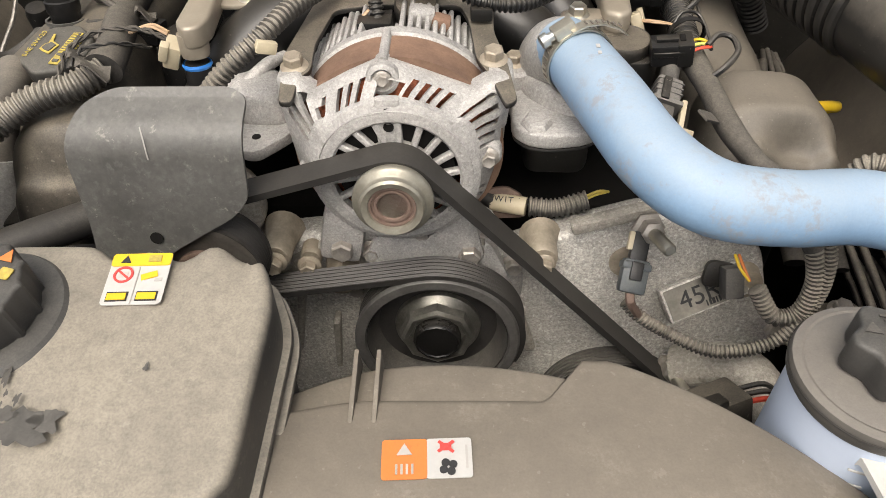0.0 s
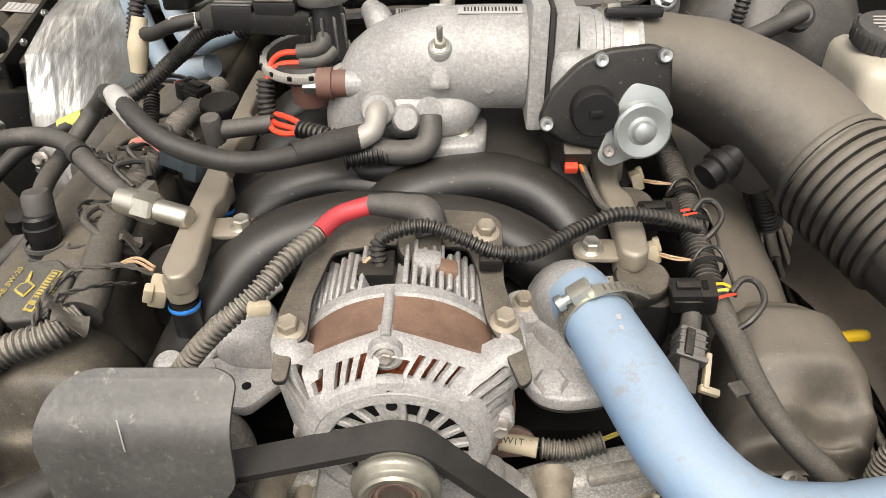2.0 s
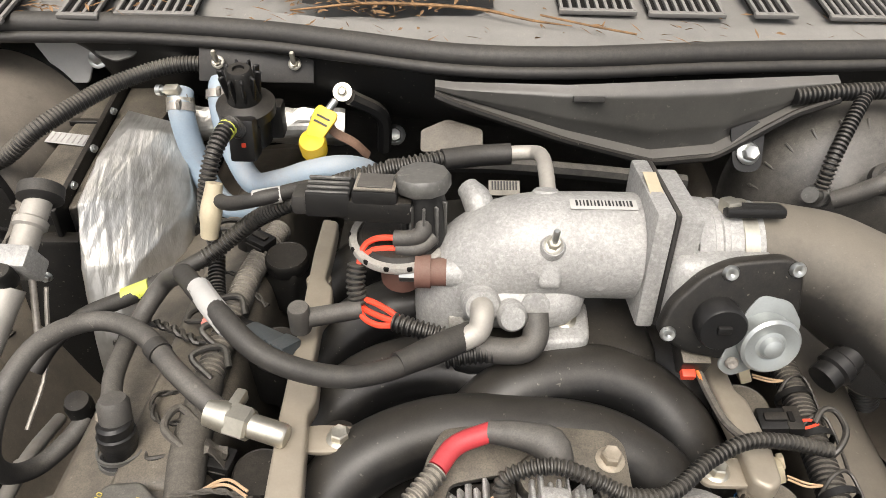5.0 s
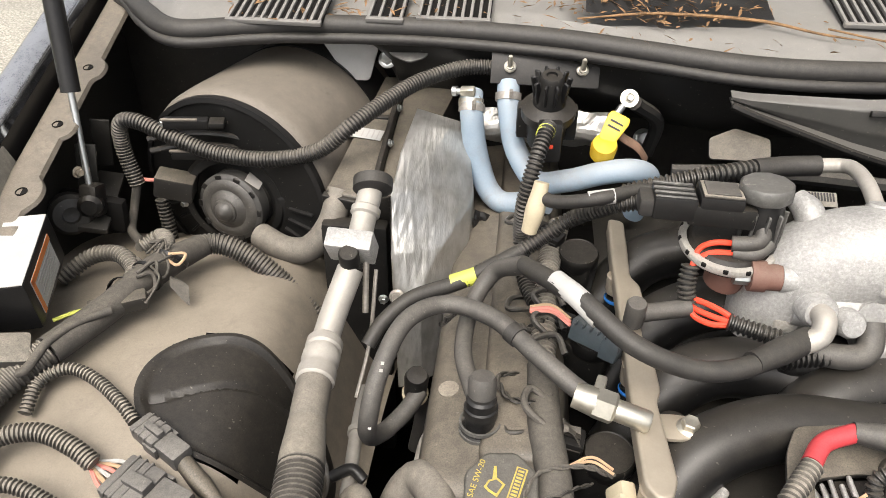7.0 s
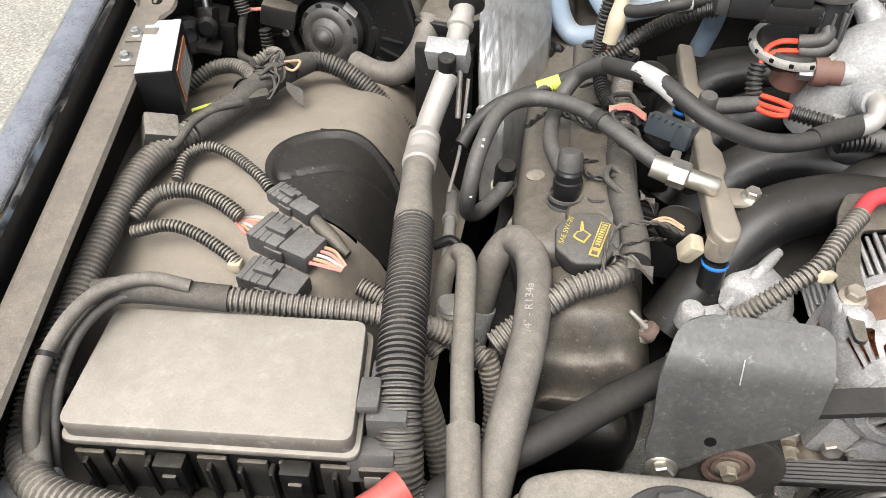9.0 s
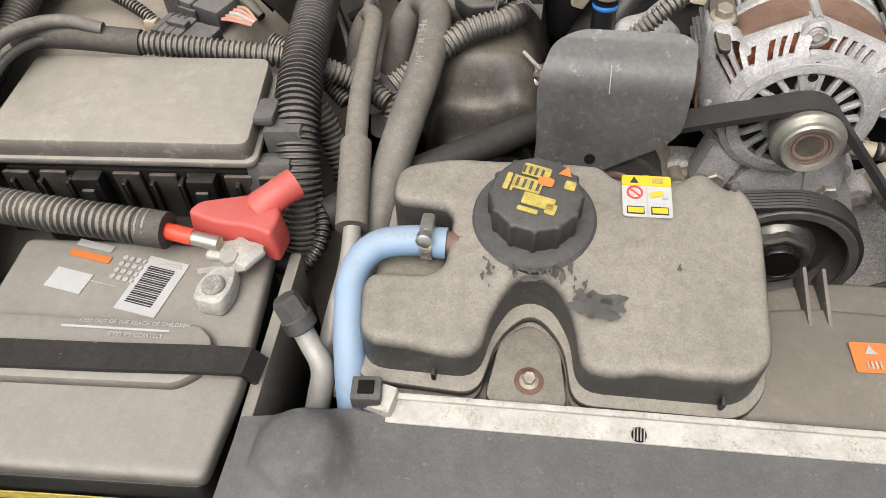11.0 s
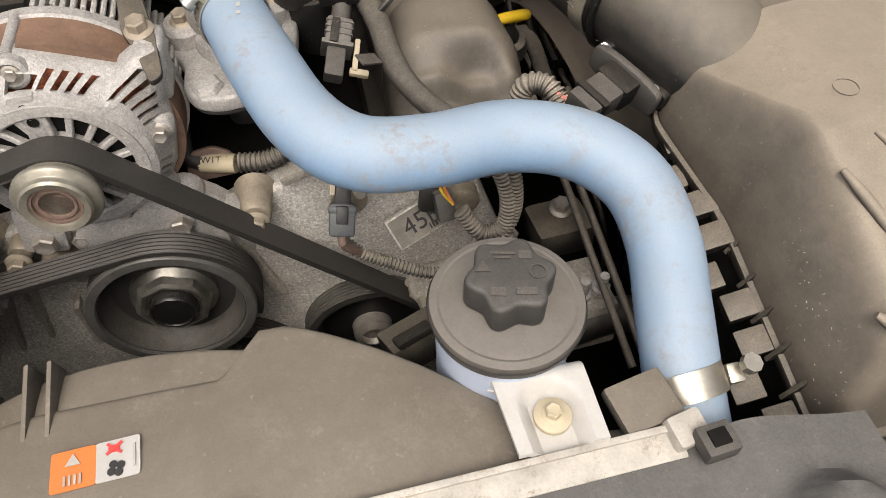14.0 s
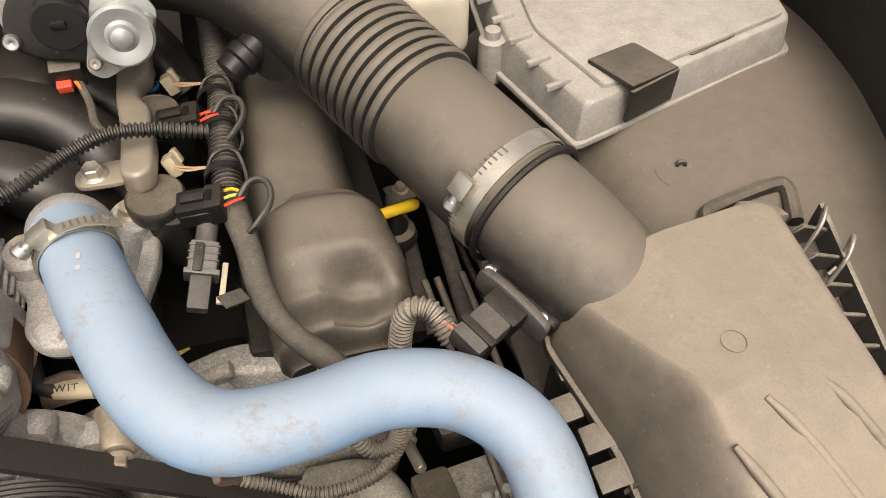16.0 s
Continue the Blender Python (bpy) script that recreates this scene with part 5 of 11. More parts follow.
for z in (0.8745, 0.8635):
    part("web_hole", lathe([(0.0036, 0.0), (0.0036, 0.0008), (0.0028, 0.0008), (0.0028, 0.0002)], (-0.0345, 0.4286, z), (0, -1, 0.05), 16), "dark", alt)
for x, z in ((-0.094, 0.818), (0.033, 0.830)):
    part("bolt_boss", lathe([(0.010, 0.0), (0.0095, 0.010), (0.008, 0.012)], (x, 0.452, z), (0, -1, 0.1), 18), "alu", alt)
    bolt((x, 0.440, z), (0, -1, 0.1), 0.0075, alt, "steel")
for s_, x in ((-1, -0.102), (1, 0.038)):
    part("mounting_ear", rbox((0.020, 0.030, 0.044), pose(x, 0.474, 0.862, 0, 6 * s_, 0), 0.006, 3), "alu", alt)
for x, z in ((-0.078, 0.75), (0.012, 0.748)):
    part("lower_foot", rbox((0.034, 0.03, 0.05), pose(x, 0.448, z + 0.008, 0, 12 if x < 0 else -12, 0), 0.007), "alu", alt)
part("lower_bracket", rbox((0.11, 0.018, 0.022), pose(-0.03, 0.452, 0.757), 0.005), "alu", alt)
bolt((-0.079, 0.437, 0.748), AX, 0.0125, alt, "steel")
bolt((0.020, 0.437, 0.742), AX, 0.0125, alt, "steel")
# rear bracket with cooling fins
part("rear_housing", alt_lathe([(0.0765, 0.489), (0.0785, 0.4905), (0.0785, 0.499), (0.066, 0.503), (0.060, 0.545), (0.04, 0.555), (0.0, 0.556)]), "alu", alt)
for i in range(38):
    a = radians(6 + 168 * i / 37)
    if 19 <= i <= 22:
        continue
    p = ring_pt(0.069, a, 0.5215)
    rad = ring_pt(1.0, a, 0) - ring_pt(0, a, 0)
    part("fin", rbox((0.0034, 0.044 + 0.008 * math.sin(i * 2.3), 0.019), frame_to(rad, p, (0, 1, 0)), 0.001, 1), "alu", alt)
part("regulator", rbox((0.030, 0.020, 0.012), pose(-0.052, 0.536, 0.884, 0, -10, 0), 0.003), "black_plastic", alt)
part("terminal", rbox((0.020, 0.016, 0.016), pose(-0.016, 0.528, 0.893, 0, 8, 0), 0.004), "alu", alt)
part("terminal", rbox((0.014, 0.014, 0.014), pose(-0.002, 0.524, 0.889, 0, 14, 0), 0.003), "stator", alt)
for i, c in enumerate(("wire_tan", "loom_black", "wire_tan", "redwire")):
    part("plug_wire", tube([(-0.058 + 0.004 * i, 0.530, 0.890), (-0.059 + 0.004 * i, 0.526, 0.895), (-0.054 + 0.002 * i, 0.528, 0.899)], 0.0013, 6), c, alt)
# pulley with its one-way clutch
PC = (-0.0315, 0.397, 0.8265)
pul = part("clutch_pulley", lathe([(0.0152, 0.006), (0.0166, 0.010), (0.0205, 0.0112), (0.0220, 0.0095), (0.0222, 0.006), (0.0230, 0.005), (0.0262, 0.004), (0.0276, 0.002), (0.0276, -0.0005), (0.0262, -0.0025), (0.0250, -0.004), (0.0250, -0.022), (0.012, -0.023)], PC, AX, 56), "cream_steel", alt, "worn cream-coloured clutch pulley")
part("clutch_ring", lathe([(0.0092, 0.002), (0.0105, 0.0075), (0.0122, 0.0078), (0.0127, 0.0062), (0.0140, 0.0062), (0.0144, 0.0085), (0.0158, 0.0085), (0.0166, 0.006)], PC, AX, 40), "rust_dull", pul, "rust-brown ring")
part("clutch_bore", lathe([(0.0, -0.006), (0.0056, -0.006), (0.0065, 0.001), (0.0094, 0.0028), (0.0098, 0.000)], PC, AX, 28), "clutch_grey", pul)

# support arch over the alternator
arch_outer = [(-0.107, 0.434), (-0.110, 0.462), (-0.112, 0.486), (-0.103, 0.530), (-0.097, 0.560), (-0.086, 0.582), (-0.045, 0.588), (0.028, 0.582), (0.038, 0.572), (0.037, 0.513), (0.046, 0.474), (0.051, 0.436), (0.043, 0.430),
              (0.033, 0.462), (0.024, 0.480), (0.019, 0.525), (0.012, 0.546), (-0.050, 0.548), (-0.082, 0.541), (-0.091, 0.499), (-0.090, 0.468), (-0.097, 0.460), (-0.098, 0.434)]
arch = thing("alternator_bracket", "dusty black stamped bracket arching over the alternator", "bracket", (-0.03, 0.53, 0.89))
part("stamping", prism(round_poly(arch_outer[::-1], 0.006, 3), 0.0045, Matrix(((1, 0, 0, 0), (0, 1, 0, 0), (0, 0.13, 1, 0.8185), (0, 0, 0, 1))), 0.0012), "cover", arch)
part("dome", lathe([(0.017, -0.006), (0.017, 0.004), (0.015, 0.007), (0.0, 0.008)], (-0.021, 0.548, 0.890), (0, -0.3, 1), 28), "cover", arch)
for at, mtl in (((-0.102, 0.473, 0.8845), "cad_dusty"), ((0.036, 0.479, 0.8855), "cad_dusty"), ((0.026, 0.560, 0.896), "cad_dusty")):
    bolt(at, (0, -0.13, 1), 0.0098, arch, mtl)

# cast support block left of the alternator
blk = thing("alternator_mount", "cast aluminium mount beside the alternator", "mount", (-0.14, 0.48, 0.83))
MT = [(-0.209, 0.492), (-0.200, 0.512), (-0.183, 0.545), (-0.140, 0.552), (-0.112, 0.500), (-0.118, 0.486), (-0.131, 0.470), (-0.139, 0.4615), (-0.150, 0.463), (-0.161, 0.479), (-0.175, 0.486), (-0.196, 0.484)]
part("flange", prism(round_poly(MT, 0.007, 4), 0.010, pose(0, 0, 0.810), 0.002, 2), "alu", blk)
part("saddle", prism(round_poly([(-0.190, 0.520), (-0.178, 0.556), (-0.135, 0.560), (-0.112, 0.515), (-0.124, 0.494), (-0.158, 0.496)], 0.010, 4), 0.030, pose(0, 0, 0.816), 0.009, 4, top_scale=0.72), "alu", blk)
part("cast_rib", tube([(-0.176, 0.508, 0.822), (-0.160, 0.520, 0.838), (-0.142, 0.540, 0.848), (-0.130, 0.556, 0.848)], 0.0055, 12, 0.005, radii=[0.7, 1.0, 1.0, 0.8]), "alu", blk)
part("boss", lathe([(0.0115, -0.012), (0.011, 0.006), (0.009, 0.009), (0.0, 0.0095)], (-0.203, 0.500, 0.818), (0, -0.1, 1), 26), "alu", blk)
part("boss", lathe([(0.0085, -0.006), (0.008, 0.004), (0.0055, 0.0055), (0.0, 0.0058)], (-0.177, 0.496, 0.819), (0, -0.1, 1), 22), "alu", blk)
part("hole", lathe([(0.0, 0.0004), (0.0028, 0.0004), (0.0034, 0.0), (0.0034, -0.002)], (-0.143, 0.481, 0.8206), (0, 0, 1), 16), "dark", blk)

# flat shield plate
pl = thing("belt_shield", "scratched dark grey bent steel shield with rounded corners", "shield plate", (-0.19, 0.42, 0.82))
P_OUT = [(-0.046, 0.002), (-0.044, 0.03), (-0.048, 0.085), (-0.038, 0.116), (-0.018, 0.128), (0.060, 0.128), (0.070, 0.12), (0.068, 0.050), (0.056, 0.036), (0.006, 0.006), (-0.010, -0.012), (-0.024, -0.020), (-0.040, -0.018)]


def plate_pose(x, s):
    """Bend: upright below, rolling back at the top edge."""
    z = 0.783 + 0.95 * s - 0.012 * sst(0.095, 0.13, s)
    y = 0.383 + 0.19 * s + 0.025 * sst(0.085, 0.13, s)
    return Vector((-0.195 + x, y, z))


bm = bmesh.new()
vs = [bm.verts.new((x, s, 0)) for x, s in round_poly(P_OUT[::-1], 0.014)]
bm.faces.new(vs)
for s in (0.0, 0.02, 0.04, 0.06, 0.08, 0.088, 0.096, 0.104, 0.112, 0.12):
    bmesh.ops.bisect_plane(bm, geom=bm.verts[:] + bm.edges[:] + bm.faces[:], plane_co=(0, s, 0), plane_no=(0, 1, 0))
for v in bm.verts:
    v.co = plate_pose(v.co.x, v.co.y)
bmesh.ops.recalc_face_normals(bm, faces=bm.faces)
bmesh.ops.solidify(bm, geom=bm.faces[:], thickness=0.003)
part("sheet", bm, "plate", pl)
part("hole", lathe([(0.0045, 0), (0.0045, 0.0008)], plate_pose(0.000, 0.020) + Vector((0, -0.0008, 0.0002)), (0, -0.98, 0.19), 16), "dark", pl)
part("scratch", rbox((0.0008, 0.0005, 0.022), Matrix.Translation(plate_pose(0.007, 0.092) + Vector((0, -0.0022, 0.0003))) @ pose(0, 0, 0, -16, -3, 0), 0.0001, 1), "print_grey", pl)

# 45RP tag and small front hardware
tag = thing("part_label", "grey paper label printed 45RP on the timing cover", "label", (0.2, 0.44, 0.69))
tm = frame_to((0.05, -0.78, 0.62), (0.213, 0.436, 0.698)) @ pose(0, 0, 0, 0, 0, 20)
part("pad", rbox((0.070, 0.030, 0.012), tm @ pose(0, 0, -0.0062), 0.002), "alu_cover", tag)
part("paper", prism(rect(0, 0, 0.066, 0.026), 0.0006, tm), "old_paper", tag, smooth=False)
lettering("45RP", 0.022, tm, "print_black", tag)
for i in range(9):
    decal(rect(-0.002 + 0.0028 * i, -0.0085, 0.0012 + 0.0007 * (i % 3), 0.005), tm, "print_black", tag, "bar")
sensor = thing("cam_sensor", "black cam position sensor plugged into the timing cover", "sensor", (0.23, 0.44, 0.70))
part("flange", prism(round_poly([(-0.014, -0.009), (0.012, -0.010), (0.015, 0.009), (-0.009, 0.013)], 0.007), 0.006, frame_to((0, -0.85, 0.5), (0.218, 0.438, 0.717)), 0.001), "black_plastic", sensor)
part("plug", rbox((0.016, 0.013, 0.026), pose(0.226, 0.426, 0.720, -30, 0, 8), 0.003), "plug_grey", sensor)
for at in ((0.195, 0.425, 0.615), (0.28, 0.43, 0.66), (0.155, 0.44, 0.765)):
    st = thing("stud", "dusty steel stud standing on the timing cover", "stud", at, "cover studs")
    part("nut", lathe([(0.013, 0), (0.013, 0.003), (0.009, 0.004), (0.009, 0.014), (0.006, 0.016)], at, (0.1, -0.8, 0.3), 6), "steel", st)
    part("shank", lathe([(0.005, 0.01), (0.005, 0.045), (0.0035, 0.047)], at, (0.1, -0.8, 0.3), 14), "cad", st)

# ---- coolant bottle ----
def sheared(geo, y0, k):
    """Lets a level body slope along the car."""
    return [Vector((v[0], v[1], v[2] + k * (v[1] - y0))) for v in geo[0]], geo[1]


bottle = thing("coolant_bottle", "dusty grey moulded plastic coolant expansion bottle with water stains", "coolant bottle", (-0.21, 0.25, 0.70))
B_OUT = [(-0.338, 0.172), (-0.263, 0.172), (-0.257, 0.205), (-0.246, 0.226), (-0.232, 0.232), (-0.218, 0.226), (-0.206, 0.205), (-0.201, 0.170), (-0.104, 0.172), (-0.088, 0.188), (-0.086, 0.29), (-0.100, 0.321), (-0.135, 0.323),
         (-0.16, 0.318), (-0.20, 0.323), (-0.30, 0.320), (-0.336, 0.308), (-0.336, 0.278), (-0.296, 0.275), (-0.291, 0.268), (-0.292, 0.232), (-0.302, 0.224), (-0.345, 0.222)]


def fluted(geo):
    """Cuts the shell into a grid, then presses shallow flutes and a sag round the notch into its top."""
    bm = bmesh.new()
    vs = [bm.verts.new(v) for v in geo[0]]
    for q in geo[1]:
        bm.faces.new([vs[i] for i in q])
    cuts = [((-0.33 + 0.0075 * i, 0, 0), (1, 0, 0)) for i in range(33)] + [((0, 0.18 + 0.012 * i, 0), (0, 1, 0)) for i in range(12)]
    for co, no in cuts:
        bmesh.ops.bisect_plane(bm, geom=bm.verts[:] + bm.edges[:] + bm.faces[:], plane_co=co, plane_no=no)
    for v in bm.verts:
        x, y, z = v.co
        top = sst(0.80, 0.832, z)
        flute = 0.5 - 0.5 * math.cos(2 * math.pi * (x + 0.197) / 0.036) if -0.197 < x < -0.089 else 0.0
        dz = -0.0035 * flute * (0.35 + 0.65 * sst(0.24, 0.32, y))
        dz -= 0.006 * (1 - sst(0.012, 0.040, abs(math.hypot((x + 0.232) * 0.9, min(0.0, y - 0.175) + max(0.0, y - 0.175) * 0.8) - 0.030))) * (1 - sst(0.20, 0.26, y))
        dz += 0.0012 * wave(x, y, 22, 5)
        v.co.z += dz * top
        if y > 0.312:
            v.co.y -= 0.006 * flute
    bm.verts.index_update()
    out = [v.co.copy() for v in bm.verts], [tuple(v.index for v in f.verts) for f in bm.faces]
    bm.free()
    return out


part("upper_shell", sheared(fluted(prism(round_poly(B_OUT, 0.016, 5), 0.125, Matrix.Translation((0, 0, 0.708)), 0.015, 5)), 0.16, 0.15), "bottle", bottle)
SEAM = [(-0.344, 0.166), (-0.262, 0.164), (-0.254, 0.204), (-0.232, 0.226), (-0.210, 0.204), (-0.203, 0.164), (-0.100, 0.166), (-0.082, 0.186), (-0.080, 0.292), (-0.098, 0.329), (-0.30, 0.328), (-0.343, 0.313)]
part("weld_seam", sheared(prism(round_poly([(-0.213 + (x + 0.213) * 0.99, 0.25 + (y - 0.25) * 1.03) for x, y in SEAM], 0.014, 5), 0.007, Matrix.Translation((0, 0, 0.794)), 0.002, 2), 0.16, 0.10), "bottle", bottle, "moulded weld flange round the bottle")
part("weld_seam", sheared(prism(round_poly([(-0.213 + (x + 0.213) * 1.01, 0.25 + (y - 0.25) * 1.05) for x, y in SEAM], 0.014, 5), 0.005, Matrix.Translation((0, 0, 0.7855)), 0.0015, 2), 0.16, 0.10), "bottle", bottle)
part("lower_shell", sheared(prism(round_poly([(x * 0.985 - 0.003, y) for x, y in B_OUT if not -0.27 < x < -0.195], 0.02, 4), 0.12, Matrix.Translation((0, 0, 0.665)), 0.01, 3), 0.16, 0.10), "black_plastic", bottle)
part("hose_recess", rbox((0.05, 0.056, 0.09), pose(-0.318, 0.25, 0.772), 0.008, 3), "bottle", bottle)
part("mount_tab", prism(round_poly([(-0.258, 0.158), (-0.205, 0.158), (-0.212, 0.205), (-0.232, 0.222), (-0.252, 0.205)], 0.01), 0.006, Matrix.Translation((0, 0, 0.7925)), 0.0015), "bottle", bottle)
part("rust_washer", lathe([(0.006, 0), (0.0095, 0.0), (0.0095, 0.0012), (0.005, 0.0014)], (-0.2305, 0.176, 0.7985), (0, -0.1, 1), 24), "rust", bottle, "rusted washer")
bolt((-0.2305, 0.176, 0.800), (0, -0.1, 1), 0.0062, bottle, "cad_dusty")
for x, y in ((-0.29, 0.1655), (-0.1155, 0.1665)):
    part("nib", rbox((0.003, 0.006, 0.011), pose(x, y, 0.814, 10), 0.001), "black_plastic", bottle)



def bottle_top(x, y):
    return 0.8335 + 0.15 * (y - 0.16)


def blot(cx, cy, rx, ry, seed):
    """A ragged wet stain lying on the bottle."""
    r_ = random.Random(seed)
    ph = [r_.random() * 6.28 for _ in range(4)]
    pts = []
    for i in range(26):
        a = 2 * math.pi * i / 26
        k = 1 + 0.25 * math.sin(3 * a + ph[0]) + 0.2 * math.sin(5 * a + ph[1]) + 0.12 * math.sin(9 * a + ph[2])
        pts.append((cx + rx * k * math.cos(a), cy + ry * k * math.sin(a)))
    c = (cx, cy, bottle_top(cx, cy) + 0.0004)
    return [Vector((x, y, bottle_top(x, y) + 0.0004)) for x, y in pts] + [Vector(c)], [(i, (i + 1) % 26, 26) for i in range(26)]


for i, (x, y, rx, ry) in enumerate(((-0.236, 0.2345, 0.004, 0.006), (-0.228, 0.240, 0.003, 0.007), (-0.222, 0.233, 0.0025, 0.004), (-0.246, 0.236, 0.003, 0.003), (-0.251, 0.243, 0.0018, 0.003), (-0.194, 0.209, 0.013, 0.009), (-0.182, 0.213, 0.007, 0.006),
                                  (-0.203, 0.216, 0.005, 0.004), (-0.236, 0.224, 0.006, 0.002), (-0.262, 0.226, 0.0016, 0.002), (-0.142, 0.242, 0.0012, 0.0025), (-0.212, 0.243, 0.0014, 0.004))):
    part("stain", blot(x, y, rx, ry, i), "wet", bottle, "dark wet stain")
drip = random.Random(12)
for i in range(46):
    x = -0.236 + drip.gauss(0, 0.020)
    y = 0.234 - abs(drip.gauss(0, 0.010)) + 0.006 * drip.random()
    if math.hypot(x + 0.232, (y - 0.175) * 0.8) > 0.043 and -0.285 < x < -0.17:
        k = drip.uniform(0.0005, 0.0018)
        part("stain", blot(x, y, k, k * drip.uniform(1.2, 3.2), 40 + i), "wet", bottle)
CN = Vector((0, -0.15, 1)).normalized()
CA = Vector((-0.2365, 0.2735, 0.845))
cap = part("cap", lathe([(0.0425, -0.004), (0.0425, 0.004), (0.040, 0.0065), (0.030, 0.0075)], CA, CN, 56), "lid_black", bottle, "ribbed black cap with worn yellow warning print")
cm = frame_to(CN, CA + CN * 0.006)
gear = []
for i in range(96):
    a = 2 * math.pi * i / 96
    lobe = 0.0018 if (i % 8) in (0, 1) else 0.0
    gear.append(((0.0292 + lobe) * math.cos(a), (0.0292 + lobe) * math.sin(a)))
part("grip", prism(gear, 0.026, cm, 0.0025, 3), "lid_black", cap)
cpm = cm @ Matrix.Translation((0, 0, 0.0262)) @ pose(0, 0, 0, 0, 0, -14) @ Matrix.Diagonal((1.15, 1.15, 1, 1))
for x, y, w, h in ((-0.004, 0.0135, 0.016, 0.008), (-0.006, 0.003, 0.016, 0.009), (0.003, -0.006, 0.018, 0.008), (-0.001, -0.0135, 0.012, 0.003), (-0.0175, 0.002, 0.003, 0.012), (-0.014, 0.002, 0.0015, 0.012), (0.0165, 0.010, 0.006, 0.006), (0.011, -0.009, 0.006, 0.007)):
    decal(round_poly(rect(x, y, w, h), 0.001, 2), cpm, "yellow_print", cap, "print")
decal([(0.008, 0.016), (0.0155, 0.016), (0.012, 0.0225)], cpm, "orange", cap, "print")
decal(round_poly(rect(0.003, 0.008, 0.009, 0.006), 0.002), cpm, "orange", cap, "print", 0.0011)
for i in range(4):
    decal(rect(-0.011 + 0.0035 * i, 0.013, 0.0015, 0.005), cpm, "lid_black", cap, "print", 0.0011)
    decal(rect(-0.012 + 0.004 * i, 0.003, 0.0016, 0.006), cpm, "lid_black", cap, "print", 0.0011)


def yellow_label(parent, m):
    part("paper", prism(round_poly(rect(0, 0, 0.033, 0.034), 0.003), 0.0005, m @ Matrix.Translation((0, 0, 0.0006))), "white", parent, smooth=False)
    L = 0.0012
    decal(round_poly(rect(0, 0.0128, 0.033, 0.0085), 0.002), m, "yellow", parent, "header", L)
    decal([(-0.011, 0.0105), (-0.0055, 0.0105), (-0.00825, 0.0155)], m, "print_black", parent, "symbol", L + 0.0006)
    decal(rect(0.0075, 0.013, 0.007, 0.0045), m, "yellow_print", parent, "symbol", L + 0.0006)
    decal(rect(0, -0.0045, 0.0006, 0.024), m, "print_grey", parent, "divider", L)
    ring = lathe([(0.0055, 0), (0.0055, 0.0005), (0.0042, 0.0005), (0.0042, 0)], (0, 0, 0), (0, 0, 1), 24, hollow=True)
    part("symbol", moved(ring, m @ Matrix.Translation((-0.008, 0.0028, L))), "print_red", parent)
    part("symbol", prism(rect(0, 0, 0.0095, 0.0012), 0.0005, m @ pose(-0.008, 0.0028, L, 0, 0, -40)), "print_red", parent, smooth=False)
    decal(rect(-0.008, 0.0028, 0.005, 0.004), m, "print_grey", parent, "symbol", L - 0.0003)
    for x in (-0.008, 0.008):
        decal(rect(x, -0.0118, 0.0115, 0.006), m, "print_black", parent, "symbol", L)
        decal(rect(x, -0.0121, 0.0102, 0.0042), m, "yellow", parent, "symbol", L + 0.0006)
    part("symbol", prism(rect(0, 0, 0.009, 0.004), 0.0005, m @ pose(0.0065, 0.0018, L, 0, 0, 18)), "yellow", parent, smooth=False)
    decal(rect(0.012, -0.001, 0.004, 0.0022), m, "print_grey", parent, "symbol", L)


lab = thing("warning_label", "yellow and white warning sticker on the coolant bottle", "label", (-0.162, 0.296, 0.85))
yellow_label(lab, frame_to((0, -0.15, 1), (-0.162, 0.2955, 0.8534)) @ pose(0, 0, 0, 0, 0, 2))

# small blue hose to the bottle
oh = thing("overflow_hose", "thin pale blue silicone hose clamped to the coolant bottle", "hose", (-0.35, 0.22, 0.82))
part("hose", tube([(-0.296, 0.252, 0.838), (-0.318, 0.252, 0.838), (-0.342, 0.247, 0.834), (-0.354, 0.228, 0.826), (-0.352, 0.20, 0.815), (-0.347, 0.17, 0.795), (-0.342, 0.145, 0.765), (-0.342, 0.12, 0.72)], 0.0105, 18), "blue", oh)
part("end_cuff", tube([(-0.293, 0.252, 0.838), (-0.300, 0.252, 0.838)], 0.0109, 18, 0.003), "blue", oh)
clamp((-0.306, 0.252, 0.838), (1, 0, 0), 0.0108, 0.008, (0, 0.15, 1))
part("nipple", lathe([(0.0085, 0), (0.0085, 0.02)], (-0.302, 0.252, 0.838), (1, 0, 0), 16), "terracotta", bottle)

# ---- fan shroud ----
shroud = thing("fan_shroud", "dusty brown-grey moulded radiator fan shroud", "fan shroud", (0.06, 0.22, 0.75))


def shroud_fn(u, v):
    x = -0.36 + 0.70 * u
    back = 0.258 - 0.9 * max(0.0, abs(x - 0.02) - 0.055) ** 1.5
    if x > 0.062:
        back = 0.287 - 1.05 * max(0.0, x - 0.10) ** 1.25 if x > 0.085 else 0.258 + 0.029 * (x - 0.062) / 0.023
    back = max(back, 0.19)
    f = min(1.0, v / 0.86)
    y = 0.163 + (back - 0.163) * f
    z = 0.796 + 0.004 * math.sin(math.pi * f) + 0.0015 * wave(x, y, 11, 4)
    z -= 0.030 * sst(0.14, 0.33, x) + 0.02 * sst(0.05, 0.30, -x - 0.05)
    z -= 0.004 * (1 - sst(0.0, 0.12, f))
    if v > 0.86:
        k = (v - 0.86) / 0.14
        y += 0.004 * math.sin(k * math.pi / 2)
        z -= 0.006 * k + 0.10 * sst(0.35, 1.0, k)
    return (x, y, z)


part("front_hood", patch(140, 44, shroud_fn), "shroud", shroud)


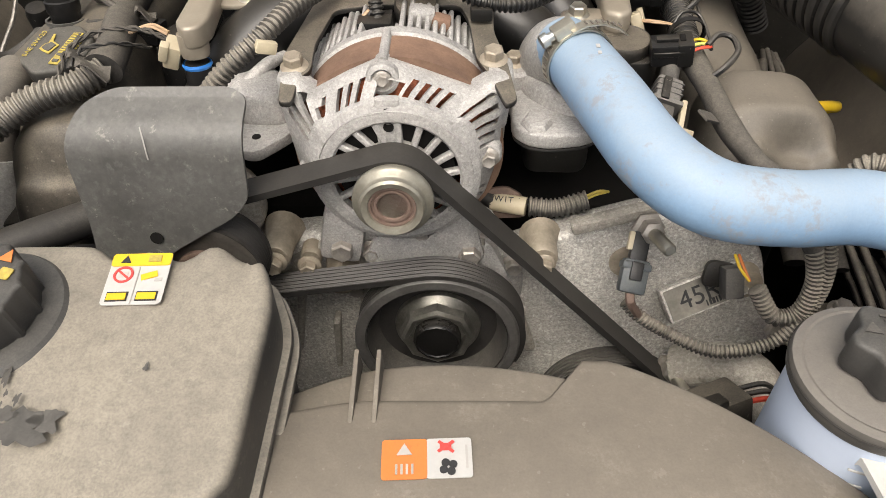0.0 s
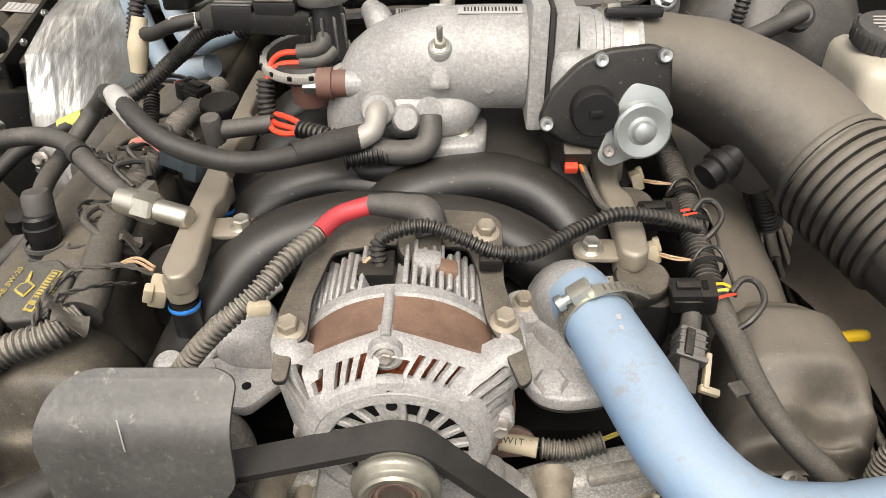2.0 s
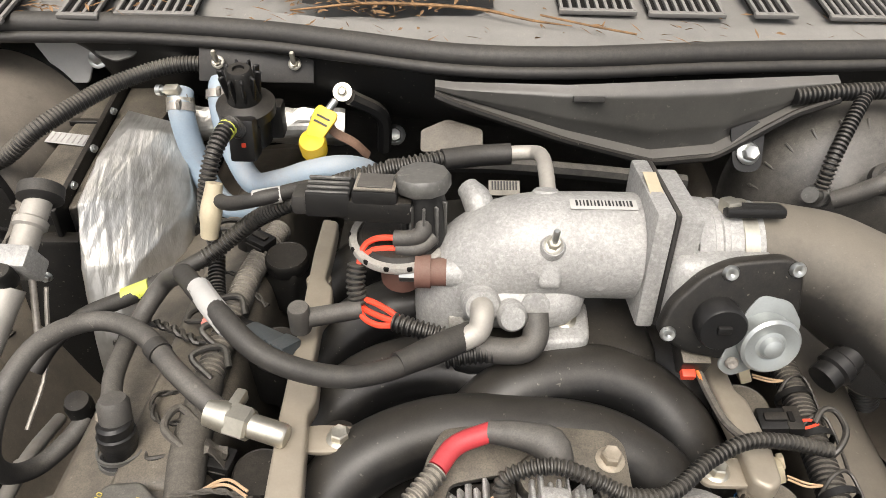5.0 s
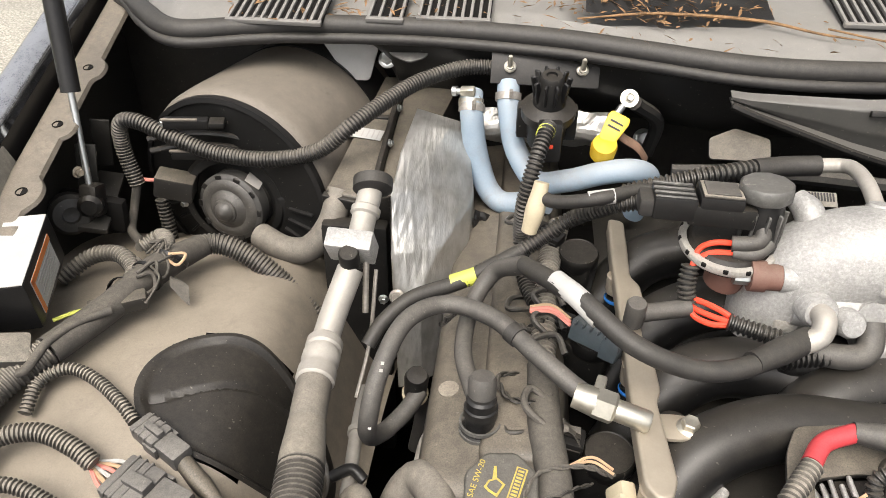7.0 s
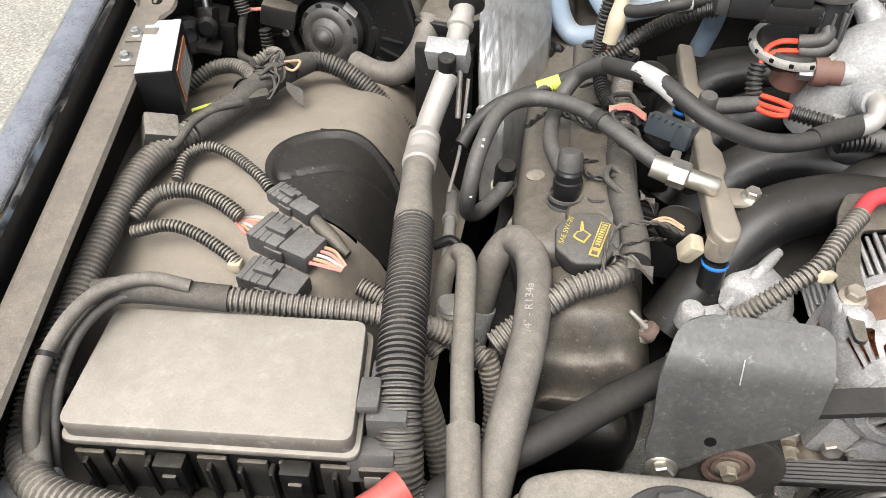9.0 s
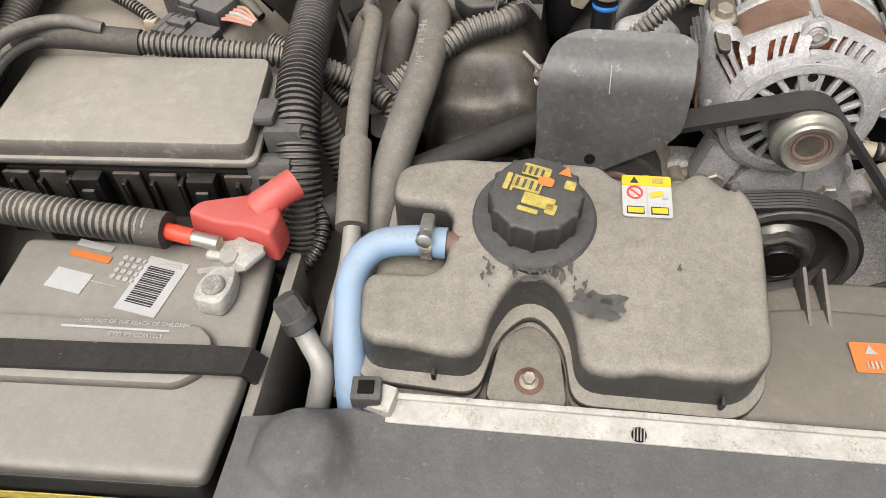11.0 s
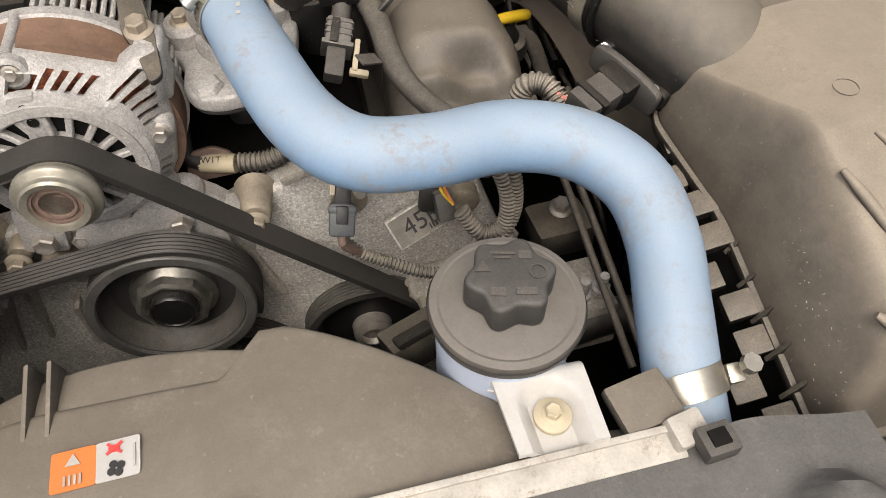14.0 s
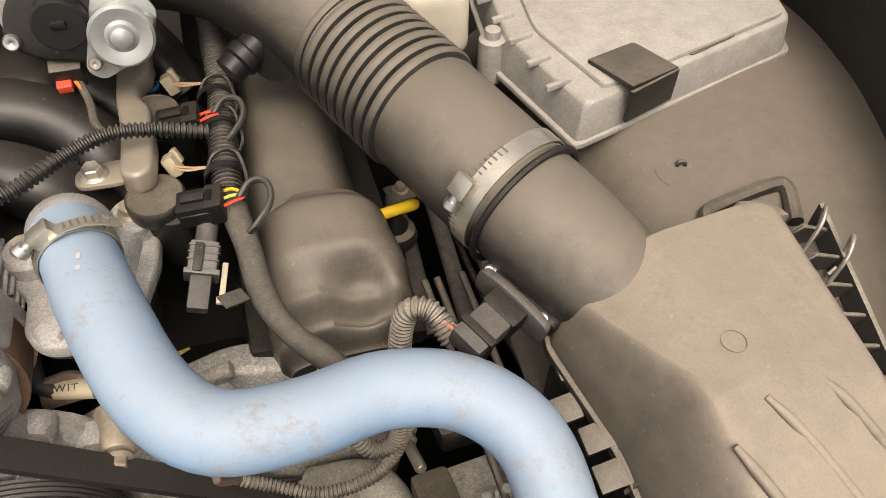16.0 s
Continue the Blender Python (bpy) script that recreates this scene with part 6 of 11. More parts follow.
def shroud_back(u, v):
    x = -0.13 + 0.235 * u
    edge = 0.288 - 2.0 * (x - 0.008) ** 2
    f = min(1.0, v / 0.8)
    y = 0.235 + (edge - 0.235) * f
    z = 0.789 + 0.003 * math.sin(math.pi * f) - 0.012 * sst(0.03, 0.13, -x)
    if v > 0.8:
        k = (v - 0.8) / 0.2
        y += 0.004 * math.sin(k * math.pi / 2)
        z -= 0.005 * k + 0.12 * sst(0.3, 1.0, k)
    return (x, y, z)


part("rear_ring", patch(70, 36, shroud_back), "shroud", shroud)
for x in (-0.0455, -0.0325):
    part("rib", rbox((0.0028, 0.046, 0.020), pose(x, 0.266, 0.792, 12), 0.0008), "shroud", shroud)
flab = thing("fan_label", "orange and white fan hazard sticker on the shroud", "label", (-0.002, 0.22, 0.80))
fm = frame_to((0.0, -0.02, 1), (-0.0025, 0.2195, 0.8010)) @ pose(0, 0, 0, 0, 0, 3)
part("paper", prism(round_poly(rect(0.0115, 0, 0.0235, 0.0225), 0.002), 0.0005, fm), "white", flab, smooth=False)
part("orange_half", prism(round_poly(rect(-0.0115, 0, 0.0235, 0.0225), 0.002), 0.0006, fm), "orange", flab, smooth=False)
decal([(-0.0155, 0.002), (-0.0075, 0.002), (-0.0115, 0.0085)], fm, "print_grey", flab, "symbol", 0.001)
for i in range(4):
    decal(rect(-0.0155 + 0.0027 * i, -0.006, 0.0012, 0.0055), fm, "beam", flab, "symbol", 0.001)
for a in (0, 90, 180, 270):
    part("symbol", prism(disc(0.0028, 0, 0.0022, 12), 0.0005, fm @ pose(0.011, -0.0055, 0.001, 0, 0, a + 30)), "print_black", flab, smooth=False)
for a in (35, -40):
    part("symbol", prism(rect(0, 0, 0.010, 0.0016), 0.0005, fm @ pose(0.010, 0.006, 0.001 + 0.0003 * (a > 0), 0, 0, a)), "print_red", flab, smooth=False)
decal(round_poly(rect(0.0098, 0.006, 0.006, 0.004), 0.0015), fm, "print_red", flab, "symbol", 0.0008)
decal(rect(0.0205, 0.0, 0.0012, 0.013), fm, "print_grey", flab, "fine_print", 0.001)
solo("torn_tag", prism(round_poly([(-0.016, -0.006), (0.016, -0.0075), (0.0135, 0.006), (0.002, 0.0062), (-0.010, 0.0055), (-0.016, 0.001)], 0.001, 2), 0.0008, frame_to((0, -0.35, 1), (0.064, 0.1755, 0.8035))), "white_plastic",
     "torn white paper scrap stuck to the shroud edge", "paper scrap", smooth=False)

# ---- power steering reservoir ----
psr = thing("power_steering_reservoir", "pale blue-white power steering fluid reservoir with a dusty grey lid", "reservoir", (0.23, 0.25, 0.70))
RA = Vector((0.03, -0.02, 1)).normalized()
RC = Vector((0.2305, 0.2555, 0.826))
part("tank", lathe([(0.0, -0.125), (0.030, -0.125), (0.037, -0.118), (0.0395, -0.10), (0.041, -0.01), (0.0415, 0.0)], RC, RA, 48), "lavender", psr, "translucent pale blue tank")
part("lid", lathe([(0.042, -0.010), (0.0445, -0.006), (0.0450, 0.0), (0.0440, 0.0035), (0.040, 0.005), (0.0385, 0.0045), (0.036, 0.0058), (0.0, 0.0085)], RC, RA, 64), "lid_grey", psr, "dusty grey round lid")
for k in range(4):
    part("level_mark", rbox((0.012 - 0.003 * (k % 2), 0.0012, 0.0016), frame_to((-0.35, -0.94, 0), RC + Vector((-0.0138, -0.0382, -0.030 - 0.012 * k)), (0, 0, 1)) @ pose(0, 0, 0, 90), 0.0004, 1), "white", psr)
part("lid_groove", lathe([(0.0452, -0.0015), (0.0456, -0.0005), (0.0452, 0.0005)], RC, RA, 64, hollow=True), "rubber", psr)
lobes = [((0.0228 + 0.0026 * math.cos(6 * t)) * math.cos(t), (0.0228 + 0.0026 * math.cos(6 * t)) * math.sin(t)) for t in [2 * math.pi * i / 90 for i in range(90)]]
rm = frame_to(RA, RC + RA * 0.0075)
pcap = part("cap", prism(lobes, 0.0225, rm, 0.003, 3), "lid_black", psr, "six-lobed black filler cap")
pm = rm @ Matrix.Translation((0, 0, 0.0228)) @ pose(0, 0, 0, 0, 0, -12)
for x, y, w, h in ((-0.004, 0.0125, 0.013, 0.0015), (-0.004, 0.0095, 0.009, 0.0015), (0.008, 0.0115, 0.007, 0.0055), (-0.007, -0.0125, 0.008, 0.0055), (0.008, -0.0118, 0.011, 0.0045)):
    part("embossed_mark", prism(rect(x, y, w, h), 0.0007, pm), "hose_dark", pcap, smooth=False)
part("embossed_mark", moved(lathe([(0.0048, 0), (0.0048, 0.0006), (0.0040, 0.0006), (0.004, 0)], n=20, hollow=True), pm @ Matrix.Translation((0.0145, 0.001, 0))), "hose_dark", pcap)
part("embossed_mark", prism([(-0.019, 0.0), (-0.0105, 0.0), (-0.0148, 0.0075)], 0.0007, pm), "hose_dark", pcap, smooth=False)


def bracket_fn(u, v):
    x = 0.211 + 0.006 * v + (0.054 - 0.005 * v) * u
    y = 0.240 - 0.066 * v
    z = 0.775 + 0.034 * sst(0.0, 0.35, v) - 0.010 * (1 - sst(0.20, 0.34, math.hypot((u - 0.5), min(0.0, v - 0.62) * 1.3)))
    return (x, y, z)


part("mount_bracket", patch(20, 24, bracket_fn, 0.0045), "white_plastic", psr, "white moulded mounting bracket")
part("bushing", lathe([(0.0105, 0), (0.0105, 0.003), (0.008, 0.0045), (0.0, 0.0045)], (0.241, 0.194, 0.8015), (0, 0, 1), 24), "ivory", psr)
bolt((0.241, 0.194, 0.806), (0, -0.05, 1), 0.0065, psr, "ivory")
dm = frame_to((-0.88, -0.48, 0.0), (0.2305 - 0.0365, 0.2555 - 0.0195, 0.755))
for i in range(3):
    part("level_mark", prism(rect(0.0, -0.012 + 0.010 * i, 0.011, 0.002), 0.0006, dm @ Matrix.Translation((0, 0, 0.0012))), "white", psr, smooth=False)
part("level_mark", prism(rect(-0.010, 0.002, 0.007, 0.012), 0.0006, dm @ Matrix.Translation((0, 0, 0.0008))), "blue_ring", psr, smooth=False)
solo("power_steering_pipe", tube([(0.20, 0.42, 0.62), (0.245, 0.40, 0.645), (0.265, 0.36, 0.63), (0.275, 0.32, 0.58), (0.28, 0.30, 0.5)], 0.019, 18), "alu_dirty", "grey dusty pipe bending down beside the reservoir", "pipe")
fanplug = thing("fan_connector", "grey electrical connector of the cooling fan", "connector", (0.19, 0.31, 0.70))
part("shell", rbox((0.055, 0.03, 0.026), pose(0.185, 0.318, 0.700, -20, 0, 22), 0.003), "cover", fanplug)
part("latch", rbox((0.03, 0.012, 0.008), pose(0.18, 0.312, 0.715, -20, 0, 22), 0.002), "black_plastic", fanplug)
for i, c in enumerate(("redwire", "loom_black", "loom_black")):
    part("wire", tube([(0.21, 0.325 + 0.006 * i, 0.702), (0.235, 0.33 + 0.006 * i, 0.70), (0.25, 0.33, 0.68)], 0.002, 8), c, fanplug)

# ---- upper radiator hose and thermostat housing ----
rad = thing("radiator_hose", "thick pale blue silicone radiator hose with dust and scuffs", "hose", (0.2, 0.36, 0.85))
part("hose", tube([(0.0885, 0.516, 0.8735), (0.0965, 0.491, 0.877), (0.1125, 0.438, 0.8755), (0.134, 0.386, 0.867), (0.164, 0.358, 0.860), (0.209, 0.357, 0.853), (0.258, 0.366, 0.846), (0.303, 0.356, 0.838), (0.3325, 0.327, 0.827), (0.3395, 0.289, 0.812), (0.334, 0.249, 0.795), (0.3285, 0.209, 0.776), (0.326, 0.165, 0.75)], 0.0232, 32, 0.008,
                  radii=[1.0, 1.0, 1.03, 1.02, 1.0, 0.99, 1.0, 1.0, 1.0, 1.0, 1.0, 1.0, 1.0]), "blue", rad)
for k in range(2):
    for i in range(5):
        c = Vector((0.1045 + 0.004 * i, 0.468 - 0.0008 * i - 0.009 * k, 0.8766)) + Vector((0.0, 0.0, 0.0232)) - Vector((0, 0, 0.45 * (0.004 * (i + 0.5)) ** 2 / 0.0232 * 2.2))
        part("worn_print", rbox((0.0026, 0.0050 - 0.001 * ((i + k) % 2), 0.0005), frame_to((0.15 * i * 1.0, 0.05, 1), c + Vector((0, 0, 0.0012))), 0.0001, 1), "white", rad)
clamp((0.0962, 0.4915, 0.8768), Vector((0.29, -0.955, 0.03)), 0.0240, 0.011, (-0.45, -0.05, 0.88))
tail = thing("clamp_tail", "loose slotted end of the worm clamp band", "hose clamp", (0.11, 0.485, 0.90), "hose clamps")
part("band", strip([(0.088, 0.486, 0.9025), (0.098, 0.488, 0.9065), (0.109, 0.490, 0.9065), (0.119, 0.491, 0.9030), (0.127, 0.492, 0.8975)], 0.009, 0.0010, (0.29, -0.955, 0.03)), "cad", tail)
for k in range(7):
    part("slot", rbox((0.0012, 0.005, 0.0008), frame_to((0.05 * k - 0.1, 0, 1), (0.098 + 0.0040 * k, 0.4882 + 0.0006 * k, 0.9074 - 0.0012 * max(0, k - 3)), (0.29, -0.955, 0.03)), 0.0002, 1), "clutch_grey", tail)
cl = thing("hose_clamp", "wide steel band clamp on the radiator end of the hose", "hose clamp", (0.3235, 0.206, 0.787), "hose clamps")
part("band", lathe([(0.0236, -0.0085), (0.0248, -0.0085), (0.0248, 0.0085), (0.0236, 0.0085), (0.0236, -0.0085)], (0.3285, 0.2085, 0.7758), (0.1, -0.86, -0.48), 44, hollow=True), "cad", cl)
part("bolt_block", rbox((0.010, 0.012, 0.014), pose(0.357, 0.207, 0.780, 20), 0.002), "cad", cl)
part("screw", lathe([(0.003, -0.012), (0.003, 0.010), (0.006, 0.010), (0.006, 0.016)], (0.362, 0.207, 0.782), (0.1, -0.2, 1), 8), "cad", cl)
ts = thing("thermostat_housing", "weathered cast aluminium thermostat housing with corroded bolts", "thermostat housing", (0.08, 0.52, 0.82))
part("elbow", tube([(0.083, 0.545, 0.80), (0.083, 0.542, 0.838), (0.086, 0.526, 0.864), (0.0955, 0.4955, 0.8765)], 0.0262, 28, 0.005, radii=[1.12, 1.08, 1.03, 0.86]), "alu", ts)
T_OUT = [(0.036, 0.520), (0.045, 0.546), (0.066, 0.556), (0.090, 0.572), (0.118, 0.566), (0.136, 0.545), (0.134, 0.512), (0.122, 0.474), (0.104, 0.4575), (0.076, 0.4535), (0.060, 0.458), (0.050, 0.471), (0.051, 0.500)]
part("base_flange", prism(round_poly(T_OUT, 0.008), 0.013, Matrix.Translation((0, 0, 0.826)), 0.003, 3), "alu", ts)
part("saddle", prism(round_poly([(0.056, 0.545), (0.088, 0.560), (0.128, 0.540), (0.118, 0.486), (0.098, 0.474), (0.078, 0.486), (0.058, 0.510)], 0.012), 0.020, Matrix.Translation((0, 0, 0.834)), 0.007, 4, top_scale=0.86), "alu", ts)
# dark colour paints the shade under the flange onto the neck
part("lower_neck", prism(round_poly([(0.066, 0.512), (0.114, 0.510), (0.122, 0.535), (0.110, 0.556), (0.064, 0.55)], 0.012), 0.066, Matrix.Translation((0, 0, 0.762)), 0.003, 2), "wall_dust_and_shade", ts)
part("gasket", prism(round_poly([(0.086 + (x - 0.086) * 0.97, 0.515 + (y - 0.515) * 0.97) for x, y in T_OUT], 0.008), 0.003, Matrix.Translation((0, 0, 0.8225)), 0.0008), "rubber", ts)
part("front_lug", lathe([(0.0125, -0.008), (0.0115, 0.002), (0.009, 0.0045), (0.0, 0.005)], (0.068, 0.4685, 0.839), (0, -0.1, 1), 6), "alu", ts)
for at in ((0.0535, 0.530, 0.846), (0.121, 0.546, 0.846)):
    part("boss", lathe([(0.0165, -0.02), (0.016, 0.006), (0.0135, 0.009)], at, (0, -0.1, 1), 24), "alu", ts)
    bolt((at[0], at[1], at[2] + 0.009), (0, -0.1, 1), 0.0088, ts, "cad_dusty")
# ---- cylinder heads and valve covers ----
def valve_cover(sign, label):
    s = sign
    cx = -0.297
    e = thing("valve_cover", label, "valve cover", (cx, 0.7, 0.8), "valve covers")
    tilt = 10 * s
    part("body", rbox((0.118 if s < 0 else 0.095, 0.56, 0.12), pose(cx, 0.80, 0.795, -1.5, tilt, 0), 0.026, 4), "cover_black", e)
    part("crown", rbox((0.060, 0.50, 0.03), pose(cx - 0.012 * s, 0.80, 0.848, -1.5, tilt * 0.6, 0), 0.013, 3), "cover_black", e)
    part("flange", rbox((0.14, 0.60, 0.018), pose(cx + 0.006 * s, 0.77, 0.735, -1.5, tilt, 0), 0.006), "black_plastic", e)
    return e


vl = valve_cover(-1, "dusty black composite valve cover with the oil filler")


def cover_loft(sections, n=28, ex=3.2, base=0.70):
    """Smooth hull through sections (y, centre x, half width, top, tilt)."""
    V, F = [], []
    dense = []
    ys = [q[0] for q in sections]
    for i in range(len(sections) - 1):
        for k in range(9):
            t = k / 9
            w = t * t * (3 - 2 * t)
            dense.append(tuple(sections[i][j] * (1 - (w if j else t)) + sections[i + 1][j] * (w if j else t) for j in range(5)))
    dense.append(sections[-1])
    for y, cx, hw, zt, tilt in dense:
        for j in range(n):
            a = math.pi * j / (n - 1)
            c, q = math.cos(a), math.sin(a)
            xx = hw * math.copysign(abs(c) ** (2 / ex), c)
            V.append(Vector((cx + xx, y, base + (zt - base) * q ** (2 / ex) - tilt * xx)))
    for i in range(len(dense) - 1):
        for j in range(n - 1):
            F.append((i * n + j, i * n + j + 1, (i + 1) * n + j + 1, (i + 1) * n + j))
    F.append(tuple(range((len(dense) - 1) * n, len(dense) * n)))
    F.append(tuple(range(n - 1, -1, -1)))
    return V, F


left_bulge = cover_loft([(0.585, -0.300, 0.030, 0.80, 0.0), (0.560, -0.297, 0.052, 0.834, 0.0), (0.520, -0.292, 0.061, 0.842, 0.0), (0.480, -0.288, 0.063, 0.836, 0.0), (0.452, -0.286, 0.058, 0.812, 0.0), (0.436, -0.285, 0.048, 0.780, 0.0), (0.428, -0.285, 0.036, 0.750, 0.0)], 44, ex=3.0, base=0.68)
for v in left_bulge[0]:
    d = math.hypot((v.x + 0.293) / 0.040, (v.y - 0.446) / 0.026)
    v.z -= 0.016 * (1 - sst(0.3, 1.0, d))
part("front_bulge", left_bulge, "cover", vl)
part("lower_face", rbox((0.10, 0.06, 0.10), pose(-0.288, 0.448, 0.705, 12, -8, 0), 0.025, 4), "black_plastic", vl)


vr = thing("valve_cover", "dusty black composite valve cover beside the intake tube", "valve cover", (0.238, 0.7, 0.8), "valve covers")
part("body", cover_loft([(1.07, 0.245, 0.045, 0.852, 0.22), (0.78, 0.245, 0.046, 0.846, 0.22), (0.62, 0.240, 0.050, 0.834, 0.22), (0.55, 0.238, 0.050, 0.824, 0.22), (0.50, 0.238, 0.046, 0.795, 0.2)]), "valve_dust", vr)
bulge = cover_loft([(0.572, 0.256, 0.026, 0.800, 0.1), (0.560, 0.253, 0.043, 0.828, 0.1), (0.536, 0.250, 0.053, 0.842, 0.08), (0.500, 0.250, 0.057, 0.838, 0.04), (0.472, 0.249, 0.056, 0.820, 0), (0.455, 0.247, 0.050, 0.797, 0), (0.444, 0.246, 0.042, 0.772, 0)], 44, ex=3.2, base=0.755)
for v in bulge[0]:
    d = math.hypot((v.x - 0.264) / 0.030, (v.y - 0.470) / 0.024)
    v.z -= 0.017 * (1 - sst(0.35, 1.0, d))
part("front_bulge", bulge, "valve_dust", vr)
part("flange", rbox((0.14, 0.60, 0.018), pose(0.244, 0.77, 0.735, -1.5, 10, 0), 0.006), "black_plastic", vr)
part("cast_patch", lathe([(0.009, 0), (0.009, 0.0012), (0.008, 0.0015)], (-0.345, 0.63, 0.851), (-0.15, 0, 1), 18), "grey_plastic", vl)
for at in ((-0.241, 0.478, 0.814), (0.232, 0.43, 0.78)):
    bolt(at, (0.2, -0.5, 0.8), 0.010, vl if at[0] < 0 else vr, "cad")
part("stud", lathe([(0.0019, 0), (0.0019, 0.023), (0.0012, 0.024)], (-0.240, 0.474, 0.822), (-0.72, 0.15, 0.65), 10), "alu_tube", vl)
part("washer", lathe([(0.0, 0.003), (0.0078, 0.003), (0.0085, 0.0015), (0.0085, -0.004)], (-0.240, 0.474, 0.821), (-0.72, 0.15, 0.65), 22), "rust_dull", vl, "rusty washer")
solo("engine_block", rbox((0.60, 0.56, 0.28), pose(-0.02, 0.80, 0.58), 0.02), "dark", "near-black engine block and heads under the intake", "engine block")
# the gap's shade between the runners is put into this colour
solo("intake_valley", patch(30, 40, lambda u, v: (-0.20 + 0.36 * u, 0.54 + 0.44 * v, 0.80 + 0.03 * math.sin(math.pi * u) + 0.004 * wave(u, v, 9, 2))), "wall_dust_and_shade", "dusty intake valley casting, coloured dark for the shade between the runners", "intake manifold", kind="")

# oil cap
oil = thing("oil_filler_cap", "dusty black oil filler cap with worn yellow oil print", "cap", (-0.296, 0.53, 0.86))
OC = Vector((-0.2955, 0.529, 0.853))
ON = Vector((-0.08, -0.22, 1)).normalized()
om = frame_to(ON, OC)
oct_ = [(0.0275 * math.cos(t) * (1 + 0.03 * math.cos(8 * t)), 0.0275 * math.sin(t) * (1 + 0.03 * math.cos(8 * t))) for t in [2 * math.pi * i / 64 for i in range(64)]]
part("cap_body", prism(oct_, 0.020, om, 0.003, 3), "oil_cap", oil)
part("neck", lathe([(0.024, -0.02), (0.024, 0.0)], OC, ON, 32), "cover", oil)
opm = om @ Matrix.Translation((0, 0, 0.0202)) @ pose(0, 0, 0, 0, 0, 4)
lettering("SAE 5W-20", 0.0062, opm @ pose(-0.0185, 0, 0, 0, 0, 90), "yellow_print", oil, "print")
CAN = [(-0.008, -0.006), (0.003, -0.006), (0.004, 0.002), (0.011, 0.007), (0.010, 0.0085), (0.001, 0.004), (-0.001, 0.006), (-0.007, 0.006), (-0.008, 0.002)]
decal(CAN, opm @ pose(-0.004, 0.001, 0, 0, 0, 75), "yellow_print", oil, "print")
decal([(x * 0.72 - 0.0006, y * 0.72) for x, y in CAN[:3] + CAN[5:]], opm @ pose(-0.004, 0.001, 0, 0, 0, 75), "oil_cap", oil, "print", 0.0012)
decal(rect(0.0105, 0.0, 0.0085, 0.036), opm, "yellow_print", oil, "print")
decal(rect(0.0105, 0.004, 0.0060, 0.026), opm, "oil_cap", oil, "print", 0.0012)
for i in range(9):
    decal(rect(0.0105, -0.006 + 0.0026 * i, 0.0044, 0.0014), opm, "yellow_print", oil, "print", 0.0018)
decal(rect(0.0105, -0.0145, 0.0050, 0.0030), opm, "oil_cap", oil, "print", 0.0012)
for i in range(6):
    decal(rect(0.0182, -0.008 + 0.003 * i, 0.0022, 0.0017), opm, "yellow_print", oil, "print")

pcv = thing("breather_valve", "black breather valve on the valve cover", "valve", (-0.316, 0.588, 0.85))
part("body", lathe([(0.014, -0.022), (0.014, -0.004), (0.0155, -0.003), (0.0155, 0.001), (0.012, 0.003), (0.012, 0.014), (0.0135, 0.016), (0.0135, 0.024), (0.012, 0.025), (0.012, 0.032), (0.010, 0.034)], (-0.316, 0.586, 0.858), (0, 0.12, 1), 28), "black_clean", pcv)
for h in (-0.002, 0.006):
    part("ring", lathe([(0.0150, h), (0.0168, h), (0.0168, h + 0.003), (0.0150, h + 0.003)], (-0.316, 0.586, 0.858), (0, 0.12, 1), 28, hollow=True), "plate", pcv)
part("hose_end", lathe([(0.0112, 0.024), (0.0112, 0.046), (0.009, 0.050), (0.0, 0.051)], (-0.316, 0.586, 0.858), (0, 0.25, 1), 24), "hose_dark", pcv)
part("grommet", lathe([(0.018, -0.024), (0.018, -0.019), (0.014, -0.017)], (-0.316, 0.586, 0.858), (0, 0.12, 1), 24), "rubber", pcv)

# ---- intake runners ----
runners = thing("intake_manifold", "dusty black nylon intake manifold with arched runners", "intake manifold", (-0.03, 0.65, 0.82))
R_PTS = [
    [(-0.215, 0.515, 0.78), (-0.182, 0.545, 0.828), (-0.145, 0.578, 0.862), (-0.09, 0.600, 0.872), (-0.03, 0.604, 0.870), (0.03, 0.600, 0.864), (0.075, 0.582, 0.845), (0.11, 0.56, 0.80)],
    [(-0.07, 0.615, 0.85), (-0.03, 0.640, 0.873), (0.03, 0.652, 0.878), (0.075, 0.642, 0.868), (0.105, 0.615, 0.845), (0.125, 0.585, 0.80)],
    [(-0.20, 0.62, 0.80), (-0.165, 0.65, 0.845), (-0.12, 0.668, 0.864), (-0.06, 0.668, 0.862), (-0.01, 0.65, 0.85)],
    [(-0.02, 0.70, 0.85), (0.04, 0.71, 0.872), (0.09, 0.70, 0.862), (0.125, 0.672, 0.83), (0.15, 0.64, 0.79)],
    [(-0.21, 0.69, 0.79), (-0.175, 0.72, 0.845), (-0.13, 0.738, 0.87), (-0.08, 0.745, 0.875), (-0.03, 0.74, 0.87)],
    [(0.0, 0.79, 0.85), (0.06, 0.80, 0.87), (0.12, 0.79, 0.85), (0.16, 0.75, 0.80)],
    [(-0.21, 0.80, 0.80), (-0.16, 0.83, 0.85), (-0.09, 0.84, 0.86), (-0.02, 0.83, 0.86)],
]
for i, pts in enumerate(R_PTS):
    part("runner", tube(pts, 0.0265, 22, 0.009, flat=0.95), "runner", runners)
    mid = pts[len(pts) // 2]
part("plenum_base", rbox((0.17, 0.14, 0.06), pose(0.0, 0.72, 0.868), 0.02, 3), "runner", runners)
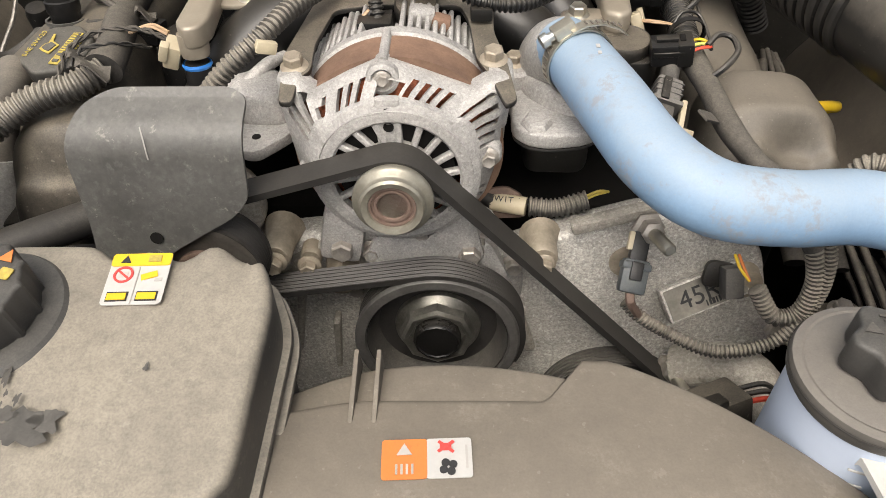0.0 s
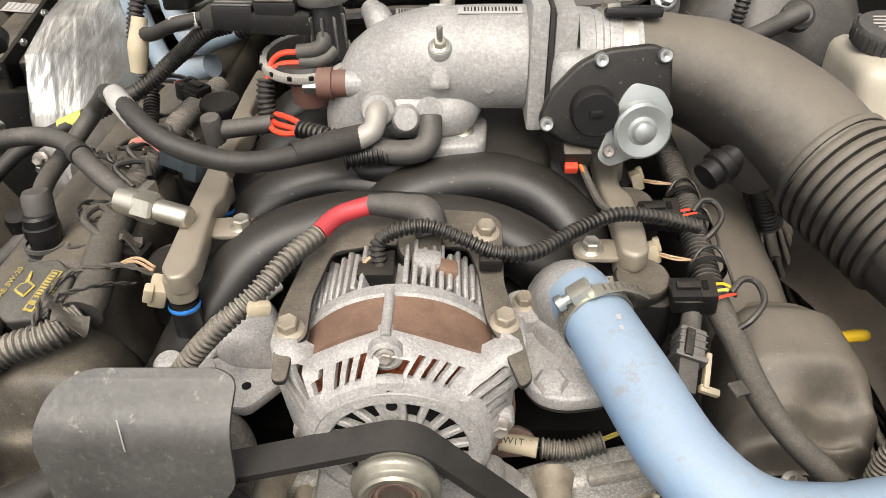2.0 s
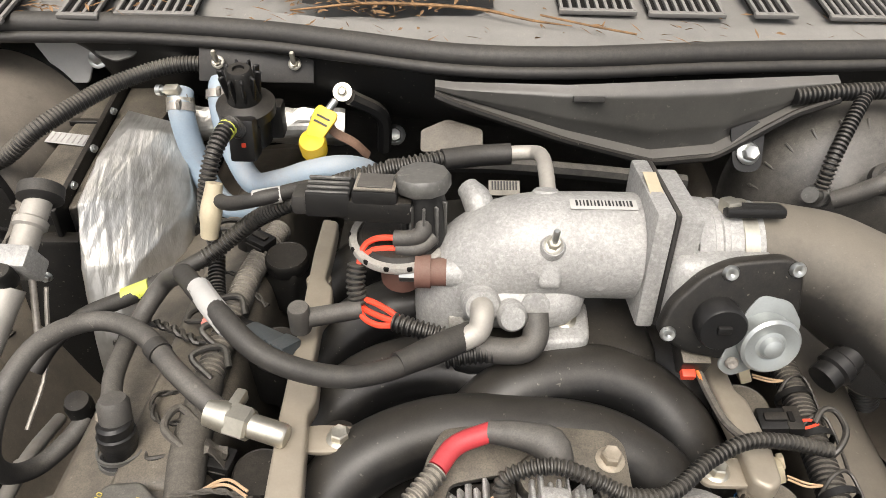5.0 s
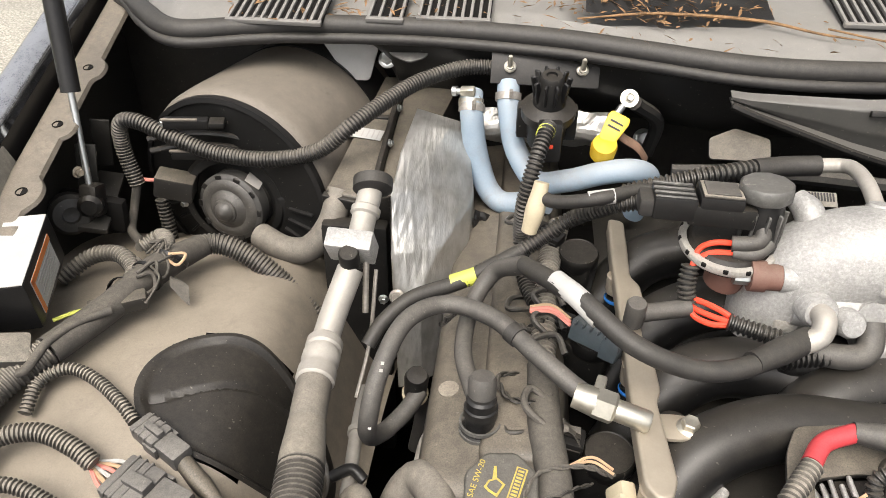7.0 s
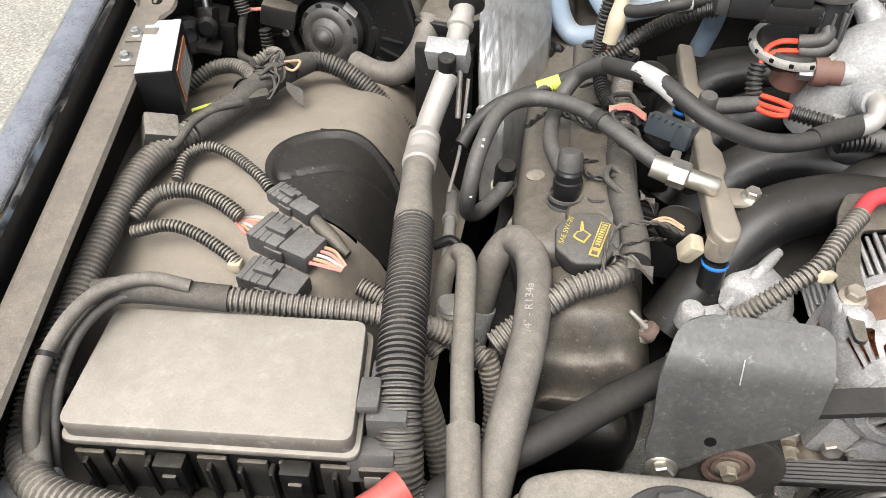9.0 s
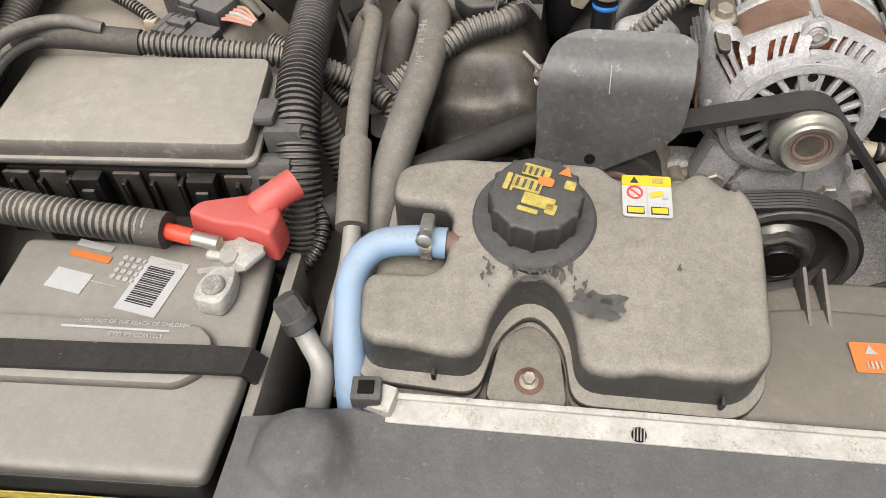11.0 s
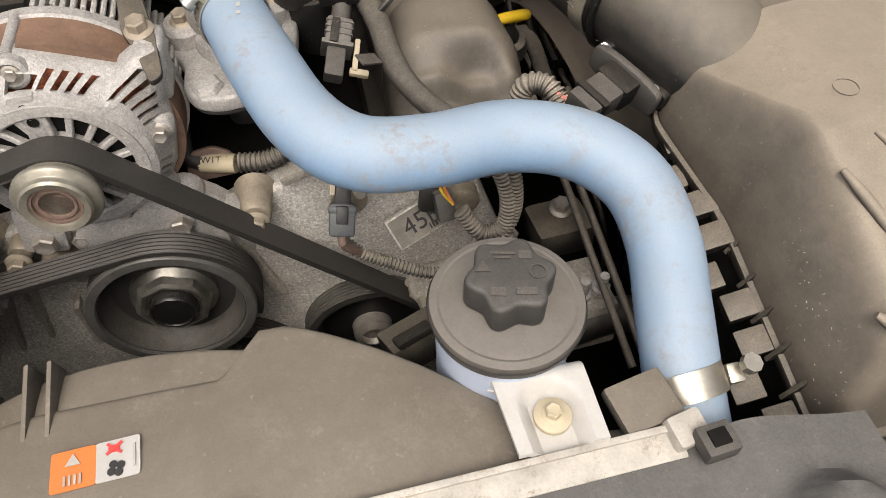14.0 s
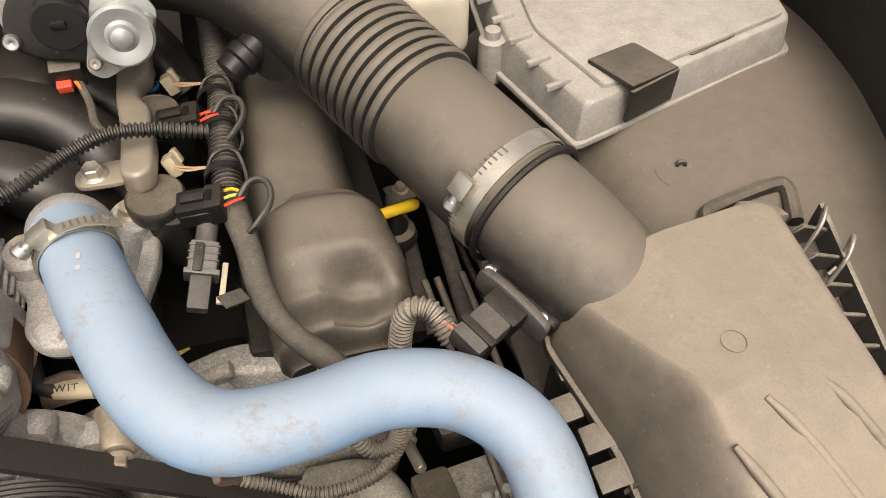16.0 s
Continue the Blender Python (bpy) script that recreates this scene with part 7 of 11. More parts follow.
for at in ((-0.165, 0.612, 0.80), (0.10, 0.545, 0.79)):
    part("post", lathe([(0.017, 0), (0.0145, 0.055), (0.0135, 0.06), (0.009, 0.061), (0.008, 0.055)], at, (0.05, -0.1, 1), 18), "black_plastic", runners)
part("insert", lathe([(0.0085, 0), (0.0085, 0.002), (0.005, 0.002)], (-0.162, 0.606, 0.860), (0.05, -0.1, 1), 16), "rust", runners)

# ---- throttle elbow ----
el = thing("throttle_elbow", "bright speckled cast aluminium throttle elbow", "throttle elbow", (0.0, 0.71, 0.93))
part("barrel", tube([(0.060, 0.712, 0.962), (0.02, 0.712, 0.962), (-0.022, 0.713, 0.958), (-0.052, 0.714, 0.945), (-0.070, 0.714, 0.915), (-0.072, 0.714, 0.88)], 0.0425, 36, 0.007, radii=[0.98, 0.98, 1.0, 0.96, 0.88, 0.85]), "alu_bright", el)
part("chin", tube([(-0.068, 0.690, 0.926), (-0.040, 0.686, 0.926), (0.0, 0.688, 0.927), (0.014, 0.700, 0.930)], 0.022, 20, 0.006, radii=[0.85, 1.0, 1.0, 0.7]), "alu_bright", el)
part("foot", prism(round_poly([(-0.018, 0.655), (0.028, 0.66), (0.032, 0.71), (-0.02, 0.72)], 0.012), 0.018, Matrix.Translation((0, 0, 0.892)), 0.004, 3), "alu_bright", el)
bolt((0.010, 0.682, 0.911), (0, -0.1, 1), 0.0095, el, "cad")
part("sensor_boss", rbox((0.017, 0.014, 0.034), pose(-0.008, 0.678, 0.968, -24), 0.005, 3), "alu_bright", el)
part("sensor_boss", lathe([(0.0095, -0.010), (0.0095, 0.004), (0.008, 0.006)], (-0.008, 0.680, 0.982), (0, -0.55, 0.83), 20), "alu_bright", el)
bolt((-0.008, 0.6765, 0.9875), (0, -0.55, 0.83), 0.0072, el, "cad")
part("sensor_pin", lathe([(0.0026, 0), (0.0026, 0.012), (0.0018, 0.0135)], (-0.008, 0.674, 0.992), (0, -0.30, 0.95), 12), "zinc", el)
part("casting_dot", lathe([(0.0058, 0), (0.0058, 0.0015), (0.005, 0.002), (0.0, 0.002)], (0.030, 0.6735, 0.955), (0, -0.98, 0.2), 18), "alu_bright", el)
part("lower_web", rbox((0.020, 0.030, 0.012), pose(-0.072, 0.690, 0.908, -10), 0.003), "grey_metal", el)
part("rear_port", tube([(-0.052, 0.722, 0.965), (-0.060, 0.735, 0.985), (-0.068, 0.748, 0.99)], 0.0115, 16, 0.004, radii=[1.2, 1.05, 0.8]), "alu_bright", el)
part("front_port", lathe([(0.015, -0.015), (0.0145, 0.008), (0.0125, 0.012)], (-0.058, 0.672, 0.936), (0.05, -0.9, 0.35), 22), "alu_bright", el)
part("front_port", lathe([(0.0115, -0.015), (0.0115, 0.014), (0.009, 0.018)], (-0.036, 0.668, 0.930), (0.05, -0.85, 0.4), 22), "alu_bright", el)
part("front_port", lathe([(0.0115, -0.015), (0.011, 0.006)], (-0.017, 0.672, 0.935), (0.05, -0.9, 0.35), 22), "alu_bright", el)
part("gooseneck", tube([(-0.058, 0.664, 0.939), (-0.058, 0.652, 0.942), (-0.061, 0.644, 0.932), (-0.075, 0.640, 0.925)], 0.0088, 16, 0.003), "alu_tube", el)
part("pipe_elbow", tube([(-0.004, 0.735, 0.985), (-0.003, 0.770, 0.992), (-0.003, 0.803, 0.989), (-0.010, 0.817, 0.984), (-0.032, 0.8165, 0.983)], 0.0066, 14, 0.003), "alu_tube", el)
part("pipe_boss", lathe([(0.0125, -0.02), (0.0115, 0.012), (0.009, 0.015)], (-0.008, 0.728, 0.985), (0, 0.35, 1), 20), "alu_bright", el)
part("barcode_paper", prism(rect(0, 0, 0.05, 0.011), 0.0005, frame_to((0, -0.1, 1), (0.031, 0.706, 1.0034))), "white", el, smooth=False)
for i in range(16):
    decal(rect(-0.02 + 0.0027 * i, 0.0008, 0.001 + 0.0006 * (i % 3 == 0), 0.006), frame_to((0, -0.1, 1), (0.031, 0.706, 1.0034)), "print_black", el, "bar", 0.0008)
part("side_paper", prism(rect(0, 0, 0.026, 0.014), 0.0005, frame_to((0, -0.5, 0.86), (-0.036, 0.772, 0.975))), "old_paper", el, smooth=False)
for i in range(9):
    decal(rect(-0.010 + 0.0025 * i, 0.002, 0.0013, 0.008), frame_to((0, -0.5, 0.86), (-0.036, 0.772, 0.975)), "print_black", el, "bar", 0.0008)
fl = part("flange", rbox((0.014, 0.088, 0.100), pose(0.0675, 0.712, 0.966, -4), 0.0035, 2), "alu_bright", el)
part("data_plate", prism(rect(0, 0, 0.010, 0.040), 0.0005, frame_to((0, -0.07, 1.0), (0.0675, 0.710, 1.0165), (0, 1, 0.07))), "ivory", fl, smooth=False)

tb = thing("electronic_throttle", "electronic throttle with black cover and bright motor", "throttle body", (0.11, 0.70, 0.95))
part("gasket", rbox((0.004, 0.086, 0.098), pose(0.0765, 0.712, 0.966, -4), 0.004), "rubber", tb)
part("casting", rbox((0.018, 0.080, 0.088), pose(0.088, 0.712, 0.966, -4), 0.0035, 2), "alu_bright", tb)
part("throat", lathe([(0.040, 0), (0.039, 0.012), (0.0375, 0.013), (0.0375, 0.018), (0.039, 0.019), (0.039, 0.023), (0.0375, 0.024), (0.037, 0.05)], (0.100, 0.712, 0.962), (1, 0, 0), 40), "alu_bright", tb)
part("neck_casting", rbox((0.08, 0.05, 0.06), pose(0.118, 0.678, 0.952, -12), 0.014, 3), "alu_bright", tb)
CV = [(0.066, 0.936), (0.074, 0.960), (0.094, 0.982), (0.114, 0.992), (0.150, 0.996), (0.163, 0.990), (0.166, 0.955), (0.160, 0.922), (0.12, 0.916), (0.088, 0.922)]
cvm = Matrix(((1, 0, 0, 0), (0, 0.30, -0.954, 0.652 - 0.30 * 0.955), (0, 0.954, 0.30, 0.044 + 0.0), (0, 0, 0, 1)))
gear_cover = part("gear_cover", prism(round_poly(CV[::-1], 0.008), 0.014, cvm, 0.003, 3), "black_plastic", tb, "black ribbed plastic gear cover")
for x, z in ((0.111, 0.985), (0.157, 0.988), (0.073, 0.938), (0.160, 0.940)):
    p = cvm @ Vector((x, z, 0.0145))
    part("screw", lathe([(0.0058, 0), (0.0058, 0.0012), (0.0045, 0.0035), (0.002, 0.0035), (0.0, 0.002)], p, (0, -0.954, 0.30), 18), "zinc", gear_cover)
part("round_cap", lathe([(0.0175, 0), (0.0175, 0.016), (0.016, 0.018), (0.0, 0.0182)], cvm @ Vector((0.107, 0.950, 0.010)), (0, -0.99, 0.12), 36), "black_clean", gear_cover)
part("cap_nub", rbox((0.010, 0.004, 0.006), pose(0.107, 0.622, 0.957), 0.0015), "black_clean", gear_cover)
mo = Vector((0.1415, 0.652, 0.938))
part("motor_plate", prism(round_poly([(-0.030, -0.026), (-0.014, 0.020), (-0.006, 0.031), (0.016, 0.026), (0.027, 0.008), (0.014, -0.020), (-0.020, -0.034)], 0.006), 0.003, frame_to((0, -0.954, 0.30), mo + Vector((0, -0.0165, 0.0045)), (0, 0.30, 0.954)), 0.0008), "zinc_can", tb)
part("motor_can", lathe([(0.0200, 0.0), (0.0200, 0.024), (0.0215, 0.0255), (0.0215, 0.028), (0.0195, 0.0300), (0.0150, 0.0292), (0.0110, 0.0275), (0.0085, 0.0285), (0.0070, 0.0325), (0.0035, 0.0345), (0.0, 0.0347)], mo + Vector((0, -0.004, 0.0)), (0.04, -0.97, 0.2), 44), "zinc_can", tb, "bright zinc motor can")
for x, z in ((0.160, 0.940), (0.120, 0.918)):
    part("plate_screw", lathe([(0.0048, 0), (0.0048, 0.0014), (0.0036, 0.003), (0.0014, 0.003), (0.0, 0.002)], cvm @ Vector((x, z, 0.0195)), (0, -0.954, 0.30), 16), "steel", tb)
part("plug", rbox((0.022, 0.024, 0.02), pose(0.098, 0.640, 0.916, 20), 0.003), "cover", tb)
part("plug_lock", rbox((0.010, 0.008, 0.007), pose(0.094, 0.628, 0.908, 20), 0.001), "redwire", tb, "small red lock tab")
part("plug_lead", tube([(0.102, 0.634, 0.908), (0.108, 0.615, 0.90), (0.112, 0.59, 0.90), (0.12, 0.573, 0.902)], 0.003, 8), "tape", tb)
part("lead_wire", tube([(0.100, 0.632, 0.910), (0.106, 0.622, 0.903)], 0.0015, 6), "orange", tb)

# ---- intake tube and air box ----
it = thing("intake_tube", "dusty black intake tube with ribbed bellows", "intake tube", (0.28, 0.62, 0.90))
part("pipe", tube([(0.138, 0.712, 0.958), (0.175, 0.713, 0.954), (0.215, 0.706, 0.945), (0.250, 0.690, 0.930), (0.277, 0.668, 0.916), (0.298, 0.636, 0.902)], 0.043, 40, 0.008, radii=[0.92, 0.97, 1.06, 1.14, 1.17, 1.13]), "tube_dust", it)
BD = Vector((0.079, -0.166, -0.030))
B0 = Vector((0.296, 0.640, 0.903))
prof = []
L = 0.092
for i in range(9):
    h = L * i / 9
    prof += [(0.0462, h), (0.0462, h + 0.0016), (0.0498, h + 0.0024), (0.0512, h + 0.0045), (0.0512, h + 0.0070), (0.0498, h + 0.0092)]
prof += [(0.046, L), (0.0475, L + 0.004), (0.047, L + 0.06), (0.046, L + 0.100)]
part("bellows", lathe(prof, B0, BD, 64, hollow=True), "tube_dust", it, "flexible ribbed bellows")
bdn = BD.normalized()
part("lip", lathe([(0.046, 0.0), (0.0492, 0.0), (0.0505, 0.002), (0.0492, 0.004), (0.046, 0.004)], B0 + bdn * 0.196, BD, 56, hollow=True), "black_plastic", it)
part("resonator_port", lathe([(0.027, -0.03), (0.027, 0.000), (0.025, 0.002), (0.0, 0.0015)], (0.2385, 0.6405, 0.9055), (-0.62, -0.74, 0.20), 32), "gloss_black", it)
part("quick_connect", lathe([(0.0125, -0.020), (0.0125, 0.0), (0.0145, 0.002), (0.0145, 0.010), (0.012, 0.012), (0.012, 0.022)], (0.222, 0.650, 0.899), (-0.75, -0.45, -0.35), 22), "black_clean", it)
part("vent_hose", tube([(0.232, 0.650, 0.895), (0.252, 0.668, 0.878), (0.275, 0.690, 0.85), (0.30, 0.70, 0.80)], 0.0125, 16, corr=(0.005, 0.0013)), "loom_black", it)
part("clip_band", lathe([(0.0395, 0), (0.041, 0), (0.041, 0.011), (0.0395, 0.011), (0.0395, 0)], (0.134, 0.712, 0.959), (1, 0, 0), 44, hollow=True), "cad", it)
part("clip_buckle", rbox((0.045, 0.016, 0.008), pose(0.142, 0.703, 1.003, -12), 0.003), "black_clean", it)
part("clip_screw", rbox((0.012, 0.014, 0.012), pose(0.125, 0.706, 1.004, -10, 0, 15), 0.003), "cad", it)
clamp(B0 + bdn * 0.183, BD, 0.0472, 0.014, (-0.75, -0.30, 0.55), label="wide worm-drive clamp on the intake tube")
ab = thing("air_filter_box", "large dusty grey plastic air filter box with raised ribs", "air filter box", (0.47, 0.29, 0.75))
part("outlet", tube([B0 + bdn * 0.190, B0 + bdn * 0.22, Vector((0.411, 0.412, 0.852)), Vector((0.425, 0.375, 0.838))], 0.0445, 40, 0.01, radii=[1.0, 1.0, 0.98, 0.75]), "tube_dust", ab)
A_LOW = [(0.404, 0.165), (0.535, 0.172), (0.545, 0.30), (0.560, 0.424), (0.54, 0.428), (0.44, 0.416), (0.372, 0.392), (0.396, 0.31)]


def seam_z(y):
    """Height of the parting line, which climbs towards the windshield."""
    return 0.755 + 0.30 * (y - 0.165)


A_TOP = [(0.432, 0.186), (0.506, 0.192), (0.513, 0.275), (0.531, 0.410), (0.518, 0.416), (0.44, 0.405), (0.386, 0.384), (0.417, 0.30)]


def lid_top(x, y):
    """Height of the lid: level at the back, falling to the front."""
    k = max(0.0, 0.285 - y)
    return 0.887 - 0.62 * k * k / (k + 0.022) - 0.05 * max(0.0, x - 0.47) - 0.05 * max(0.0, y - 0.37) - 0.5 * max(0.0, 0.43 - x) * sst(0.30, 0.38, y)


def airbox_lid():
    bm = bmesh.new()
    low, top = round_poly(A_LOW, 0.012, 6), round_poly(A_TOP, 0.012, 6)
    c = Vector((0.472, 0.300))
    rings = []
    for u, h, s in ((0.0, -0.08, 1), (0.0, 0.0, 1), (0.20, 0.30, 1), (0.38, 0.56, 1), (0.52, 0.74, 1), (0.64, 0.86, 1), (0.76, 0.935, 1), (0.88, 0.98, 1), (1.0, 1.0, 1), (1.0, 1.0, 0.93), (1.0, 1.0, 0.72), (1.0, 1.0, 0.5), (1.0, 1.0, 0.25), (1.0, 1.0, 0.08)):
        ring = []
        for a, b in zip(low, top):
            p = Vector(a).lerp(Vector(b), u)
            p = c + (p - c) * s
            zt = lid_top(p.x, p.y)
            ring.append(bm.verts.new((p.x, p.y, seam_z(p.y) + (zt - seam_z(p.y)) * h + (0.0015 * (1 - s)))))
        rings.append(ring)
    for a, b in zip(rings, rings[1:]):
        for i in range(len(a)):
            j = (i + 1) % len(a)
            bm.faces.new((a[i], a[j], b[j], b[i]))
    bm.faces.new(rings[-1])
    return bm


part("lid", airbox_lid(), "box_plastic", ab)
part("base", prism(round_poly([(0.49 + (x - 0.49) * 0.99, 0.295 + (y - 0.295) * 0.99) for x, y in A_LOW], 0.02, 5), 0.18, Matrix(((1, 0, 0, 0), (0, 1, 0, 0), (0, 0.30, 1, 0.515), (0, 0, 0, 1))), 0.006), "black_plastic", ab)
part("rim", prism(round_poly([(0.49 + (x - 0.49) * 1.045, 0.295 + (y - 0.295) * 1.045) for x, y in A_LOW], 0.02, 5), 0.009, Matrix(((1, 0, 0, 0), (0, 1, 0, 0), (0, 0.30, 1, 0.692), (0, 0, 0, 1))), 0.002), "cover", ab)
for i in range(10):
    y = 0.185 + 0.0235 * i
    x, z = 0.388 - 0.0004 * i, seam_z(y) - 0.012
    out = 0.012 if i % 3 == 1 else 0.0
    part("rim_tooth", rbox((0.020, 0.018, 0.012), pose(x - out, y, z - out * 0.5, 16, -14, 0), 0.0015), "cover_black", ab)
    part("gusset", prism([(0, 0), (0.011, 0), (0.0, 0.018)], 0.003, Matrix(((-1, 0, 0, x + 0.015), (0, 0, 1, y + 0.0105), (0, 1, 0, z + 0.004), (0, 0, 0, 1)))), "cover", ab, smooth=False)
for i in range(12):
    y = 0.180 + 0.0215 * i
    x = 0.570 + 0.0015 * i
    part("rim_rib", rbox((0.034, 0.0032, 0.026), pose(x, y, seam_z(y) - 0.002, 16, 24, 0), 0.001, 1), "loom", ab)
part("rim_rail", strip([(0.580, 0.165, 0.754), (0.590, 0.28, 0.789), (0.604, 0.43, 0.834)], 0.022, 0.0035, (0, 0, 1)), "loom", ab)
part("rim_shelf", strip([(0.566, 0.165, 0.742), (0.576, 0.28, 0.776), (0.590, 0.43, 0.820)], 0.028, 0.003, (1, 0, 0)), "cover", ab)
for i in range(9):
    part("rim_rib", rbox((0.0032, 0.024, 0.022), pose(0.408 + 0.0225 * i, 0.152, 0.748, 24), 0.001, 1), "loom", ab)
part("rim_rail", strip([(0.394, 0.140, 0.742), (0.49, 0.142, 0.743), (0.59, 0.148, 0.744)], 0.018, 0.0035, (0, 0, 1)), "loom", ab)
part("rim_shelf", rbox((0.20, 0.026, 0.004), pose(0.495, 0.154, 0.735), 0.001, 1), "cover", ab)
for y in (0.372, 0.402):
    part("wire_clip", tube([(0.575, y, 0.83), (0.583, y + 0.004, 0.852), (0.592, y + 0.014, 0.858), (0.600, y + 0.02, 0.845), (0.602, y + 0.018, 0.825), (0.594, y + 0.016, 0.815)], 0.0016, 8, 0.003), "steel", ab)
part("handle", tube([(0.532, 0.440, 0.815), (0.533, 0.458, 0.820), (0.545, 0.466, 0.821), (0.600, 0.476, 0.821), (0.612, 0.470, 0.820), (0.602, 0.440, 0.815)], 0.0065, 8, 0.002), "cover", ab)
part("latch_step", rbox((0.04, 0.022, 0.03), pose(0.552, 0.432, 0.835, -8, 20, 8), 0.004), "box_plastic", ab)
for pts in (((0.418, 0.266), (0.462, 0.180)), ((0.446, 0.284), (0.497, 0.188)), ((0.481, 0.287), (0.518, 0.215)), ((0.4145, 0.197), (0.436, 0.178))):
    (x0, y0), (x1, y1) = pts
    ln_ = [(x0 + (x1 - x0) * k / 6, y0 + (y1 - y0) * k / 6) for k in range(7)]
    part("stiffener", tube([(x, y, lid_top(x, y) - 0.0022) for x, y in ln_], 0.0034, 10, 0.006, radii=[0.6] + [1] * 5 + [0.6]), "box_plastic", ab)
for i in range(70):
    y = 0.178 + 0.13 * rng.random()
    k = rng.random()
    hgt = lid_top(0.424, y) - seam_z(y)
    x, z = 0.4035 + 0.0045 * k, seam_z(y) + hgt * (0.08 + 0.55 * k)
    part("scuff", rbox((0.0005, 0.0006 + 0.0012 * rng.random(), 0.0004), frame_to((-0.95, -0.1, 0.25), (x, y, z)) @ pose(0, 0, 0, 0, 0, 360 * rng.random()), 0.0002, 1), "print_grey", ab)
part("mould_mark", lathe([(0.0075, 0), (0.0075, 0.0004), (0.0070, 0.0004), (0.0070, 0)], (0.446, 0.318, 0.8885), (0, 0, 1), 24, hollow=True), "box_plastic", ab)
maf = thing("air_flow_sensor", "black air flow sensor plugged into the intake outlet", "sensor", (0.35, 0.42, 0.84))
FA, FB = Vector((0.345, 0.431, 0.844)), Vector((0.369, 0.391, 0.834))
FX = (FB - FA).normalized()
FZ = Vector((-0.86, -0.50, 0.02)).normalized()
fmx = frame_to(FZ, (FA + FB) / 2, FX)
part("flange", prism(round_poly([(-0.010, -0.030), (0.010, -0.030), (0.013, -0.012), (0.013, 0.012), (0.010, 0.030), (-0.010, 0.030), (-0.013, 0.012), (-0.013, -0.012)], 0.006), 0.007, fmx, 0.002), "hose_dark", maf)
part("gasket", prism(round_poly([(-0.008, -0.032), (0.008, -0.032), (0.008, 0.032), (-0.008, 0.032)], 0.006), 0.010, fmx @ pose(0, 0, -0.010), 0.002), "black_plastic", maf)
part("head", rbox((0.020, 0.028, 0.018), fmx @ pose(0.0, 0.0, 0.013), 0.003), "black_plastic", maf)
part("plug", rbox((0.018, 0.024, 0.036), fmx @ pose(0.0, 0.0, 0.034), 0.003), "hose_dark", maf)
part("plug_collar", rbox((0.021, 0.027, 0.006), fmx @ pose(0.0, 0.0, 0.040), 0.001), "black_plastic", maf)
bolt(FB + Vector((-0.002, 0.001, 0.006)), (-0.5, -0.3, 0.7), 0.005, maf, "zinc", "screw")
bolt((0.3455, 0.431, 0.850), (-0.3, -0.4, 0.85), 0.005, maf, "zinc", "screw")
part("lead", tube([(0.312, 0.405, 0.82), (0.303, 0.422, 0.832), (0.289, 0.430, 0.828), (0.282, 0.428, 0.80), (0.28, 0.42, 0.77)], 0.0085, 12, corr=(0.0036, 0.0011)), "loom", maf)
for i, c in enumerate(("wire_pink", "wire_tan")):
    part("wire", tube([(0.317, 0.402 + 0.005 * i, 0.828), (0.306, 0.414 + 0.005 * i, 0.834)], 0.0016, 6), c, maf)

# ---- control module on the wheel arch ----
pc = thing("control_module", "dusty ribbed grey alloy control module on the wheel arch", "control module", (0.56, 0.62, 0.83))
PO = [(0.462, 0.552), (0.470, 0.552), (0.708, 0.622), (0.735, 0.72), (0.66, 0.80), (0.45, 0.79), (0.434, 0.665)]
part("base_plate", prism(round_poly([(0.565 + (x - 0.565) * 1.03, 0.66 + (y - 0.66) * 1.03) for x, y in PO], 0.008), 0.006, Matrix.Translation((0, 0, 0.829)), 0.0015), "grey_metal", pc)
part("housing", prism(round_poly(PO, 0.012), 0.036, Matrix.Translation((0, 0, 0.833)), 0.006, 3, top_scale=0.95), "grey_metal", pc)
part("raised_field", prism(round_poly([(0.565 + (x - 0.565) * 0.84 + 0.01, 0.66 + (y - 0.66) * 0.82) for x, y in PO], 0.010), 0.006, Matrix.Translation((0, 0, 0.8675)), 0.002), "grey_metal", pc)
for i in range(5):
    part("cross_rib", rbox((0.024, 0.005, 0.006), pose(0.455 - 0.003 * i, 0.585 + 0.035 * i, 0.870, 0, 0, 14), 0.002), "grey_metal", pc)
part("label_recess", prism(round_poly(rect(0, 0, 0.055, 0.012), 0.002), 0.0008, pose(0.605, 0.607, 0.8698, 0, 0, 18)), "cover", pc, smooth=False)
part("clip", rbox((0.055, 0.05, 0.004), pose(0.522, 0.588, 0.8745, -3, 4, 20), 0.001), "cover", pc, "folded dark retaining clip")
part("clip", rbox((0.055, 0.004, 0.03), pose(0.530, 0.564, 0.860, 0, 0, 20), 0.001), "cover", pc)
part("mount_post", lathe([(0.012, -0.04), (0.012, 0.0), (0.007, 0.002), (0.007, 0.01), (0.004, 0.011)], (0.43, 0.672, 0.862), (0, 0, 1), 14), "grey_metal", pc)
pin = thing("liner_clip", "small plastic clip on the wheel arch liner", "clip", (0.536, 0.512, 0.82))
part("dimple", lathe([(0.018, 0), (0.0175, 0.0005), (0.017, 0.0)], (0.534, 0.509, 0.8225), (0.05, -0.1, 1), 32, hollow=True), "cover", pin)
part("head", tube([(0.535, 0.512, 0.82), (0.536, 0.513, 0.829), (0.541, 0.512, 0.829), (0.542, 0.511, 0.824)], 0.002, 8, 0.002), "cover", pin)

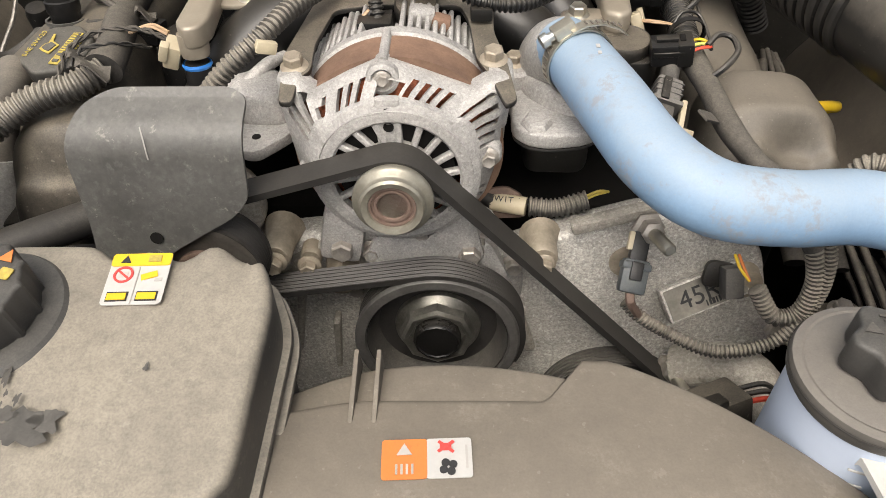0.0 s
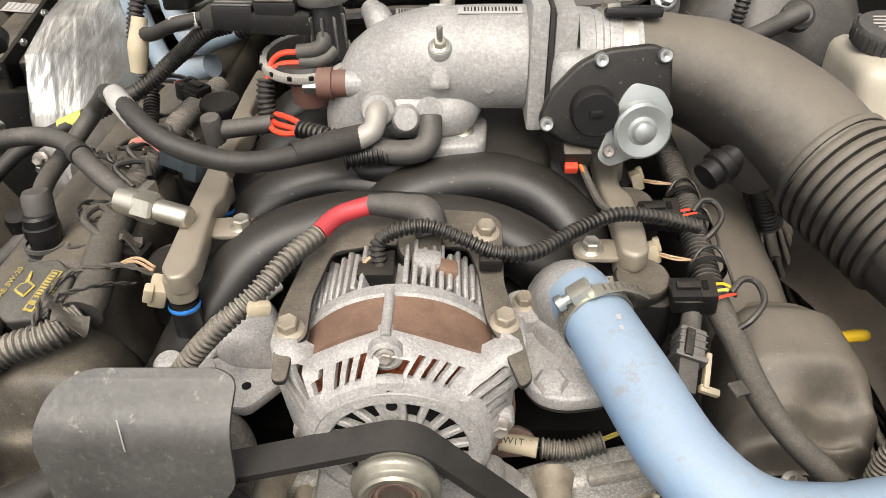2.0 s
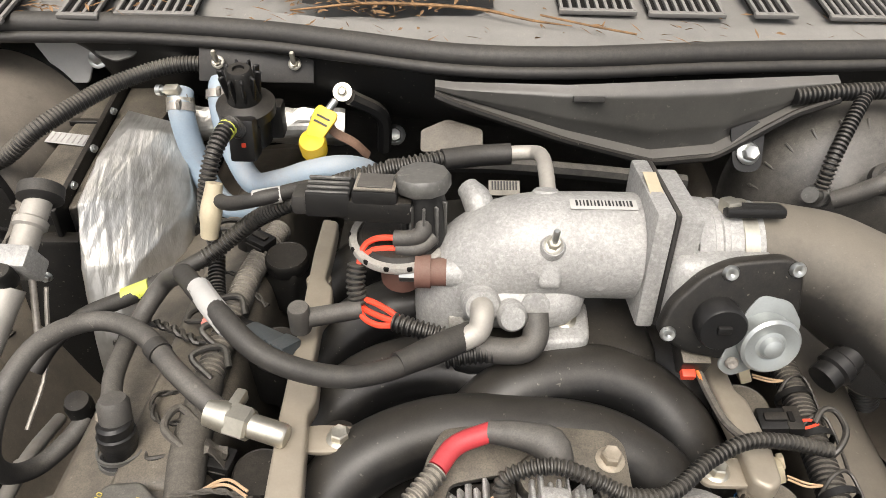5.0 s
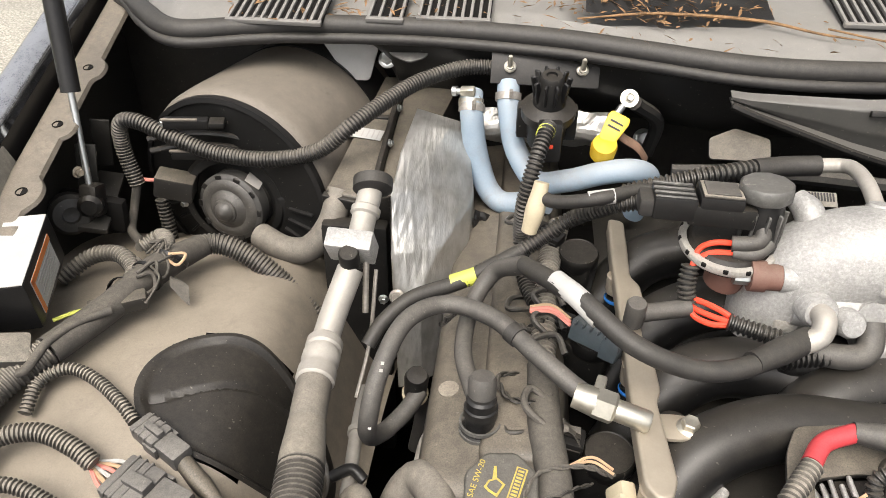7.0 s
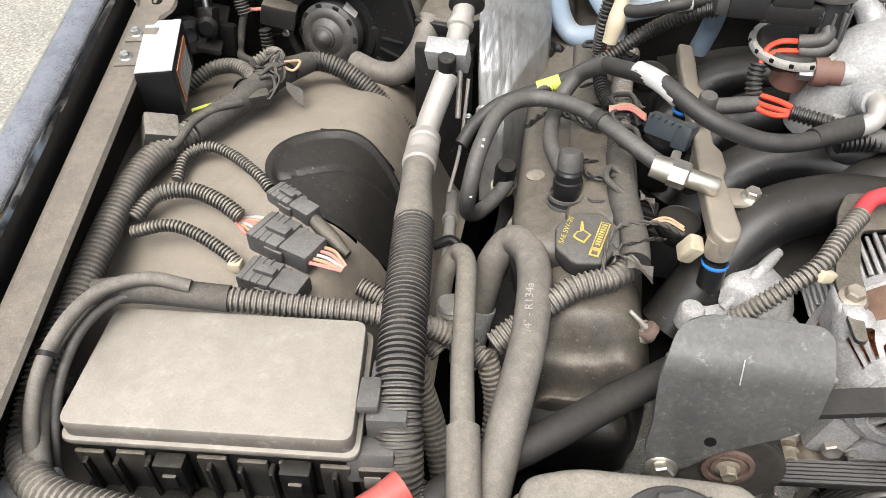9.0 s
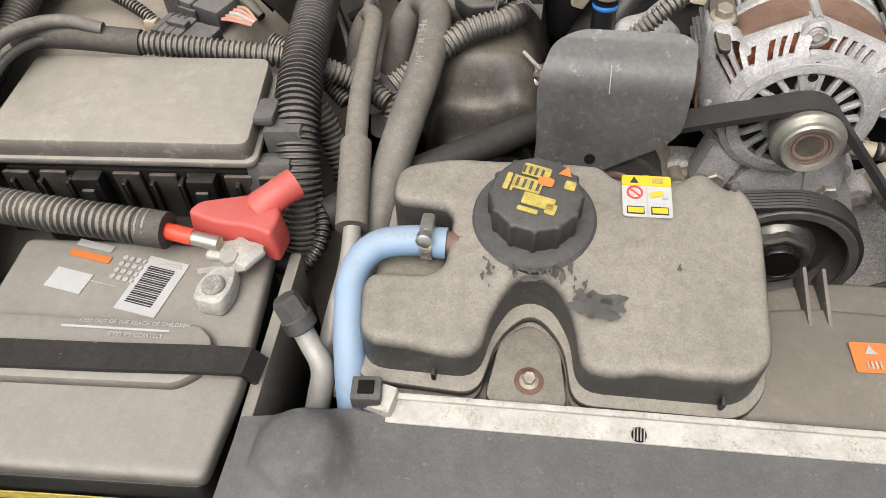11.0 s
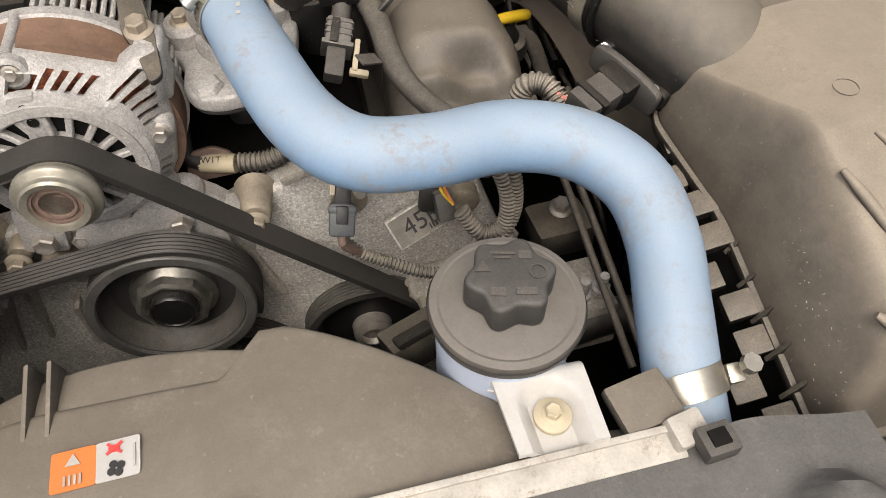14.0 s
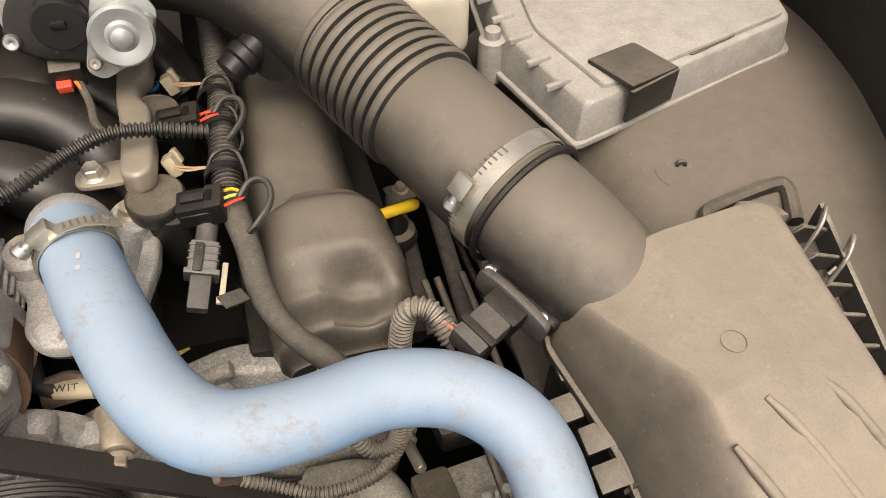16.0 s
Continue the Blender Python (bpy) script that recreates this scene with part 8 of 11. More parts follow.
# ---- brake booster and reservoir ----
bb = thing("brake_booster", "large black dusty brake booster drum on the firewall", "brake booster", (0.345, 0.95, 0.88))
part("shell", lathe([(0.0, 0.105), (0.03, 0.105), (0.055, 0.098), (0.06, 0.092), (0.085, 0.082), (0.104, 0.058), (0.112, 0.03), (0.114, 0.02), (0.118, 0.016), (0.118, 0.004), (0.114, 0.0), (0.113, -0.1)], (0.345, 0.965, 0.862), (-0.05, -1, 0.12), 64), "booster", bb)
for i in range(24):
    a = 2 * math.pi * i / 24
    m = frame_to((-0.05, -1, 0.12), (0.345, 0.965, 0.862))
    part("pressed_rib", rbox((0.003, 0.030, 0.004), m @ pose(0.094 * math.cos(a), 0.094 * math.sin(a), 0.067, 0, 0, math.degrees(a) - 90) @ pose(0, 0, 0, -40, 0, 0), 0.001, 1), "booster", bb)
part("check_valve", lathe([(0.012, 0), (0.012, 0.02), (0.008, 0.022), (0.008, 0.045)], (0.30, 0.88, 0.905), (-0.6, -0.6, 0.4), 18), "plate", bb)
part("grommet", lathe([(0.016, -0.004), (0.016, 0.005), (0.012, 0.008), (0.009, 0.007)], (0.342, 0.856, 0.940), (-0.05, -0.7, 0.7), 22), "rubber", bb)
part("valve_button", lathe([(0.008, 0.004), (0.008, 0.0085), (0.0, 0.009)], (0.342, 0.856, 0.940), (-0.05, -0.7, 0.7), 20), "plate", bb)
part("elbow", tube([(0.342, 0.846, 0.948), (0.330, 0.842, 0.944), (0.312, 0.846, 0.930), (0.296, 0.852, 0.918)], 0.009, 14, 0.004), "hose_dark", bb)
part("paper_tag", prism(rect(0, 0, 0.022, 0.010), 0.0005, frame_to((0.1, -0.5, 0.85), (0.385, 0.905, 0.962)) @ pose(0, 0, 0, 0, 0, -20)), "white", bb, smooth=False)
br = thing("brake_reservoir", "pale translucent brake fluid reservoir with ribbed black cap", "reservoir", (0.385, 0.76, 0.88))
part("tank", rbox((0.075, 0.115, 0.075), pose(0.392, 0.765, 0.905, -6, 0, -8), 0.018, 4), "glass_white", br)
part("tank_step", rbox((0.06, 0.08, 0.06), pose(0.385, 0.715, 0.875, -6, 0, -8), 0.015, 4), "glass_white", br)
part("cap", lathe([(0.030, 0), (0.030, 0.014), (0.028, 0.017), (0.0, 0.018)], (0.388, 0.772, 0.947), (0, -0.12, 1), 30), "lid_black", br)
for i in range(30):
    a = 2 * math.pi * i / 30
    part("grip_rib", rbox((0.0022, 0.0022, 0.013), frame_to((0, -0.12, 1), (0.388, 0.772, 0.947)) @ pose(0.0302 * math.cos(a), 0.0302 * math.sin(a), 0.0075), 0.0004, 1), "lid_black", br)
for i in range(5):
    part("cap_print", rbox((0.034 - 0.004 * abs(i - 2), 0.0022, 0.0006), frame_to((0, -0.12, 1), (0.388, 0.772, 0.9653)) @ pose(0, -0.012 + 0.006 * i, 0), 0.0002, 1), "print_grey", br)
part("master_cylinder", lathe([(0.024, 0), (0.024, 0.16), (0.018, 0.17)], (0.375, 0.88, 0.845), (0, -1, -0.05), 24), "alu_dirty", br)

# ---- fuel rails ----
def fuel_rail(label, outline, z, lugs, ends):
    e = thing("fuel_rail", label, "fuel rail", (outline[0][0], outline[0][1], z), "fuel rails")
    mid = sum(p[0] for p in outline) / len(outline)
    outline = [(mid + (x - mid) * 0.78, y) for x, y in outline]
    part("rail", prism(round_poly(outline, 0.005, 4), 0.018, Matrix.Translation((0, 0, z - 0.018)), 0.004, 3), "rail", e)
    for x, y, ang in lugs:
        part("lug", prism(round_poly([(-0.013, -0.011), (0.016, -0.012), (0.030, -0.009), (0.030, 0.010), (0.014, 0.013), (-0.013, 0.009)], 0.009), 0.004, pose(x, y, z - 0.014, 0, 0, ang), 0.001), "rail", e)
        c = pose(x, y, z - 0.010, 0, 0, ang) @ Vector((0.0, 0, 0))
        bolt(c, (0, -0.08, 1), 0.0095, e, "cad")
    for x, y in ends:
        part("injector_cup", lathe([(0.0112, 0.0), (0.0112, -0.014), (0.0102, -0.018)], (x, y, z - 0.010), (0, 0.1, 1), 22), "rail", e)
        inj = part("injector", lathe([(0.0105, -0.045), (0.0105, -0.026), (0.009, -0.020)], (x, y - 0.002, z - 0.012), (0, 0.1, 1), 18), "black_clean", e)
        part("seal_ring", lathe([(0.0108, -0.024), (0.0115, -0.022), (0.0108, -0.020)], (x, y - 0.002, z - 0.012), (0, 0.1, 1), 18, hollow=True), "blue_ring", inj, "bright blue seal ring")
    return e


fuel_rail("champagne painted flat fuel rail with stepped edges over the injectors",
          [(-0.203, 0.524), (-0.191, 0.512), (-0.178, 0.516), (-0.172, 0.53), (-0.180, 0.60), (-0.174, 0.612), (-0.176, 0.638), (-0.184, 0.648), (-0.184, 0.70), (-0.176, 0.712), (-0.178, 0.738), (-0.188, 0.75), (-0.186, 0.80), (-0.186, 0.838), (-0.206, 0.842), (-0.208, 0.79), (-0.206, 0.66), (-0.206, 0.60)], 0.893,
          [(-0.158, 0.585, 180)], [(-0.190, 0.527), (-0.192, 0.645), (-0.196, 0.76)])
fuel_rail("champagne painted flat fuel rail beside the intake tube",
          [(0.119, 0.552), (0.133, 0.545), (0.146, 0.552), (0.149, 0.58), (0.146, 0.625), (0.138, 0.634), (0.138, 0.655), (0.149, 0.668), (0.150, 0.74), (0.118, 0.74), (0.116, 0.64), (0.120, 0.60)], 0.886,
          [(0.104, 0.566, 0)], [(0.132, 0.562), (0.134, 0.70)])
fp = thing("fuel_pressure_sensor", "bright metal pressure sensor clamped on the fuel rail", "sensor", (-0.21, 0.58, 0.89))
part("barrel", lathe([(0.0085, 0), (0.0085, 0.030), (0.0072, 0.032)], (-0.222, 0.581, 0.903), (1, -0.28, -0.12), 24), "cad", fp)
part("hex", lathe([(0.0125, -0.010), (0.0125, 0.004), (0.0105, 0.006)], (-0.222, 0.581, 0.903), (1, -0.28, -0.12), 6), "cad", fp)
part("cap", lathe([(0.0100, -0.026), (0.0112, -0.012), (0.0112, -0.009)], (-0.222, 0.581, 0.903), (1, -0.28, -0.12), 20), "cad", fp)
part("bracket", rbox((0.008, 0.018, 0.010), pose(-0.228, 0.594, 0.909, 0, 0, -16), 0.002), "cad", fp)
inj_plug = thing("injector_plug", "ivory injector connector with tan leads", "connector", (-0.205, 0.53, 0.86), "injector plugs")
part("shell", rbox((0.013, 0.017, 0.022), pose(-0.2105, 0.532, 0.864, 14, 22, 10), 0.003), "ivory", inj_plug)
part("latch", rbox((0.007, 0.008, 0.016), pose(-0.214, 0.524, 0.869, 14, 22, 10), 0.002), "ivory", inj_plug)
for i in range(2):
    part("lead", tube([(-0.216, 0.544 + 0.004 * i, 0.873), (-0.232, 0.551 + 0.004 * i, 0.876), (-0.250, 0.547, 0.872)], 0.0012, 6), "wire_tan", inj_plug)
copy_thing(inj_plug, pose(0.150, 0.578, 0.862, 0, 0, 168) @ Matrix.Scale(0.72, 4))
copy_thing(inj_plug, pose(0.154, 0.668, 0.868, 0, 0, 172) @ Matrix.Scale(0.72, 4))

# ignition coils: round black tops with grey connectors
def coil(at, ang, reach=0.036, yaw=None, leads=("redwire", "wire_tan"), label="dusty black ignition coil with a grey plug"):
    e = thing("ignition_coil", label, "ignition coil", at, "ignition coils")
    body = pose(*at, 4, 0, ang)
    part("can", prism(round_poly([(-0.017, -0.014), (0.012, -0.016), (0.026, -0.009), (0.026, 0.009), (0.012, 0.016), (-0.017, 0.014)], 0.008, 4), 0.050, body @ pose(0, 0, -0.046), 0.003, 2, top_scale=1.08), "black_plastic", e)
    part("lid", lathe([(0.0185, -0.002), (0.0205, 0.001), (0.0205, 0.0115), (0.0190, 0.0140), (0.0182, 0.0132), (0.0, 0.0130)], at, (0, -0.07, 1), 40), "cover" if at[0] > 0 else "black_plastic", e)
    a = radians(ang)
    c = Vector(at) + Vector((reach * math.cos(a), reach * math.sin(a), 0.014))
    m = pose(c.x, c.y, c.z, 3, -6, ang if yaw is None else yaw)
    part("plug", rbox((0.026, 0.020, 0.017), m @ pose(-0.003, 0, 0), 0.0025, 2), "black_clean", e)
    part("plug_hood", rbox((0.012, 0.022, 0.019), m @ pose(0.009, 0, 0), 0.0025, 2), "black_plastic", e)
    part("latch", rbox((0.016, 0.007, 0.003), m @ pose(-0.004, 0, 0.0095), 0.001), "black_plastic", e)
    part("latch_slot", rbox((0.004, 0.009, 0.002), m @ pose(0.007, 0, 0.0098), 0.0005, 1), "dark", e)
    for side in (-1, 1):
        part("rib", rbox((0.022, 0.0015, 0.004), m @ pose(-0.003, side * 0.0103, 0.002), 0.0005, 1), "black_plastic", e)
    for i, k in enumerate(leads):
        part("wire", tube([m @ Vector((0.013, -0.005 + 0.007 * i, 0.001)), m @ Vector((0.021, -0.004 + 0.006 * i, 0.003)), m @ Vector((0.028, 0.0 + 0.002 * i, 0.001))], 0.0012, 6), k, e)
    loop = [m @ Vector(p) for p in ((0.025, 0.0, 0.002), (0.034, 0.010, 0.005), (0.044, 0.010, 0.002), (0.046, -0.006, 0.000), (0.036, -0.020, -0.004), (0.024, -0.024, -0.012))]
    part("taped_lead", tube(loop, 0.0024, 8, 0.003), "loom_black", e)
    return e


coil((0.140, 0.547, 0.853), -35, 0.038, -6, ("redwire", "lime", "yellow"))
coil((0.144, 0.628, 0.862), -46, 0.028, -4, ("redwire", "redwire"))
coil((-0.222, 0.690, 0.858), 160)
coil((-0.232, 0.80, 0.866), 150)
coil((-0.215, 0.575, 0.845), 170)
jc = thing("coil_junction", "slate blue-grey connector with pink leads under the rail", "connector", (-0.228, 0.66, 0.89))
part("shell", rbox((0.038, 0.020, 0.020), pose(-0.226, 0.668, 0.893, -20, 0, -30), 0.003), "slate_plug", jc)
part("mate", rbox((0.016, 0.024, 0.024), pose(-0.210, 0.659, 0.891, -20, 0, -30), 0.003), "slate_plug", jc)
for i in range(5):
    part("rib", rbox((0.0016, 0.017, 0.003), pose(-0.240 + 0.006 * i, 0.671 - 0.0035 * i, 0.9035, -20, 0, -30), 0.0005, 1), "slate_plug", jc)
for i, c in enumerate(("wire_pink", "wire_pink", "wire_tan")):
    part("wire", tube([(-0.246, 0.672 + 0.004 * i, 0.897), (-0.262, 0.684 + 0.004 * i, 0.90), (-0.28, 0.69 + 0.003 * i, 0.893)], 0.0017, 6), c, jc)
ck = thing("right_bank_connector", "grey harness connector with ivory clip behind the hose", "connector", (0.168, 0.49, 0.85))
CKM = frame_to((-0.26, -0.90, -0.34), (0.1725, 0.524, 0.856), (0.2, -0.3, 0.93))
part("boot", moved(lathe([(0.0072, 0.0), (0.0072, 0.020), (0.0064, 0.021)], n=20), CKM), "hose_dark", ck)
part("shell", rbox((0.019, 0.017, 0.022), CKM @ pose(0, 0, 0.030), 0.0025, 2), "plug_grey", ck)
part("collar", rbox((0.023, 0.020, 0.004), CKM @ pose(0, 0, 0.0415), 0.001), "plug_grey", ck)
part("tail", rbox((0.014, 0.013, 0.024), CKM @ pose(0, 0, 0.0545), 0.002, 2), "hose_dark", ck)
part("latch", rbox((0.006, 0.004, 0.020), CKM @ pose(-0.003, 0.0095, 0.032), 0.001), "black_plastic", ck)
for k in range(3):
    part("shell_rib", rbox((0.0205, 0.018, 0.0014), CKM @ pose(0, 0, 0.023 + 0.005 * k), 0.0004, 1), "plug_grey", ck)
part("clip", rbox((0.004, 0.006, 0.026), CKM @ pose(0.0145, 0.001, 0.045), 0.001), "ivory", ck)
part("clip_foot", rbox((0.014, 0.005, 0.005), CKM @ pose(0.018, 0.0, 0.058), 0.001), "ivory", ck)

# ---- EGR valve, vacuum regulator and purge plumbing ----
eg = thing("egr_valve", "grey notched EGR diaphragm with a rust-brown body", "valve", (-0.118, 0.735, 0.93))
EM = frame_to((-0.02, -0.10, 1), (-0.121, 0.722, 0.962))
part("diaphragm", moved(lathe([(0.0, 0.002), (0.030, 0.002), (0.034, -0.003), (0.036, -0.004), (0.036, -0.010), (0.03, -0.014), (0.02, -0.024), (0.0, -0.026)], (0, 0, 0), (0, 0, 1), 48), EM), "black_plastic", eg)
part("crimp_ring", moved(lathe([(0.034, -0.006), (0.0395, -0.006), (0.0405, -0.003), (0.0395, 0.0), (0.034, 0.0), (0.034, -0.006)], (0, 0, 0), (0, 0, 1), 48, hollow=True), EM), "grey_metal", eg, "pale grey notched crimp ring")
for i in range(14):
    a = 2 * math.pi * i / 14
    part("notch", rbox((0.0042, 0.0022, 0.004), EM @ pose(0.0395 * math.cos(a), 0.0395 * math.sin(a), -0.0015, 0, 0, math.degrees(a) + 90), 0.0006, 1), "dark", eg)
part("stem_body", lathe([(0.016, 0), (0.018, 0.02), (0.014, 0.03)], (-0.120, 0.712, 0.925), (0.1, -0.1, 1), 22), "terracotta", eg)
part("pipe_nut", lathe([(0.013, 0), (0.013, 0.012), (0.011, 0.012), (0.011, 0.026)], (-0.108, 0.692, 0.949), (1, -0.05, 0.02), 22), "terracotta", eg)
part("fitting", lathe([(0.0085, -0.012), (0.0085, 0.0)], (-0.108, 0.692, 0.949), (1, -0.05, 0.02), 6), "zinc", eg)
part("spigot", lathe([(0.012, 0), (0.012, 0.025)], (-0.084, 0.691, 0.9495), (1, -0.05, 0.02), 22), "alu_bright", eg)
ev = thing("vacuum_regulator", "black vacuum regulator solenoid with harness plug", "solenoid", (-0.13, 0.745, 0.98))
part("coil_box", rbox((0.052, 0.036, 0.018), pose(-0.136, 0.722, 0.992, -6, 0, -3), 0.003), "black_plastic", ev)
part("coil_frame", rbox((0.034, 0.031, 0.012), pose(-0.138, 0.721, 1.003, -6, 0, -3), 0.002), "black_clean", ev)
part("box_top", rbox((0.031, 0.028, 0.0025), pose(-0.138, 0.7205, 1.0102, -6, 0, -3), 0.001), "loom", ev, "dusty framed nameplate")
part("nameplate", rbox((0.026, 0.023, 0.0012), pose(-0.138, 0.7203, 1.0121, -6, 0, -3), 0.0004, 1), "hose_dark", ev)
part("plug", rbox((0.034, 0.032, 0.020), pose(-0.173, 0.722, 0.996, -6, 0, -3), 0.003), "black_clean", ev)
for i in range(4):
    part("plug_rib", rbox((0.032, 0.0026, 0.003), pose(-0.174, 0.711 + 0.007 * i, 1.0065, -6, 0, -3), 0.0008, 1), "plate", ev)
part("plug_boot", rbox((0.014, 0.026, 0.016), pose(-0.194, 0.722, 0.994, -6, 0, -3), 0.004), "rubber", ev)
part("valve_body", lathe([(0.0155, -0.04), (0.0165, -0.006), (0.0150, 0.0), (0.0150, 0.006)], (-0.102, 0.722, 1.000), (-0.05, 0.15, 0.98), 24), "black_clean", ev)
for i in range(5):
    a = radians(200 + 35 * i)
    part("body_rib", rbox((0.0022, 0.004, 0.034), pose(-0.102 + 0.0165 * math.cos(a), 0.719 + 0.0165 * math.sin(a), 0.982, 0, 0, math.degrees(a) + 90), 0.0006, 1), "plate", ev)
part("cap", lathe([(0.0205, 0.0), (0.0215, 0.002), (0.0215, 0.010), (0.0195, 0.0125), (0.0, 0.0135)], (-0.103, 0.723, 1.005), (-0.05, 0.10, 0.98), 10), "plate", ev, "grey ten-sided cap")
part("port", tube([(-0.102, 0.710, 0.985), (-0.103, 0.703, 0.977), (-0.112, 0.703, 0.972), (-0.124, 0.705, 0.970)], 0.0068, 12, 0.004), "hose_dark", ev)
part("port", tube([(-0.094, 0.706, 0.972), (-0.106, 0.699, 0.965), (-0.122, 0.702, 0.963)], 0.0058, 12, 0.004), "hose_dark", ev)
part("bracket", prism(round_poly([(-0.03, -0.012), (0.03, -0.012), (0.03, 0.012), (-0.004, 0.022), (-0.03, 0.010)], 0.004), 0.003, pose(-0.078, 0.884, 0.957, 40)), "cover", ev, "thin grey steel bracket")


def wires(name, label, runs, category="wire", r=0.0025):
    e = thing(name, label, category, runs[0][1][0])
    for mat_name, pts in runs:
        part("wire", tube(pts, r, 8, 0.003), mat_name, e)
    return e


wires("red_vacuum_lines", "bright red vacuum lines in split black loom", [
    ("redwire", [(-0.122, 0.706, 0.970), (-0.138, 0.706, 0.969), (-0.148, 0.706, 0.961), (-0.152, 0.698, 0.948)]),
    ("redwire", [(-0.120, 0.702, 0.963), (-0.140, 0.702, 0.961), (-0.150, 0.700, 0.952), (-0.153, 0.694, 0.942)]),
    ("redwire", [(-0.153, 0.686, 0.922), (-0.148, 0.674, 0.917), (-0.136, 0.664, 0.918), (-0.122, 0.661, 0.921)]),
    ("redwire", [(-0.150, 0.688, 0.924), (-0.140, 0.682, 0.925), (-0.128, 0.672, 0.926), (-0.118, 0.664, 0.924)]),
    ("redwire", [(-0.151, 0.687, 0.920), (-0.146, 0.680, 0.919), (-0.132, 0.669, 0.921), (-0.120, 0.663, 0.922)])], "vacuum line")
solo("split_loom", tube([(-0.153, 0.699, 0.950), (-0.1545, 0.692, 0.935), (-0.152, 0.686, 0.920)], 0.0078, 14, corr=(0.0042, 0.0013)), "loom_black", "short black split loom over the red lines", "loom")
solo("split_loom", tube([(-0.124, 0.663, 0.923), (-0.105, 0.656, 0.922), (-0.086, 0.652, 0.919)], 0.0075, 14, corr=(0.0042, 0.0013)), "loom_black", "short black split loom beside the elbow", "loom")
solo("vacuum_boot", tube([(-0.060, 0.648, 0.912), (-0.040, 0.644, 0.912), (-0.024, 0.645, 0.914), (-0.017, 0.652, 0.920), (-0.017, 0.664, 0.933)], 0.010, 16, 0.004), "hose_dark", "grey rubber elbow boot on the throttle elbow", "boot")
solo("split_loom", tube([(-0.085, 0.640, 0.908), (-0.066, 0.643, 0.910), (-0.044, 0.644, 0.912)], 0.0088, 14, corr=(0.0042, 0.0013)), "loom_black", "black split loom feeding the elbow boot", "loom")
solo("vacuum_tee", join(tube([(-0.150, 0.682, 0.918), (-0.168, 0.678, 0.917), (-0.19, 0.672, 0.917)], 0.0078, 12, 0.004), lathe([(0.0085, -0.01), (0.0085, 0.012), (0.0075, 0.014)], (-0.196, 0.67, 0.917), (0, -0.1, 1), 16)), "hose_dark", "grey rubber vacuum tee over the fuel rail", "vacuum line")

# ---- hoses and cables over the left bank ----
br_hose = thing("breather_hose", "black rubber breather hose with a white tape wrap", "hose", (-0.2, 0.62, 0.93))
BH = [(-0.068, 0.646, 0.925), (-0.09, 0.630, 0.928), (-0.125, 0.606, 0.930), (-0.163, 0.596, 0.934), (-0.208, 0.602, 0.948), (-0.249, 0.638, 0.959), (-0.289, 0.698, 0.938), (-0.313, 0.716, 0.914), (-0.331, 0.694, 0.893), (-0.335, 0.645, 0.886), (-0.326, 0.610, 0.884), (-0.317, 0.590, 0.882)]
part("hose", tube(BH[:7], 0.0080, 18, 0.005), "rubber", br_hose)
part("return_hose", tube(BH[6:], 0.0076, 18, 0.005, radii=[1.12, 1.05, 1, 1, 1, 1]), "hose_dark", br_hose)
part("tape_wrap", tube([(-0.232, 0.620, 0.9545), (-0.249, 0.638, 0.959), (-0.264, 0.661, 0.9545)], 0.0086, 18, 0.004), "white", br_hose, "white tape wrap")
part("sleeve", tube([(-0.066, 0.648, 0.925), (-0.09, 0.630, 0.928), (-0.118, 0.611, 0.930)], 0.0102, 18, 0.004, radii=[1.0, 1.05, 0.9]), "rubber", br_hose, "thicker rubber sleeve")
fl_hose = thing("fuel_vapour_hose", "grey printed fuel vapour hose looping over the valve cover", "hose", (-0.36, 0.63, 0.9))
FH = [(-0.226, 0.583, 0.904), (-0.245, 0.592, 0.908), (-0.275, 0.615, 0.916), (-0.311, 0.652, 0.917), (-0.352, 0.668, 0.914), (-0.382, 0.642, 0.916), (-0.397, 0.602, 0.900), (-0.404, 0.578, 0.868), (-0.406, 0.586, 0.836), (-0.398, 0.606, 0.818), (-0.382, 0.628, 0.822), (-0.372, 0.645, 0.83)]
part("hose", tube(FH, 0.0078, 16, 0.005), "hose_dark", fl_hose)
part("band", tube([(-0.290, 0.631, 0.9175), (-0.297, 0.638, 0.9178)], 0.0090, 16, 0.003), "rubber", fl_hose)
for i in range(10):
    p = Vector((-0.3975 - 0.0008 * i, 0.6055 - 0.0032 * i, 0.9055 - 0.0048 * i))
    part("print", rbox((0.0026, 0.0026, 0.0006), frame_to((0.35, -0.75, 0.55), p + Vector((0.0032, -0.0062, 0.0042)), (0.1, 0.4, 0.9)), 0.0001, 1), "print_grey", fl_hose)
yt = thing("sensor_harness", "black wrapped harness with a lime tape flag", "wire harness", (-0.34, 0.72, 0.9))
YH = [(-0.425, 0.680, 0.845), (-0.413, 0.697, 0.860), (-0.388, 0.714, 0.877), (-0.341, 0.721, 0.897), (-0.290, 0.752, 0.912), (-0.250, 0.765, 0.94), (-0.215, 0.752, 0.968), (-0.190, 0.748, 0.977)]
part("cable", tube(YH[:5], 0.0072, 14, 0.005), "rubber", yt)
part("loom", tube(YH[3:], 0.0078, 14, corr=(0.0038, 0.0011)), "loom_black", yt)
part("flag", tube([(-0.352, 0.7195, 0.8935), (-0.330, 0.7245, 0.9010)], 0.0080, 14, 0.004), "lime", yt, "lime yellow tape flag")
wl = thing("purge_harness", "black corrugated harness dropping from the purge valve", "wire harness", (-0.285, 0.79, 0.95))
